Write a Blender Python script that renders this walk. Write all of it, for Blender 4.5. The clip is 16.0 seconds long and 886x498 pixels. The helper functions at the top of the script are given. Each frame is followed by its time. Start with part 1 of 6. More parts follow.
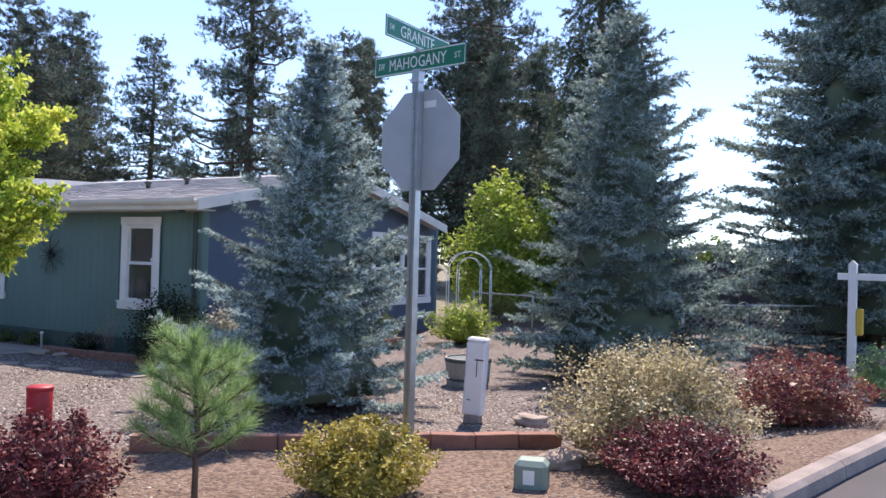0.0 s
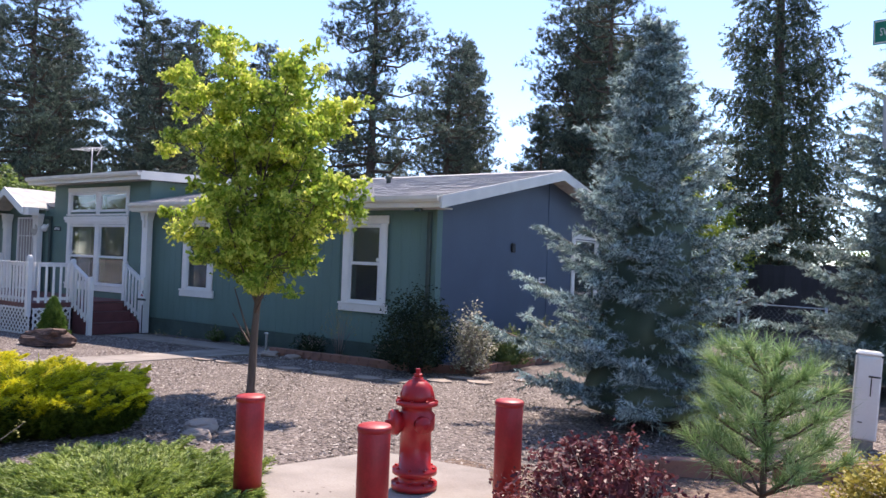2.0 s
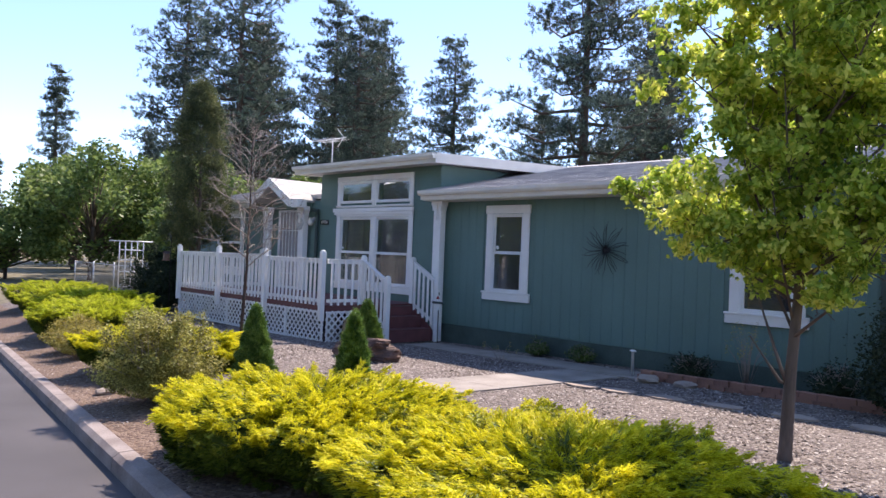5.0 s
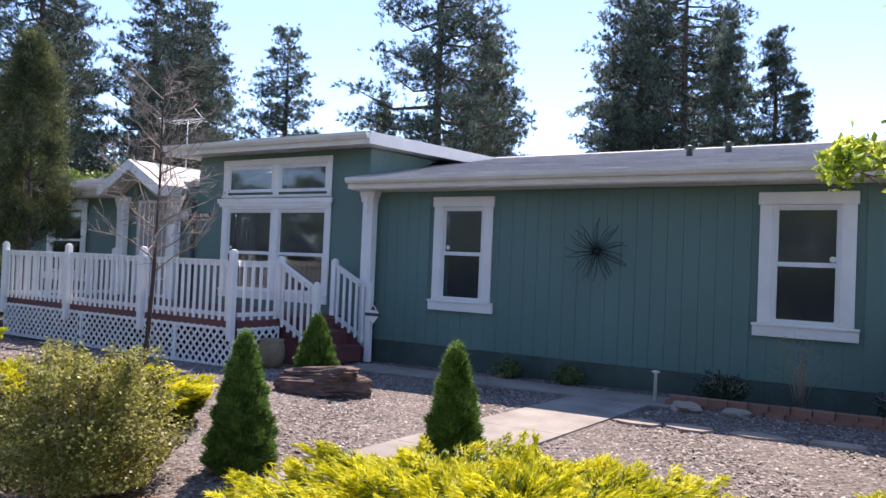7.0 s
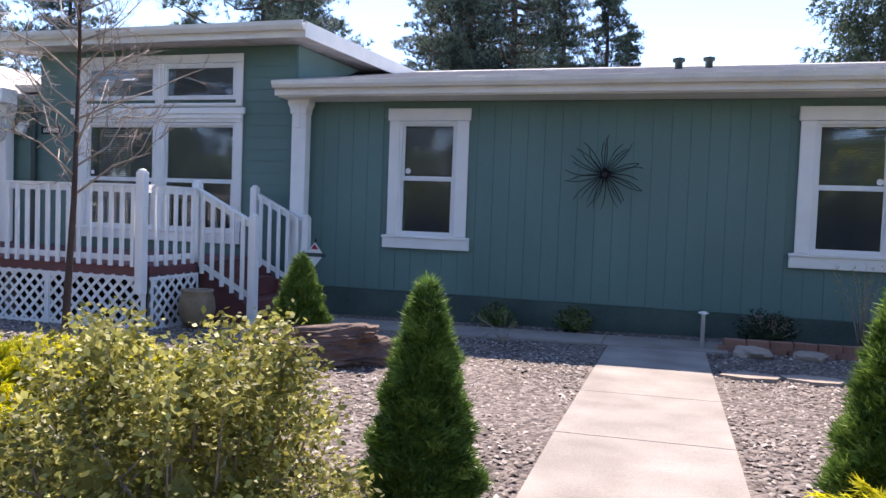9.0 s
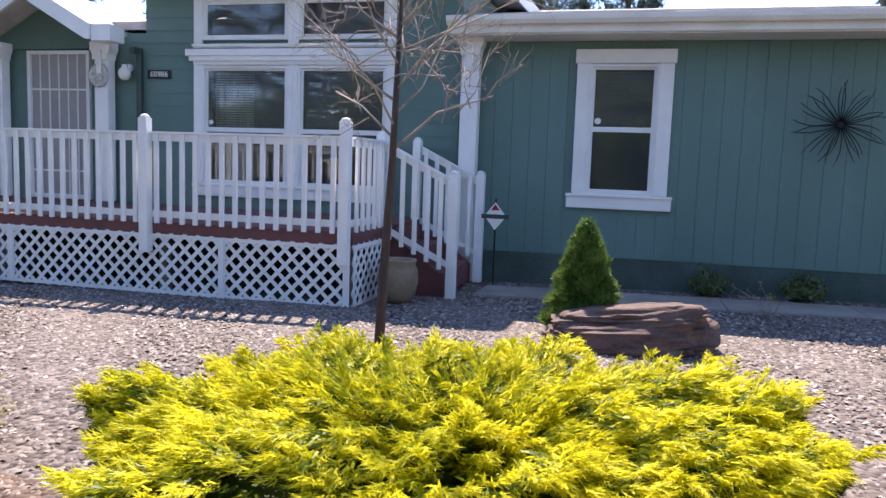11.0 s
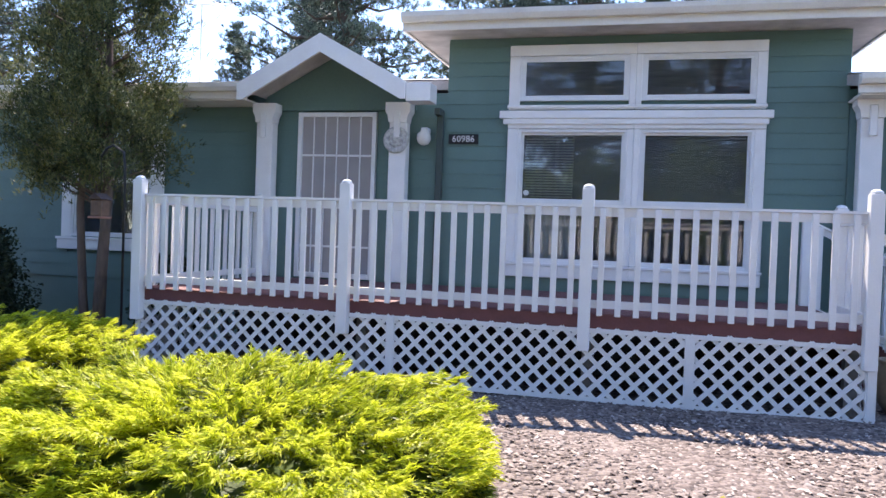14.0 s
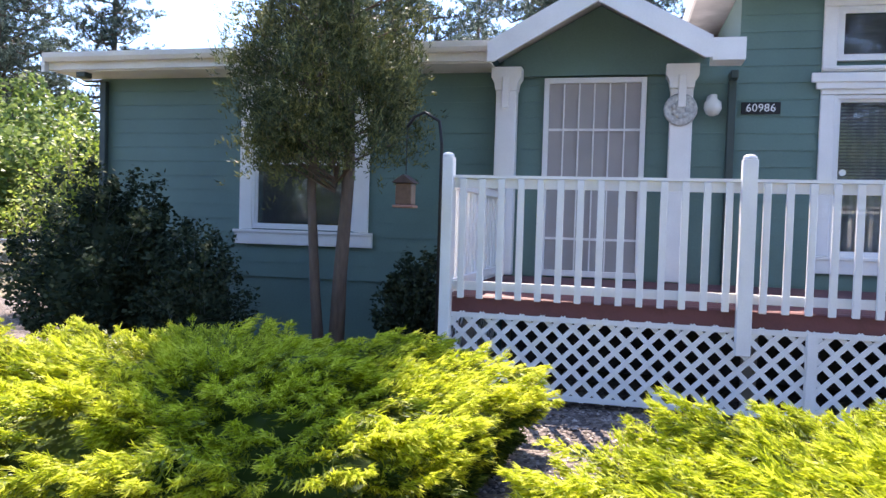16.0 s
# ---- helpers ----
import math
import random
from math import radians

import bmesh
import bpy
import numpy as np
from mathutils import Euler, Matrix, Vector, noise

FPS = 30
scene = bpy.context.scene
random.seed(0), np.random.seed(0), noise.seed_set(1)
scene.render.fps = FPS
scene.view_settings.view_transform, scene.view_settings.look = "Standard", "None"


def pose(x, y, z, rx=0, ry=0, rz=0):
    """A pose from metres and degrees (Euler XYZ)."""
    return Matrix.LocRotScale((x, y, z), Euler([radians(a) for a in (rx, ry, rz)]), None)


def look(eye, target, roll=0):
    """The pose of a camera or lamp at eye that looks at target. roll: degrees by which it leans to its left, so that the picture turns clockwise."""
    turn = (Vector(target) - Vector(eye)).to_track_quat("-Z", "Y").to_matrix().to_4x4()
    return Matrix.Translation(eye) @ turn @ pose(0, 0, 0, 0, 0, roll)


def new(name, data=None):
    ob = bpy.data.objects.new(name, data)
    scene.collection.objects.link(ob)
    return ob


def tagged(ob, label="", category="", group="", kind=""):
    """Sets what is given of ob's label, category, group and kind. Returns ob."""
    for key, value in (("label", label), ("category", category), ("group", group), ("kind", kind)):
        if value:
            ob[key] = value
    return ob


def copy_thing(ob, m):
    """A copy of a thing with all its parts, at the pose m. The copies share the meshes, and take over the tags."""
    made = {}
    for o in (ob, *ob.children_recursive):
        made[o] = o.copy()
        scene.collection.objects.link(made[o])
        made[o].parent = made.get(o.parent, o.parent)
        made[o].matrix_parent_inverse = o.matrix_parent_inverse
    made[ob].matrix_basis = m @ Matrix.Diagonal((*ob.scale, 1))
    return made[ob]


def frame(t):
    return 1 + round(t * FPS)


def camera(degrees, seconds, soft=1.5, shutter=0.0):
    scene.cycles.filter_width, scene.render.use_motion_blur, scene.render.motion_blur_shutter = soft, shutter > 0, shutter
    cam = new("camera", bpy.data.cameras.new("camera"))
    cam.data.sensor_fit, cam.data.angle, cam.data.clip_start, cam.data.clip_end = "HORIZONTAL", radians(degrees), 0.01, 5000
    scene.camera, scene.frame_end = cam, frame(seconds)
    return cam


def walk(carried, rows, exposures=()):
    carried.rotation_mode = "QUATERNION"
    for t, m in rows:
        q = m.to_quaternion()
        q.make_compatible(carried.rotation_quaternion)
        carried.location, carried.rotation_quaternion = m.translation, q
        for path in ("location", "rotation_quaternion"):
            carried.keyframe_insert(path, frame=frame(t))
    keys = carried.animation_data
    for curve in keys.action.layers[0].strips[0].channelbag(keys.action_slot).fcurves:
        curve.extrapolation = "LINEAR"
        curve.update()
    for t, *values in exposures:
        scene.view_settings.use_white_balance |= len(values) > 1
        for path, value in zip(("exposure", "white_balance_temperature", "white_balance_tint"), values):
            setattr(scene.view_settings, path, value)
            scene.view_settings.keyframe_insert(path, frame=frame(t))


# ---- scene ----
cam = camera(60.8, 16.0)
METRES, EYE, TILT, LEAN, TURN = 20.0, 1.5, 0.0, 0.0, 28.6
PATH = [
    (0, (2.02, 0.475, 1.917), (1.054, 2.226, 1.947), 1.6),
    (0.5, (1.316, 0.291, 1.85), (0.32, 2.025, 1.887), 1.9),
    (1, (0.638, 0.1, 1.842), (-0.403, 1.807, 1.877), 1.9),
    (1.5, (-0.058, -0.119, 1.814), (-1.151, 1.555, 1.848), 2.0),
    (2, (-0.755, -0.304, 1.789), (-1.896, 1.338, 1.823), 2.1),
    (2.5, (-1.525, -0.492, 1.744), (-2.716, 1.115, 1.783), 2.9),
    (3, (-2.162, -0.421, 1.736), (-3.48, 1.083, 1.761), 2.1),
    (3.5, (-2.88, -0.382, 1.716), (-4.298, 1.028, 1.736), 2.1),
    (4, (-3.651, -0.293, 1.672), (-5.133, 1.051, 1.692), 2.2),
    (4.2, (-3.972, -0.277, 1.663), (-5.461, 1.059, 1.678), 2.2),
    (6.3, (-7.338, 0.14, 1.563), (-8.589, 1.7, 1.592), 2.5),
    (7, (-8.473, 0.287, 1.532), (-9.543, 1.976, 1.574), 2.4),
    (7.5, (-9.203, 0.471, 1.459), (-10.105, 2.256, 1.505), 2.4),
    (8, (-9.952, 0.744, 1.381), (-10.707, 2.596, 1.409), 2.2),
    (10.5, (-13.398, 1.427, 1.241), (-13.9, 3.346, 0.989), 2.1),
    (11, (-14.047, 1.482, 1.237), (-14.543, 3.408, 1.022), 2.0),
    (11.5, (-14.635, 1.52, 1.224), (-15.124, 3.455, 1.093), 2.0),
    (12, (-15.303, 1.527, 1.2), (-15.779, 3.467, 1.087), 2.0),
    (12.5, (-15.967, 1.567, 1.222), (-16.444, 3.504, 1.088), 2.0),
    (13, (-16.715, 1.55, 1.197), (-17.18, 3.488, 1.036), 2.2),
    (13.5, (-17.434, 1.613, 1.196), (-17.91, 3.552, 1.087), 2.2),
    (14, (-18.149, 1.729, 1.201), (-18.633, 3.669, 1.164), 2.1),
    (14.5, (-18.959, 1.863, 1.177), (-19.432, 3.806, 1.15), 1.9),
    (15, (-19.734, 2.058, 1.158), (-20.197, 4.003, 1.111), 1.6),
    (15.5, (-20.463, 2.242, 1.142), (-20.931, 4.185, 1.081), 2.0),
    (16, (-21.175, 2.502, 1.149), (-21.646, 4.444, 1.077), 1.7),
]
EXPOSURES = [(a, b, 7150, 19) for a, b in ((0, 1.38), (4, 1.42), (8, 1.52), (10.5, 1.82), (12.5, 1.93), (14.5, 2.13), (16, 2.28))]
walk(cam, [(t, look(eye, target, roll)) for t, eye, target, roll in PATH], EXPOSURES)

# ---- world and light ----
SUN_DIR = Vector((-0.22, 0.71, 1.0)).normalized()
world = bpy.data.worlds.new("sky")
scene.world = world
world.use_nodes = True
wn = world.node_tree.nodes
sky = wn.new("ShaderNodeTexSky")
sky.sky_type = "NISHITA"
sky.sun_disc = False
sky.sun_elevation = math.asin(SUN_DIR.z)
sky.sun_rotation = math.atan2(SUN_DIR.x, SUN_DIR.y)
sky.altitude = 1200
sky.air_density = 0.8
sky.dust_density = 0.05
sky.ozone_density = 4.5
world.node_tree.links.new(sky.outputs[0], wn["Background"].inputs[0])
wn["Background"].inputs[1].default_value = 0.145
sun_data = bpy.data.lights.new("sun", "SUN")
sun_data.energy, sun_data.angle, sun_data.color = 3.1, radians(0.55), (1.0, 0.95, 0.88)
sun = new("sun", sun_data)
sun.matrix_world = look(SUN_DIR * 50, (0, 0, 0))


# ---- materials ----
def nodes_of(name):
    m = bpy.data.materials.new(name)
    m.use_nodes = True
    n = m.node_tree.nodes
    return m, n, m.node_tree.links, n["Principled BSDF"]


def mat(name, color, rough=0.7, metal=0.0, vary=0.15, scale=6.0, fine=60.0, bump=0.15, spread=0.0, dirt=None, stretch=(1, 1, 1)):
    """Two-scale varied surface: broad stains, fine grain, relief; spread: variation from piece to piece."""
    m, n, l, b = nodes_of(name)
    tc = n.new("ShaderNodeTexCoord")
    mp = n.new("ShaderNodeMapping")
    mp.inputs["Scale"].default_value = stretch
    l.new(tc.outputs["Object"], mp.inputs[0])
    big, small = n.new("ShaderNodeTexNoise"), n.new("ShaderNodeTexNoise")
    big.inputs["Scale"].default_value, small.inputs["Scale"].default_value = scale, fine
    big.inputs["Detail"].default_value = 5
    small.inputs["Detail"].default_value = 3
    l.new(mp.outputs[0], big.inputs[0]), l.new(mp.outputs[0], small.inputs[0])
    add = n.new("ShaderNodeMath")
    add.operation = "MULTIPLY_ADD"
    l.new(small.outputs[0], add.inputs[0])
    add.inputs[1].default_value = 0.5
    l.new(big.outputs[0], add.inputs[2])
    last = add.outputs[0]
    if spread:
        oi, g = n.new("ShaderNodeObjectInfo"), n.new("ShaderNodeMath")
        g.operation = "MULTIPLY_ADD"
        l.new(oi.outputs["Random"], g.inputs[0])
        g.inputs[1].default_value = spread
        l.new(last, g.inputs[2])
        last = g.outputs[0]
    ramp = n.new("ShaderNodeValToRGB")
    c = np.array(color)
    ramp.color_ramp.elements[0].position, ramp.color_ramp.elements[1].position = 0.45, 1.05 + spread * 0.6
    lo = np.array(dirt) if dirt else c * (1 - vary)
    ramp.color_ramp.elements[0].color = (*lo, 1)
    ramp.color_ramp.elements[1].color = (*np.minimum(c * (1 + vary), 0.95), 1)
    l.new(last, ramp.inputs[0])
    l.new(ramp.outputs[0], b.inputs["Base Color"])
    b.inputs["Roughness"].default_value, b.inputs["Metallic"].default_value = rough, metal
    if bump:
        bp = n.new("ShaderNodeBump")
        bp.inputs["Strength"].default_value, bp.inputs["Distance"].default_value = bump, 0.01
        l.new(add.outputs[0], bp.inputs["Height"])
        l.new(bp.outputs[0], b.inputs["Normal"])
    return m


def leaf_mat(name, dark, mid, light, trans=0.35, rough=0.5, clump=1.5, gloss=0.35):
    """Foliage: colour by leaf and by clump, partly translucent."""
    m, n, l, b = nodes_of(name)
    geo, tc, nz, ramp = n.new("ShaderNodeNewGeometry"), n.new("ShaderNodeTexCoord"), n.new("ShaderNodeTexNoise"), n.new("ShaderNodeValToRGB")
    nz.inputs["Scale"].default_value, nz.inputs["Detail"].default_value = clump, 3
    l.new(tc.outputs["Object"], nz.inputs[0])
    mx = n.new("ShaderNodeMath")
    mx.operation = "MULTIPLY_ADD"
    l.new(geo.outputs["Random Per Island"], mx.inputs[0])
    mx.inputs[1].default_value = 0.5
    l.new(nz.outputs[0], mx.inputs[2])
    l.new(mx.outputs[0], ramp.inputs[0])
    e = ramp.color_ramp.elements
    e[0].position, e[0].color = 0.35, (*dark, 1)
    e[1].position, e[1].color = 1.1, (*light, 1)
    k = ramp.color_ramp.elements.new(0.72)
    k.color = (*mid, 1)
    l.new(ramp.outputs[0], b.inputs["Base Color"])
    b.inputs["Roughness"].default_value = rough
    b.inputs["Specular IOR Level"].default_value = gloss
    tr, mix = n.new("ShaderNodeBsdfTranslucent"), n.new("ShaderNodeMixShader")
    l.new(ramp.outputs[0], tr.inputs[0])
    mix.inputs[0].default_value = trans
    l.new(b.outputs[0], mix.inputs[1]), l.new(tr.outputs[0], mix.inputs[2])
    l.new(mix.outputs[0], n["Material Output"].inputs[0])
    return m


def gravel_mat(name, cols, scale=45.0, bump=0.8):
    """Loose stones: cells of differing colour with dark gaps and broad patches."""
    m, n, l, b = nodes_of(name)
    tc, vo, nz = n.new("ShaderNodeTexCoord"), n.new("ShaderNodeTexVoronoi"), n.new("ShaderNodeTexNoise")
    vo.inputs["Scale"].default_value = scale
    nz.inputs["Scale"].default_value, nz.inputs["Detail"].default_value = 1.2, 6
    l.new(tc.outputs["Object"], vo.inputs[0]), l.new(tc.outputs["Object"], nz.inputs[0])
    sep, ramp = n.new("ShaderNodeSeparateColor"), n.new("ShaderNodeValToRGB")
    l.new(vo.outputs["Color"], sep.inputs[0]), l.new(sep.outputs[0], ramp.inputs[0])
    e = ramp.color_ramp.elements
    e[0].position, e[1].position = 0.0, 1.0
    e[0].color, e[1].color = (*cols[0], 1), (*cols[-1], 1)
    for i, c in enumerate(cols[1:-1]):
        e.new((i + 1) / (len(cols) - 1)).color = (*c, 1)
    mx = n.new("ShaderNodeMix")
    mx.data_type, mx.blend_type = "RGBA", "MULTIPLY"
    mx.inputs[0].default_value = 0.5
    r2 = n.new("ShaderNodeValToRGB")
    r2.color_ramp.elements[0].position, r2.color_ramp.elements[1].position = 0.3, 0.7
    r2.color_ramp.elements[0].color, r2.color_ramp.elements[1].color = (0.5, 0.47, 0.45, 1), (1, 1, 1, 1)
    l.new(nz.outputs[0], r2.inputs[0])
    l.new(ramp.outputs[0], mx.inputs[6]), l.new(r2.outputs[0], mx.inputs[7])
    l.new(mx.outputs[2], b.inputs["Base Color"])
    b.inputs["Roughness"].default_value = 0.9
    bp = n.new("ShaderNodeBump")
    bp.invert = True
    bp.inputs["Strength"].default_value, bp.inputs["Distance"].default_value = bump, 0.02
    l.new(vo.outputs["Distance"], bp.inputs["Height"]), l.new(bp.outputs[0], b.inputs["Normal"])
    return m


def island_mat(name, cols, rough=0.85):
    m, n, l, b = nodes_of(name)
    geo, ramp = n.new("ShaderNodeNewGeometry"), n.new("ShaderNodeValToRGB")
    l.new(geo.outputs["Random Per Island"], ramp.inputs[0])
    e = ramp.color_ramp.elements
    e[0].color, e[1].color = (*cols[0], 1), (*cols[-1], 1)
    for i, c in enumerate(cols[1:-1]):
        e.new((i + 1) / (len(cols) - 1)).color = (*c, 1)
    l.new(ramp.outputs[0], b.inputs["Base Color"])
    b.inputs["Roughness"].default_value = rough
    return m


GREEN = mat("green_siding_paint", (0.112, 0.198, 0.178), 0.6, vary=0.14, scale=1.5, fine=60, bump=0.12, spread=0.05)
GREEN_V = mat("green_panel_paint", (0.112, 0.205, 0.190), 0.6, vary=0.12, scale=0.9, fine=50, bump=0.12, spread=0.03, stretch=(1.5, 1.5, 0.5))
# wall green darkened: contact shade at the wall foot is held in this colour
SKIRT = mat("contact_shaded_skirting", (0.06, 0.092, 0.08), 0.85, vary=0.35, scale=2.5, fine=40, bump=0.3)
# house green shifted to blue-grey: sky light on the gable put into its colour
GREEN_SKYLIT = mat("green_gable_paint_sky_tint", (0.072, 0.108, 0.165), 0.6, vary=0.12, scale=0.9, fine=50, bump=0.12)
WHITE = mat("white_trim_paint", (0.84, 0.83, 0.81), 0.45, vary=0.06, scale=4, fine=80, bump=0.08, spread=0.05)
CREAM = mat("fascia_paint", (0.76, 0.73, 0.67), 0.5, vary=0.10, scale=3, fine=50, bump=0.1)
ROOF = mat("roof_shingle", (0.50, 0.48, 0.47), 0.9, vary=0.3, scale=4, fine=140, bump=0.6)
REDDECK = mat("red_deck_stain", (0.14, 0.048, 0.048), 0.6, vary=0.25, scale=5, fine=60, bump=0.2, spread=0.2)
HYDRED = mat("hydrant_red_paint", (0.42, 0.018, 0.022), 0.33, vary=0.2, scale=12, fine=90, bump=0.1)
BOLRED = mat("bollard_red_paint", (0.38, 0.02, 0.025), 0.5, vary=0.25, scale=9, fine=70, bump=0.2)
CONCRETE = mat("concrete", (0.31, 0.275, 0.245), 0.9, vary=0.2, scale=2.5, fine=90, bump=0.3, dirt=(0.20, 0.17, 0.15))
KERB = mat("kerb_concrete", (0.30, 0.255, 0.235), 0.9, vary=0.22, scale=3, fine=70, bump=0.4, dirt=(0.16, 0.125, 0.115))
ASPHALT = mat("asphalt", (0.075, 0.068, 0.072), 0.9, vary=0.25, scale=0.8, fine=160, bump=0.5)
ROCK = mat("red_brown_rock", (0.130, 0.078, 0.062), 0.85, vary=0.45, scale=6, fine=40, bump=1.0, stretch=(1, 1, 3), dirt=(0.04, 0.026, 0.024))
FLAG = mat("flagstone", (0.30, 0.24, 0.20), 0.9, vary=0.25, scale=5, fine=60, bump=0.4, spread=0.3)
BRICK = mat("edging_brick", (0.24, 0.12, 0.09), 0.9, vary=0.3, scale=8, fine=60, bump=0.5, spread=0.4)
BARK = mat("grey_brown_bark", (0.13, 0.095, 0.075), 0.95, vary=0.4, scale=9, fine=40, bump=1.0, stretch=(1, 1, 0.25))
PALEBARK = mat("pale_twig_bark", (0.30, 0.25, 0.22), 0.9, vary=0.3, scale=20, fine=70, bump=0.5)
DEADBARK = mat("dead_trunk_bark", (0.065, 0.04, 0.033), 0.9, vary=0.5, scale=8, fine=50, bump=0.8, stretch=(1, 1, 0.3))
PINEBARK = mat("pine_bark", (0.10, 0.07, 0.055), 0.95, vary=0.4, scale=3, fine=20, bump=1.0, stretch=(1, 1, 0.3))
GALV = mat("galvanised_steel", (0.45, 0.46, 0.47), 0.42, 0.8, vary=0.15, scale=10, fine=60, bump=0.1)
ALU = mat("sign_back_aluminium", (0.50, 0.51, 0.52), 0.5, 0.55, vary=0.08, scale=5, fine=60, bump=0.03)
FEEDER = mat("amber_brown_feeder", (0.13, 0.07, 0.045), 0.4, vary=0.3, scale=25, bump=0.1)
SIGNGREEN = mat("sign_green_sheet", (0.0, 0.20, 0.12), 0.4, vary=0.06, scale=8, bump=0)
SIGNWHITE = mat("sign_white_sheet", (0.85, 0.85, 0.83), 0.4, vary=0.03, bump=0)
BLACKMETAL = mat("black_wrought_iron", (0.03, 0.03, 0.032), 0.5, 0.6, vary=0.2, bump=0.1)
DARKMETAL = mat("dark_painted_metal", (0.05, 0.075, 0.07), 0.5, 0.2, vary=0.15, bump=0.1)
VINYL = mat("white_vinyl", (0.8, 0.8, 0.79), 0.3, vary=0.04, scale=5, fine=40, bump=0.03)
BLIND = mat("grey_blind_slats", (0.15, 0.15, 0.16), 0.6, vary=0.06, bump=0)
CURTAIN = mat("pale_curtain", (0.45, 0.44, 0.40), 0.9, vary=0.1, scale=6, bump=0.1)
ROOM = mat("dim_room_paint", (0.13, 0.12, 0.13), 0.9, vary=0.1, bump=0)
MESHDOOR = mat("grey_screen_mesh", (0.36, 0.34, 0.33), 0.7, vary=0.08, scale=3, fine=300, bump=0.3)
POTMAT = mat("buff_glazed_clay", (0.26, 0.19, 0.12), 0.5, vary=0.3, scale=6, fine=50, bump=0.2)
BARREL = mat("weathered_grey_wood", (0.26, 0.24, 0.22), 0.9, vary=0.3, scale=6, fine=50, bump=0.5, spread=0.2, stretch=(1, 1, 0.3))
# board colour taken near black to stand in for shade
FENCEWOOD = mat("shade_dark_boards", (0.055, 0.05, 0.055), 0.95, vary=0.3, scale=2, fine=30, bump=0.5, spread=0.3)
PLASTICGREEN = mat("grey_green_plastic", (0.22, 0.30, 0.25), 0.5, vary=0.08, scale=5, bump=0.05)
YELLOWBOX = mat("yellow_plastic", (0.65, 0.42, 0.05), 0.5, vary=0.08, bump=0)
DISCMAT = mat("pale_cast_stone", (0.5, 0.5, 0.48), 0.8, vary=0.4, scale=25, fine=60, bump=0.8)
BULBGLASS = mat("frosted_lamp_glass", (0.75, 0.74, 0.70), 0.25, vary=0.05, bump=0)
SOIL = gravel_mat("brown_soil_and_bark", [(0.08, 0.045, 0.035), (0.16, 0.10, 0.07), (0.27, 0.19, 0.14), (0.12, 0.075, 0.055)], 38)
GRAVEL = gravel_mat("pink_grey_gravel", [(0.045, 0.034, 0.032), (0.165, 0.128, 0.115), (0.27, 0.225, 0.20), (0.085, 0.062, 0.055)], 34)
DRYGRASS = gravel_mat("dry_ground", [(0.10, 0.08, 0.05), (0.2, 0.17, 0.1), (0.28, 0.24, 0.15), (0.12, 0.11, 0.06)], 12)
STONES = island_mat("loose_stone", [(0.045, 0.034, 0.034), (0.17, 0.132, 0.12), (0.34, 0.285, 0.25), (0.10, 0.07, 0.062), (0.50, 0.45, 0.41)])

GLASS, gn, gl, gb = nodes_of("window_glass")
gb.inputs["Base Color"].default_value = (0.72, 0.76, 0.78, 1)
gb.inputs["Roughness"].default_value = 0.02
gb.inputs["Transmission Weight"].default_value = 0.96
gb.inputs["IOR"].default_value = 1.55

YTIP = leaf_mat("golden_juniper_tips", (0.24, 0.28, 0.015), (0.69, 0.63, 0.02), (0.95, 0.88, 0.08), 0.48, clump=3.5, gloss=0.15)
YTIPG = leaf_mat("yellow_green_juniper_tips", (0.13, 0.19, 0.015), (0.52, 0.58, 0.03), (0.84, 0.84, 0.12), 0.5, clump=3.5, gloss=0.15)
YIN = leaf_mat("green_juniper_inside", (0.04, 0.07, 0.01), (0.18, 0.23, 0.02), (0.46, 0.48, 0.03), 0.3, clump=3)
# green of the low foliage, darkened further for the mound's own shade
SHADEG = leaf_mat("dark_green_shaded_juniper_growth", (0.016, 0.034, 0.008), (0.06, 0.10, 0.015), (0.20, 0.25, 0.03), 0.25, clump=3, gloss=0.1)
CARPET = leaf_mat("green_juniper", (0.07, 0.12, 0.02), (0.22, 0.30, 0.06), (0.42, 0.50, 0.12), 0.3, clump=4)
BLUESPR = leaf_mat("blue_spruce_needles", (0.035, 0.065, 0.068), (0.20, 0.29, 0.285), (0.78, 0.92, 0.88), 0.3, clump=2.5)
BLUESPR2 = leaf_mat("grey_green_spruce_needles", (0.035, 0.06, 0.055), (0.19, 0.27, 0.25), (0.55, 0.66, 0.60), 0.28, clump=1.5)
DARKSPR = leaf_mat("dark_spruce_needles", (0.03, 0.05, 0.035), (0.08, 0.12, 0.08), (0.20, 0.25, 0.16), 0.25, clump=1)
PINE = leaf_mat("pine_needles", (0.014, 0.024, 0.019), (0.050, 0.076, 0.060), (0.22, 0.28, 0.21), 0.22, clump=0.5, rough=0.5, gloss=0.25)
YPINE = leaf_mat("young_pine_needles", (0.08, 0.15, 0.05), (0.22, 0.36, 0.13), (0.52, 0.64, 0.32), 0.35, clump=4)
MAPLE = leaf_mat("yellow_green_maple_leaves", (0.09, 0.19, 0.03), (0.37, 0.50, 0.06), (0.90, 0.88, 0.22), 0.5, clump=2.0)
CONEG = leaf_mat("dwarf_spruce_needles", (0.03, 0.07, 0.015), (0.10, 0.19, 0.035), (0.27, 0.40, 0.09), 0.25, clump=9)
ARBV = leaf_mat("arborvitae_scales", (0.02, 0.036, 0.016), (0.07, 0.095, 0.04), (0.24, 0.25, 0.09), 0.3, clump=2)
DECID = leaf_mat("broad_leaves", (0.04, 0.08, 0.02), (0.13, 0.20, 0.05), (0.32, 0.40, 0.12), 0.4, clump=0.6)
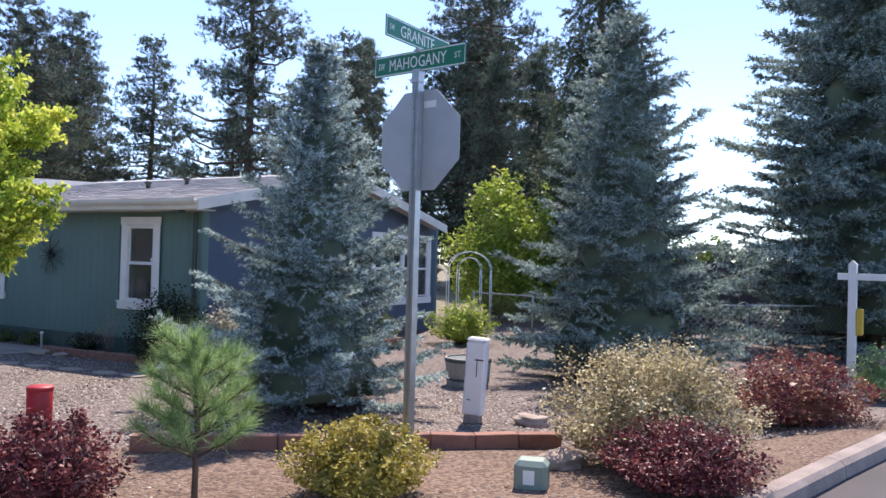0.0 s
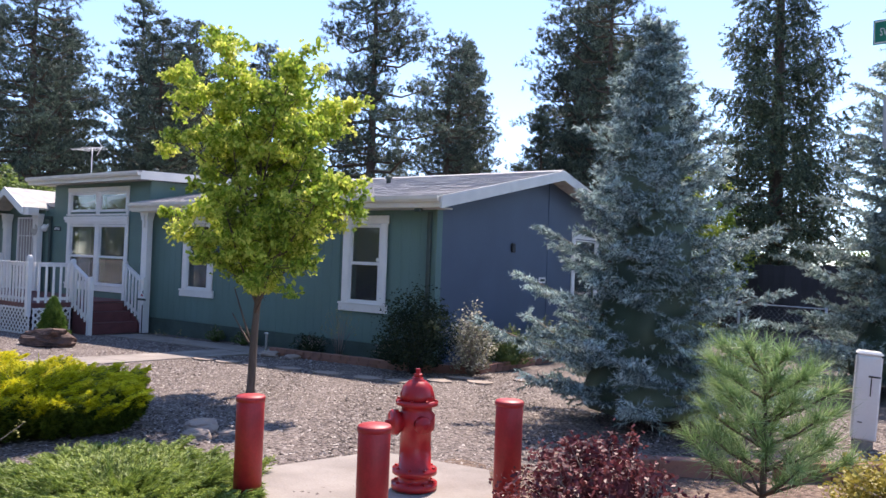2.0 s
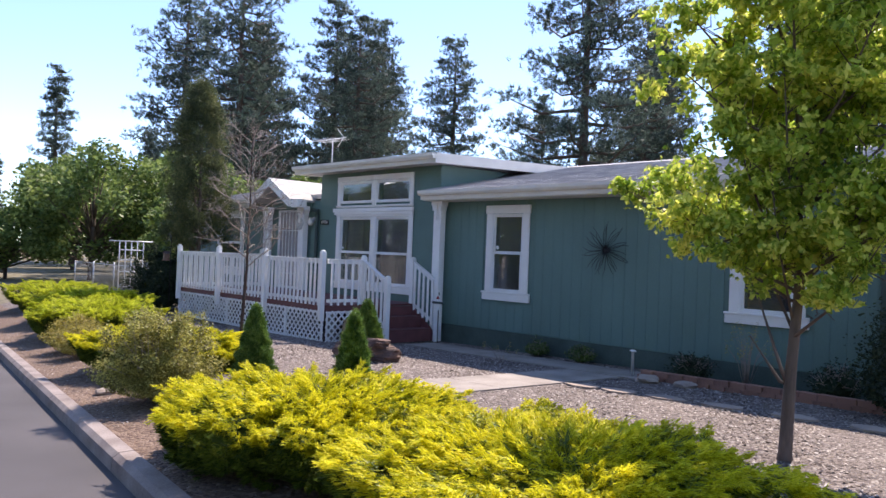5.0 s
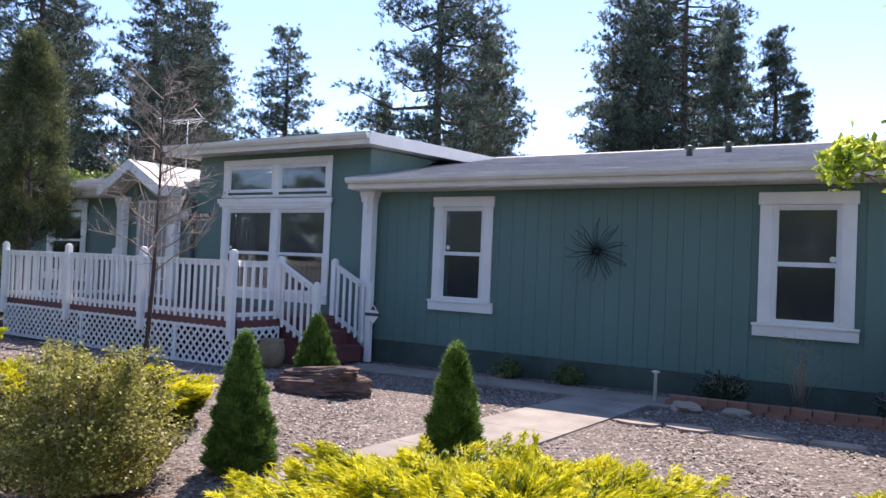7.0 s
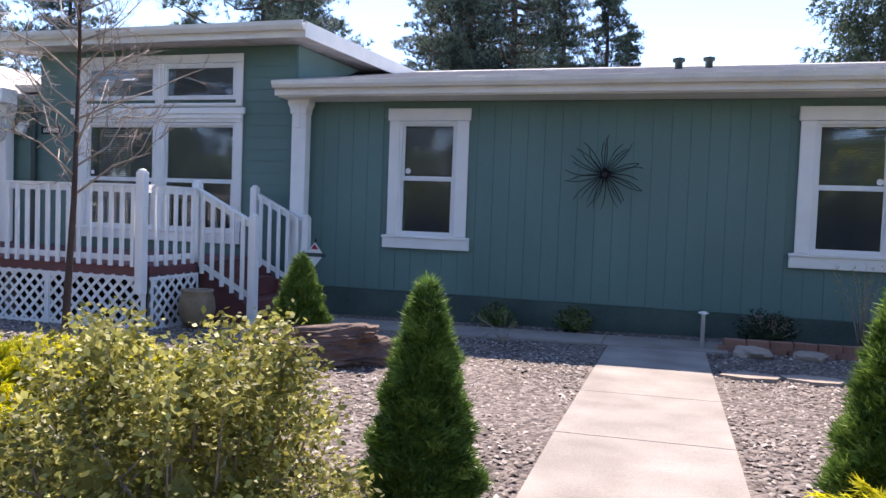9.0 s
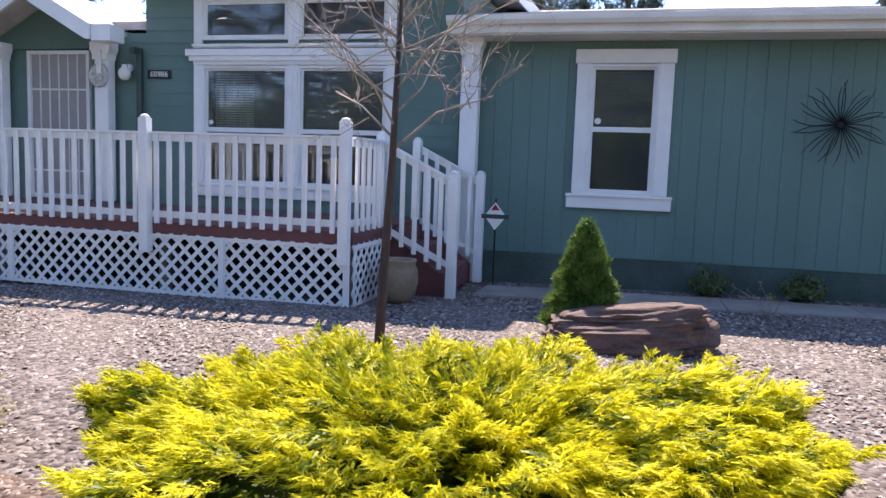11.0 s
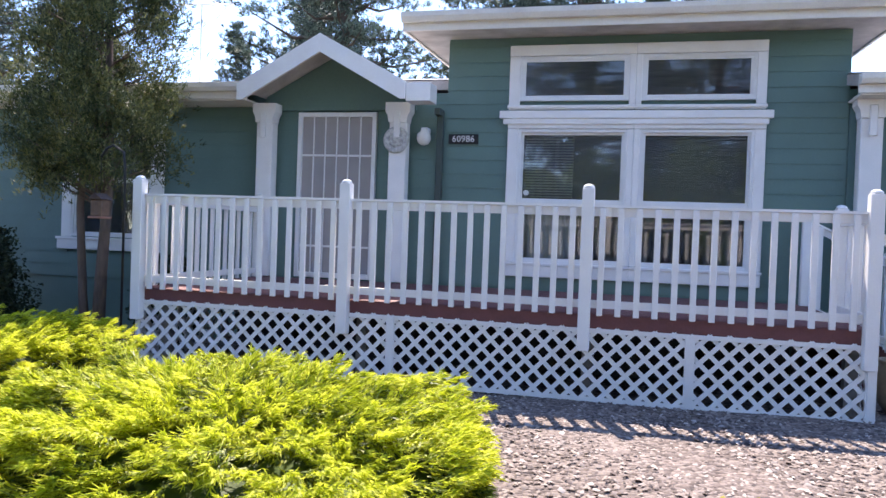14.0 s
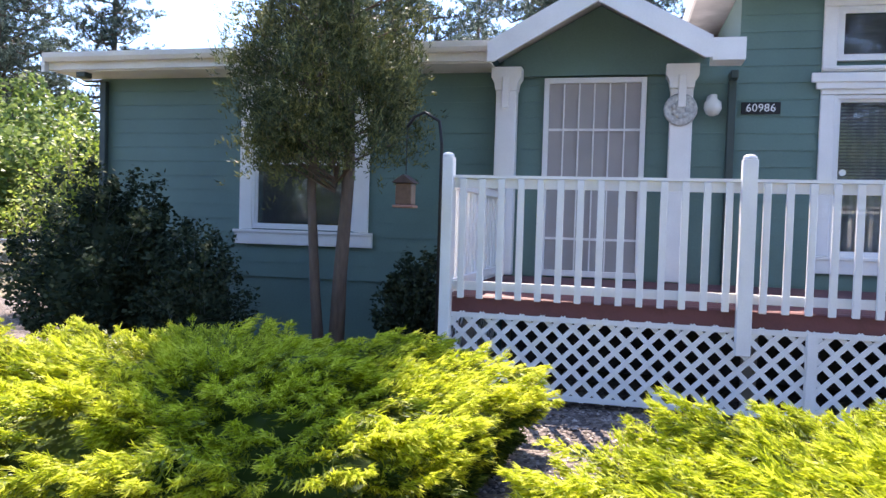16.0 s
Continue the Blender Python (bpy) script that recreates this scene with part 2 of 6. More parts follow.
LIME = leaf_mat("lime_leaves", (0.10, 0.17, 0.02), (0.26, 0.36, 0.05), (0.50, 0.55, 0.12), 0.45, clump=1.2)
BEIGE = leaf_mat("straw_leaves", (0.06, 0.06, 0.02), (0.24, 0.23, 0.05), (0.60, 0.56, 0.17), 0.35, clump=4)
STRAW = leaf_mat("pale_straw_leaves", (0.08, 0.06, 0.04), (0.36, 0.30, 0.16), (0.78, 0.70, 0.45), 0.35, clump=4)
GOLDB = leaf_mat("gold_barberry_leaves", (0.13, 0.11, 0.02), (0.36, 0.30, 0.06), (0.58, 0.50, 0.14), 0.35, clump=4)
PURPLE = leaf_mat("purple_barberry_leaves", (0.045, 0.012, 0.02), (0.13, 0.03, 0.04), (0.30, 0.09, 0.09), 0.25, clump=5)
REDB = leaf_mat("red_barberry_leaves", (0.07, 0.015, 0.025), (0.22, 0.05, 0.06), (0.36, 0.20, 0.12), 0.3, clump=3)
PALEL = leaf_mat("cream_edged_leaves", (0.10, 0.12, 0.05), (0.36, 0.36, 0.25), (0.72, 0.70, 0.58), 0.3, clump=5)
# near-black leaves: the shade by the house wall is put into the colour
DARKL = leaf_mat("shade_toned_shrub_leaves", (0.012, 0.022, 0.014), (0.03, 0.05, 0.03), (0.07, 0.09, 0.05), 0.2, clump=3, rough=0.8, gloss=0.1)
HARDG = leaf_mat("low_green_leaves", (0.03, 0.06, 0.02), (0.08, 0.13, 0.04), (0.2, 0.28, 0.08), 0.3, clump=5)


# ---- builders ----
def part(name, data, material, parent=None, label="", kind=""):
    if isinstance(data, bmesh.types.BMesh):
        me = bpy.data.meshes.new(name)
        data.to_mesh(me)
        data.free()
    else:
        me = data
    if material:
        me.materials.clear()
        for m in material if isinstance(material, (list, tuple)) else [material]:
            me.materials.append(m)
    ob = new(name, me)
    ob.parent = parent
    return tagged(ob, label, "", "", kind)


def thing(name, label, category, at=(0, 0, 0), rz=0, group=""):
    e = new(name)
    e.matrix_basis = pose(*at, 0, 0, rz)
    e.empty_display_size = 0.1
    return tagged(e, label, category, group)


def box(bm, x0, x1, y0, y1, z0, z1, bevel=0.0):
    r = bmesh.ops.create_cube(bm, size=1, matrix=Matrix.LocRotScale(((x0 + x1) / 2, (y0 + y1) / 2, (z0 + z1) / 2), None, (x1 - x0, y1 - y0, z1 - z0)))
    if bevel:
        bmesh.ops.bevel(bm, geom=list({e for v in r["verts"] for e in v.link_edges}), offset=bevel, segments=1, affect="EDGES")
    return bm


def boxes(*rows, bevel=0.0):
    bm = bmesh.new()
    for r in rows:
        box(bm, *r, bevel=bevel)
    return bm


def prism(bm, pts, a, b, axis="y"):
    """Extrudes a closed outline of (u, v) between a and b along an axis; u, v are the other two axes in order."""
    def place(u, v, w):
        return {"x": (w, u, v), "y": (u, w, v), "z": (u, v, w)}[axis]
    lo, hi = [bm.verts.new(place(u, v, a)) for u, v in pts], [bm.verts.new(place(u, v, b)) for u, v in pts]
    bm.faces.new(lo), bm.faces.new(hi[::-1])
    for i in range(len(pts)):
        j = (i + 1) % len(pts)
        bm.faces.new((lo[j], lo[i], hi[i], hi[j]))
    bmesh.ops.recalc_face_normals(bm, faces=bm.faces)
    return bm


def lathe(bm, profile, sides=24, at=(0, 0, 0), axis="z", smooth=True):
    """A turned form from (radius, height) pairs."""
    rings = []
    for r, h in profile:
        ring = []
        for i in range(sides):
            a = 2 * math.pi * i / sides
            c, s = r * math.cos(a), r * math.sin(a)
            p = {"z": (c, s, h), "y": (c, h, s), "x": (h, c, s)}[axis]
            ring.append(bm.verts.new(Vector(p) + Vector(at)))
        rings.append(ring)
    made = []
    for a, b in zip(rings, rings[1:]):
        for i in range(sides):
            made.append(bm.faces.new((a[i], a[(i + 1) % sides], b[(i + 1) % sides], b[i])))
    made += [bm.faces.new(rings[0]), bm.faces.new(rings[-1])]
    bmesh.ops.recalc_face_normals(bm, faces=made)
    for f in made[:-2]:
        f.smooth = smooth
    return bm


class Tubes:
    """Gathers tapered tubes into one mesh."""
    def __init__(self):
        self.v, self.f = [], []

    def add(self, pts, radii, sides=6):
        pts = [np.array(p, float) for p in pts]
        n0 = len(self.v)
        for i, (p, r) in enumerate(zip(pts, radii)):
            d = pts[min(i + 1, len(pts) - 1)] - pts[max(i - 1, 0)]
            d = d / (np.linalg.norm(d) + 1e-9)
            u = np.cross(d, (0, 0, 1.0) if abs(d[2]) < 0.9 else (1.0, 0, 0))
            u /= np.linalg.norm(u)
            w = np.cross(d, u)
            for k in range(sides):
                a = 2 * math.pi * k / sides
                self.v.append(tuple(p + r * (math.cos(a) * u + math.sin(a) * w)))
        for i in range(len(pts) - 1):
            for k in range(sides):
                a, b = n0 + i * sides + k, n0 + i * sides + (k + 1) % sides
                self.f.append((a, b, b + sides, a + sides))
        self.f.append(tuple(range(n0 + sides - 1, n0 - 1, -1)))
        self.f.append(tuple(range(n0 + (len(pts) - 1) * sides, n0 + len(pts) * sides)))
        return self

    def mesh(self, name):
        me = bpy.data.meshes.new(name)
        me.from_pydata(self.v, [], self.f)
        me.shade_smooth()
        return me


def poly_mesh(name, V):
    """V: (count, corners, 3): separate faces."""
    V = np.asarray(V, dtype=np.float32)
    n, k = V.shape[:2]
    me = bpy.data.meshes.new(name)
    me.vertices.add(n * k)
    me.loops.add(n * k)
    me.polygons.add(n)
    me.vertices.foreach_set("co", V.reshape(-1))
    me.loops.foreach_set("vertex_index", np.arange(n * k, dtype=np.int32))
    me.polygons.foreach_set("loop_start", np.arange(0, n * k, k, dtype=np.int32))
    me.update(calc_edges=True)
    return me


def unit(a):
    return a / (np.linalg.norm(a, axis=-1, keepdims=True) + 1e-9)


def needles(rng, c, d, per, length, width, spread, jitter=0.0):
    """Needle triangles: per tuft, at centres c, about directions d."""
    n = len(c)
    dd = unit(d[:, None] + rng.normal(0, spread, (n, per, 3)))
    base = c[:, None] + rng.normal(0, jitter, (n, per, 3)) if jitter else np.repeat(c[:, None], per, 1)
    side = unit(np.cross(dd, rng.normal(0, 1, (n, per, 3)))) * width / 2
    ln = length * rng.uniform(0.6, 1.2, (n, per, 1))
    return np.stack([base - side, base + side, base + dd * ln], 2).reshape(-1, 3, 3)


def leaves(rng, c, size, up=0.5, slim=0.6):
    """Kite-shaped leaves at centres c."""
    n = len(c)
    a = unit(rng.normal(0, 1, (n, 3)) * (1, 1, 0.6))
    nn = unit(rng.normal(0, 1, (n, 3)) + (0, 0, up * 2))
    b = unit(np.cross(nn, a))
    s = size * rng.uniform(0.6, 1.3, (n, 1))
    return np.stack([c - a * s * 0.5, c + b * s * slim * 0.5, c + a * s * 0.5, c - b * s * slim * 0.5], 1)


def brush(rng, p0, p1, per, length, width, tilt=0.9):
    """Bottle-brush twigs from p0 to p1, each set round with needles that lean forward."""
    n = len(p0)
    t = rng.uniform(0, 1, (n, per, 1))
    ax = unit(p1 - p0)[:, None]
    base = p0[:, None] + (p1 - p0)[:, None] * t
    rad = unit(np.cross(np.repeat(ax, per, 1), rng.normal(0, 1, (n, per, 3))))
    d = unit(rad * tilt + ax * 0.7)
    side = unit(np.cross(d, rad + rng.normal(0, 0.5, rad.shape))) * width / 2
    ln = length * rng.uniform(0.7, 1.2, (n, per, 1))
    return np.stack([base - side, base + side, base + d * ln], 2).reshape(-1, 3, 3)


# ---- lie of the land ----
KERB_PTS = [(-90, 13.1), (-60, 9.0), (-30, 4.8), (-4.6, 1.24), (-3.0, 1.12), (-1.7, 1.4), (-0.5, 2.1), (0.4, 3.2), (1.0, 4.6), (1.5, 6.3), (2.3, 8.8), (5.0, 17.0), (11.0, 35.0), (31, 95)]


def kerb_y(x):
    return float(np.interp(x, [p[0] for p in KERB_PTS], [p[1] for p in KERB_PTS]))


def road_z(x, y):
    return 0.24 + 0.03 * max(-45, min(x, 2)) + 0.0 * y


def ease(t):
    t = max(0.0, min(1.0, t))
    return t * t * (3 - 2 * t)


def yard_z(x, y):
    g = 0.015 * (max(-40, min(x, 3)) + 16) + 0.028 * (7.6 - min(y, 9.5))
    d = y - kerb_y(x)
    if x > -1.0:
        d *= 0.45
    k = road_z(x, y) + 0.12
    return k + (g - k) * ease(d / 2.2)


def build_ground():
    xs = list(np.arange(-32, 3.01, 0.2)) + [3.5, 4, 5, 6, 8, 11, 16, 23, 31]
    xs = [-260, -180, -130, -90, -70, -60, -52, -46, -41, -38, -35, -33.5] + xs + [60, 120, 260]
    din = [0, 0.15, 0.3, 0.5] + list(np.arange(0.7, 8.6, 0.25)) + [9.5, 11, 13, 15, 18, 22, 30, 45, 70, 110, 180, 300]
    dout = [300, 180, 100, 60, 35, 20, 12, 8, 5, 3, 1.5, 0.6, 0]
    v, f, mi = [], [], []
    ny = len(dout) + len(din)
    for x in xs:
        ky = kerb_y(x)
        for d in dout:
            v.append((x, ky - d, road_z(x, ky - d)))
        for d in din:
            z = yard_z(x, ky + d)
            far = max(0.0, ky + d - 20) if x > -27 else 0
            z += 0.006 * math.sin(x * 3.1 + d * 2.3) * (d > 0.3) * (d < 9) - 0.0 * far
            v.append((x, ky + d, z))
    for i in range(len(xs) - 1):
        for j in range(ny - 1):
            a = i * ny + j
            f.append((a, a + ny, a + ny + 1, a + 1))
            x, d = (xs[i] + xs[i + 1]) / 2, (din[j - len(dout)] if j >= len(dout) else -1)
            y = kerb_y(x) + d
            if j < len(dout):
                mi.append(0)
            elif y > 21 or x < -31 or x > 5:
                mi.append(3)
            elif (x > -4 and (y - 5.05) < 0.79 * (x + 3.1)) or (x <= -4 and d < 0.9):
                mi.append(1)
            else:
                mi.append(2)
    me = bpy.data.meshes.new("ground")
    me.from_pydata(v, [], f)
    g = part("ground", me, [ASPHALT, SOIL, GRAVEL, DRYGRASS], kind="structure")
    me.polygons.foreach_set("material_index", mi)
    tagged(g, "asphalt road beside a gravelled yard with brown soil by the kerb", "ground")


def build_kerb():
    """Kerb stones, each a length of its own with a joint."""
    pts = []
    P = [Vector((*p, 0)) for p in KERB_PTS[1:-1]]
    step = 1.5
    carry = 0.0
    for a, b in zip(P, P[1:]):
        ln = (b - a).length
        s = carry
        while s < ln:
            pts.append(a + (b - a) * (s / ln))
            s += step
        carry = s - ln
    kerb = thing("kerb", "worn pale concrete kerb along the road", "kerb")
    kerb["kind"] = "structure"
    for a, b in zip(pts, pts[1:]):
        d = (b - a).normalized()
        n = Vector((-d.y, d.x, 0))
        a2, b2 = a + d * 0.006, b - d * 0.006
        prof = [(-0.17, -0.10), (-0.15, 0.10), (-0.11, 0.135), (0.0, 0.14), (0.03, 0.11), (0.03, -0.10)]
        bm = bmesh.new()
        ends = []
        for p in (a2, b2):
            z = road_z(p.x, p.y)
            ends.append([bm.verts.new((p.x + n.x * u, p.y + n.y * u, z + w)) for u, w in prof])
        bm.faces.new(ends[0]), bm.faces.new(ends[1][::-1])
        for i in range(6):
            j = (i + 1) % 6
            bm.faces.new((ends[0][j], ends[0][i], ends[1][i], ends[1][j]))
        bmesh.ops.recalc_face_normals(bm, faces=bm.faces)
        part("kerb_stone", bm, KERB, kerb)


build_ground()
build_kerb()


# ---- house ----
Y0 = 10.0
XR, XL, YB = -8.05, -27.05, 18.3
EAVE_Z, RIDGE_Y, RIDGE_Z, EAVE_Y = 2.85, 13.80, 3.74, 9.55


def wall_mesh(x0, x1, z0, z1, y, thick, holes):
    """A wall along x with its openings left out."""
    xs = sorted({x0, x1, *[h[0] for h in holes], *[h[1] for h in holes]})
    zs = sorted({z0, z1, *[h[2] for h in holes], *[h[3] for h in holes]})
    bm = bmesh.new()
    for a, b in zip(xs, xs[1:]):
        for c, d in zip(zs, zs[1:]):
            if not any(h[0] < (a + b) / 2 < h[1] and h[2] < (c + d) / 2 < h[3] for h in holes):
                box(bm, a, b, y, y + thick, c, d)
    bmesh.ops.remove_doubles(bm, verts=bm.verts, dist=0.0005)
    return bm


house = thing("house", "single-storey house with dark green siding, white trim and pale roof", "house")
H_W1 = (-25.10, -23.99, 1.05, 2.44)
H_W2 = (-14.62, -13.95, 1.03, 2.38)
H_W3 = (-9.94, -9.27, 1.03, 2.38)
H_UL, H_UR = (-19.37, -18.27, 2.73, 3.15), (-18.08, -17.01, 2.73, 3.15)
H_LL, H_LR = (-19.37, -18.27, 0.96, 2.36), (-18.08, -17.01, 0.96, 2.36)
H_DOOR = (-21.95, -21.10, 0.66, 2.50)
part("wall_front_right", wall_mesh(-16.1, XR, -0.3, 2.80, Y0 + 0.02, 0.14, [H_W2, H_W3]), GREEN_V, house)
part("wall_front_middle", wall_mesh(-20.22, -16.1, -0.3, 3.40, Y0 + 0.02, 0.14, [H_UL, H_UR, H_LL, H_LR]), GREEN, house)
part("wall_front_left", wall_mesh(XL, -20.22, -0.5, 2.80, Y0 + 0.02, 0.14, [H_W1, H_DOOR]), GREEN, house)
GY0, GY1, GZ0, GZ1 = 15.40, 17.85, 0.97, 2.40


def gable_wall(x0, x1, holes=()):
    bm = bmesh.new()
    ys = sorted({Y0 + 0.16, YB, RIDGE_Y, *[h[0] for h in holes], *[h[1] for h in holes]})

    def top(y):
        return 2.80 + (RIDGE_Z - 0.06 - 2.80) * (1 - abs(y - RIDGE_Y) / (RIDGE_Y - Y0)) if abs(y - RIDGE_Y) < RIDGE_Y - Y0 else 2.80
    for a, b in zip(ys, ys[1:]):
        cuts = [(h[2], h[3]) for h in holes if h[0] < (a + b) / 2 < h[1]]
        if cuts:
            box(bm, x0, x1, a, b, -0.5, cuts[0][0])
            prism(bm, [(a, cuts[0][1]), (b, cuts[0][1]), (b, top(b)), (a, top(a))], x0, x1, "x")
        else:
            prism(bm, [(a, -0.5), (b, -0.5), (b, top(b)), (a, top(a))], x0, x1, "x")
    bmesh.ops.remove_doubles(bm, verts=bm.verts, dist=0.0005)
    return bm


part("wall_gable", gable_wall(XR - 0.14, XR - 0.0, [(GY0, GY1, GZ0, GZ1)]), GREEN_SKYLIT, house, "gable end wall, its green paint shifted blue for the skylight")
part("wall_gable", gable_wall(XL, XL + 0.14), GREEN, house)
part("wall_back", boxes((XL, XR, YB, YB + 0.14, -0.5, 2.8)), GREEN, house)
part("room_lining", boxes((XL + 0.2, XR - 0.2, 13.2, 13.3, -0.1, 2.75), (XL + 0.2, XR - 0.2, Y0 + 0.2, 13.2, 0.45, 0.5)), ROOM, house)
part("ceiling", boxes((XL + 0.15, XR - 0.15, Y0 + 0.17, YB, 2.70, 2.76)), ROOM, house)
# dormer cheeks
for x0 in (-20.22, -16.22):
    part("dormer_cheek", prism(bmesh.new(), [(Y0 + 0.16, 2.8), (Y0 + 0.16, 3.40), (12.0, 3.44)], x0, x0 + 0.12, "x"), GREEN, house)


def strips(name, x0, x1, z0, z1, holes, pitch, vertical, material, owner):
    """Siding boards in front of the wall, each a piece, cut round openings."""
    u0, u1, w0, w1 = (x0, x1, z0, z1) if vertical else (z0, z1, x0, x1)
    hs = [(h if vertical else (h[2], h[3], h[0], h[1])) for h in holes]
    k = 0
    u = u0
    while u < u1 - 0.01:
        e = min(u + pitch, u1)
        spans = [(w0, w1)]
        for h in hs:
            if h[0] < e - 0.001 and h[1] > u + 0.001:
                spans = [s for a, b in spans for s in ((a, min(b, h[2])), (max(a, h[3]), b)) if s[1] - s[0] > 0.02]
        for a, b in spans:
            if vertical:
                bm = boxes((u + 0.0012, e - 0.0012, Y0 + 0.006, Y0 + 0.018, a, b), bevel=0.002)
            else:
                bm = prism(bmesh.new(), [(Y0 - 0.003, u), (Y0 + 0.018, u), (Y0 + 0.018, e), (Y0 + 0.006, e), (Y0 - 0.002, u + 0.01)], a, b, "x")
            part(name, bm, material, owner)
            k += 1
        u = e


def trimmed(h, m=0.06):
    return (h[0] - m, h[1] + m, h[2] - m, h[3] + m)


# ---- windows ----
def window(name, x0, x1, z0, z1, tx0, tx1, tz0, tz1, label, split=None, owner=None, blinds=0.5, lintel=0.14, sill=0.16, sill_out=0.05, cap=0.02):
    """A window in its opening x0..x1, z0..z1 with wide trim out to tx, tz."""
    w = thing(name, label, "window")
    w["kind"] = "structure"
    ya, yb = Y0 - 0.035, Y0 - 0.006
    part("lintel", boxes((tx0 - cap, tx1 + cap, ya - 0.01, yb, z1 + 0.035, tz1), bevel=0.006), WHITE, w)
    part("jamb_trim", boxes((tx0, x0 - 0.03, ya, yb, tz0 + sill, z1 + 0.034), bevel=0.006), WHITE, w)
    part("jamb_trim", boxes((x1 + 0.03, tx1, ya, yb, tz0 + sill, z1 + 0.034), bevel=0.006), WHITE, w)
    part("window_sill", boxes((tx0 - sill_out, tx1 + sill_out, ya - 0.012, yb, tz0, tz0 + sill - 0.002), (tx0 - sill_out - .01, tx1 + sill_out + .01, ya - 0.03, ya - 0.013, tz0 + sill - 0.035, tz0 + sill - 0.002), bevel=0.005), WHITE, w)
    f = 0.028
    zm = split
    part("window_frame", boxes((x0 - 0.03, x0, ya + 0.008, Y0 + 0.05, z0 - 0.03, z1 + 0.03), (x1, x1 + 0.03, ya + 0.008, Y0 + 0.05, z0 - 0.03, z1 + 0.03), (x0, x1, ya + 0.008, Y0 + 0.05, z0 - 0.03, z0), (x0, x1, ya + 0.008, Y0 + 0.05, z1, z1 + 0.03)), VINYL, w)
    rows = [(z0, z1, 0.0)] if zm is None else [(z0, zm, 0.0), (zm, z1, 0.022)]
    for a, b, back in rows:
        y = Y0 - 0.012 + back
        part("sash", boxes((x0, x0 + f, y, y + 0.02, a, b), (x1 - f, x1, y, y + 0.02, a, b), (x0 + f, x1 - f, y, y + 0.02, a, a + f), (x0 + f, x1 - f, y, y + 0.02, b - f, b)), VINYL, w)
        p = part("pane", boxes((x0 + f, x1 - f, y + 0.008, y + 0.013, a + f, b - f)), GLASS, w)
        p.visible_shadow = False
    if blinds:
        bm = bmesh.new()
        z = z1 - 0.01
        while z > z1 - (z1 - z0) * blinds:
            box(bm, x0 + 0.01, x1 - 0.01, Y0 + 0.06, Y0 + 0.08, z - 0.018, z - 0.006)
            z -= 0.03
        part("blind", bm, BLIND, w, "grey horizontal slat blind")
    return w


window("window_1", *H_W1, -25.28, -23.80, 0.85, 2.63, "white-trimmed double-hung window with blinds in the green wall", split=1.74, blinds=0.6)
window("window_2", *H_W2, -14.79, -13.77, 0.845, 2.565, "narrow white-trimmed double-hung window with half-drawn blinds", split=1.71, blinds=0.45)
window("window_3", *H_W3, -10.12, -9.09, 0.845, 2.565, "white-trimmed double-hung window with half-drawn blinds near the house corner", split=1.71, blinds=0.5)
window("window_4", *H_LL, -19.52, -18.175, 0.78, 2.535, "large lower front window with a pale curtain behind blinds", split=1.61, blinds=0.55, sill_out=0.0, cap=0.0)
window("window_5", *H_LR, -18.174, -16.87, 0.78, 2.535, "large lower front window with blinds over a dark room", split=1.61, blinds=0.55, sill_out=0.0, cap=0.0)
window("window_6", *H_UL, -19.52, -18.175, 2.60, 3.30, "wide transom window reflecting the sky", blinds=0, sill=0.05, sill_out=0.0, cap=0.0)
window("window_7", *H_UR, -18.174, -16.88, 2.60, 3.30, "wide transom window over a dark room", blinds=0, sill=0.05, sill_out=0.0, cap=0.0)
ledge = part("trim", boxes((-19.61, -16.81, Y0 - 0.085, Y0 - 0.05, 2.50, 2.585), (-19.57, -16.85, Y0 - 0.07, Y0 - 0.049, 2.44, 2.50), bevel=0.006), WHITE, None, "white moulded ledge between the front windows", "structure")
cur = thing("curtain", "pale gathered curtain hanging inside the front window", "curtain")
pts = [(-19.35 + i * 0.02, Y0 + 0.2 + 0.018 * math.sin(i * 1.4)) for i in range(28)]
part("cloth", prism(bmesh.new(), pts + [(x, y + 0.01) for x, y in reversed(pts)], 0.97, 2.32, "z"), CURTAIN, cur)

for x, z, rad in ((-14.545, 1.80, 0.035), (-19.30, 1.70, 0.03), (-9.33, 1.78, 0.035)):
    stick = thing("window_sticker", "small pale round sticker on the window glass", "sticker")
    part("disc", lathe(bmesh.new(), [(rad, -0.001), (rad, 0.001)], 16, (x, Y0 + 0.0145, z), "y"), SIGNWHITE, stick)

HL = [trimmed(H_W1, 0.10), trimmed(H_DOOR, 0.05)]
HM = [trimmed(h, 0.05) for h in (H_UL, H_UR, H_LL, H_LR)]
strips("siding_board", XL, -20.22, 0.50, 2.70, HL, 0.155, False, GREEN, house)
strips("siding_board", -20.22, -16.11, 0.50, 3.36, HM, 0.155, False, GREEN, house)
strips("siding_panel", -16.1, XR - 0.10, 0.305, 2.65, [trimmed(H_W2, 0.08), trimmed(H_W3, 0.08)], 0.203, True, GREEN_V, house)

# gable window
gw = thing("window_8", "wide white-trimmed four-pane window in the gable wall", "window")
gw["kind"] = "structure"
xo = XR + 0.004
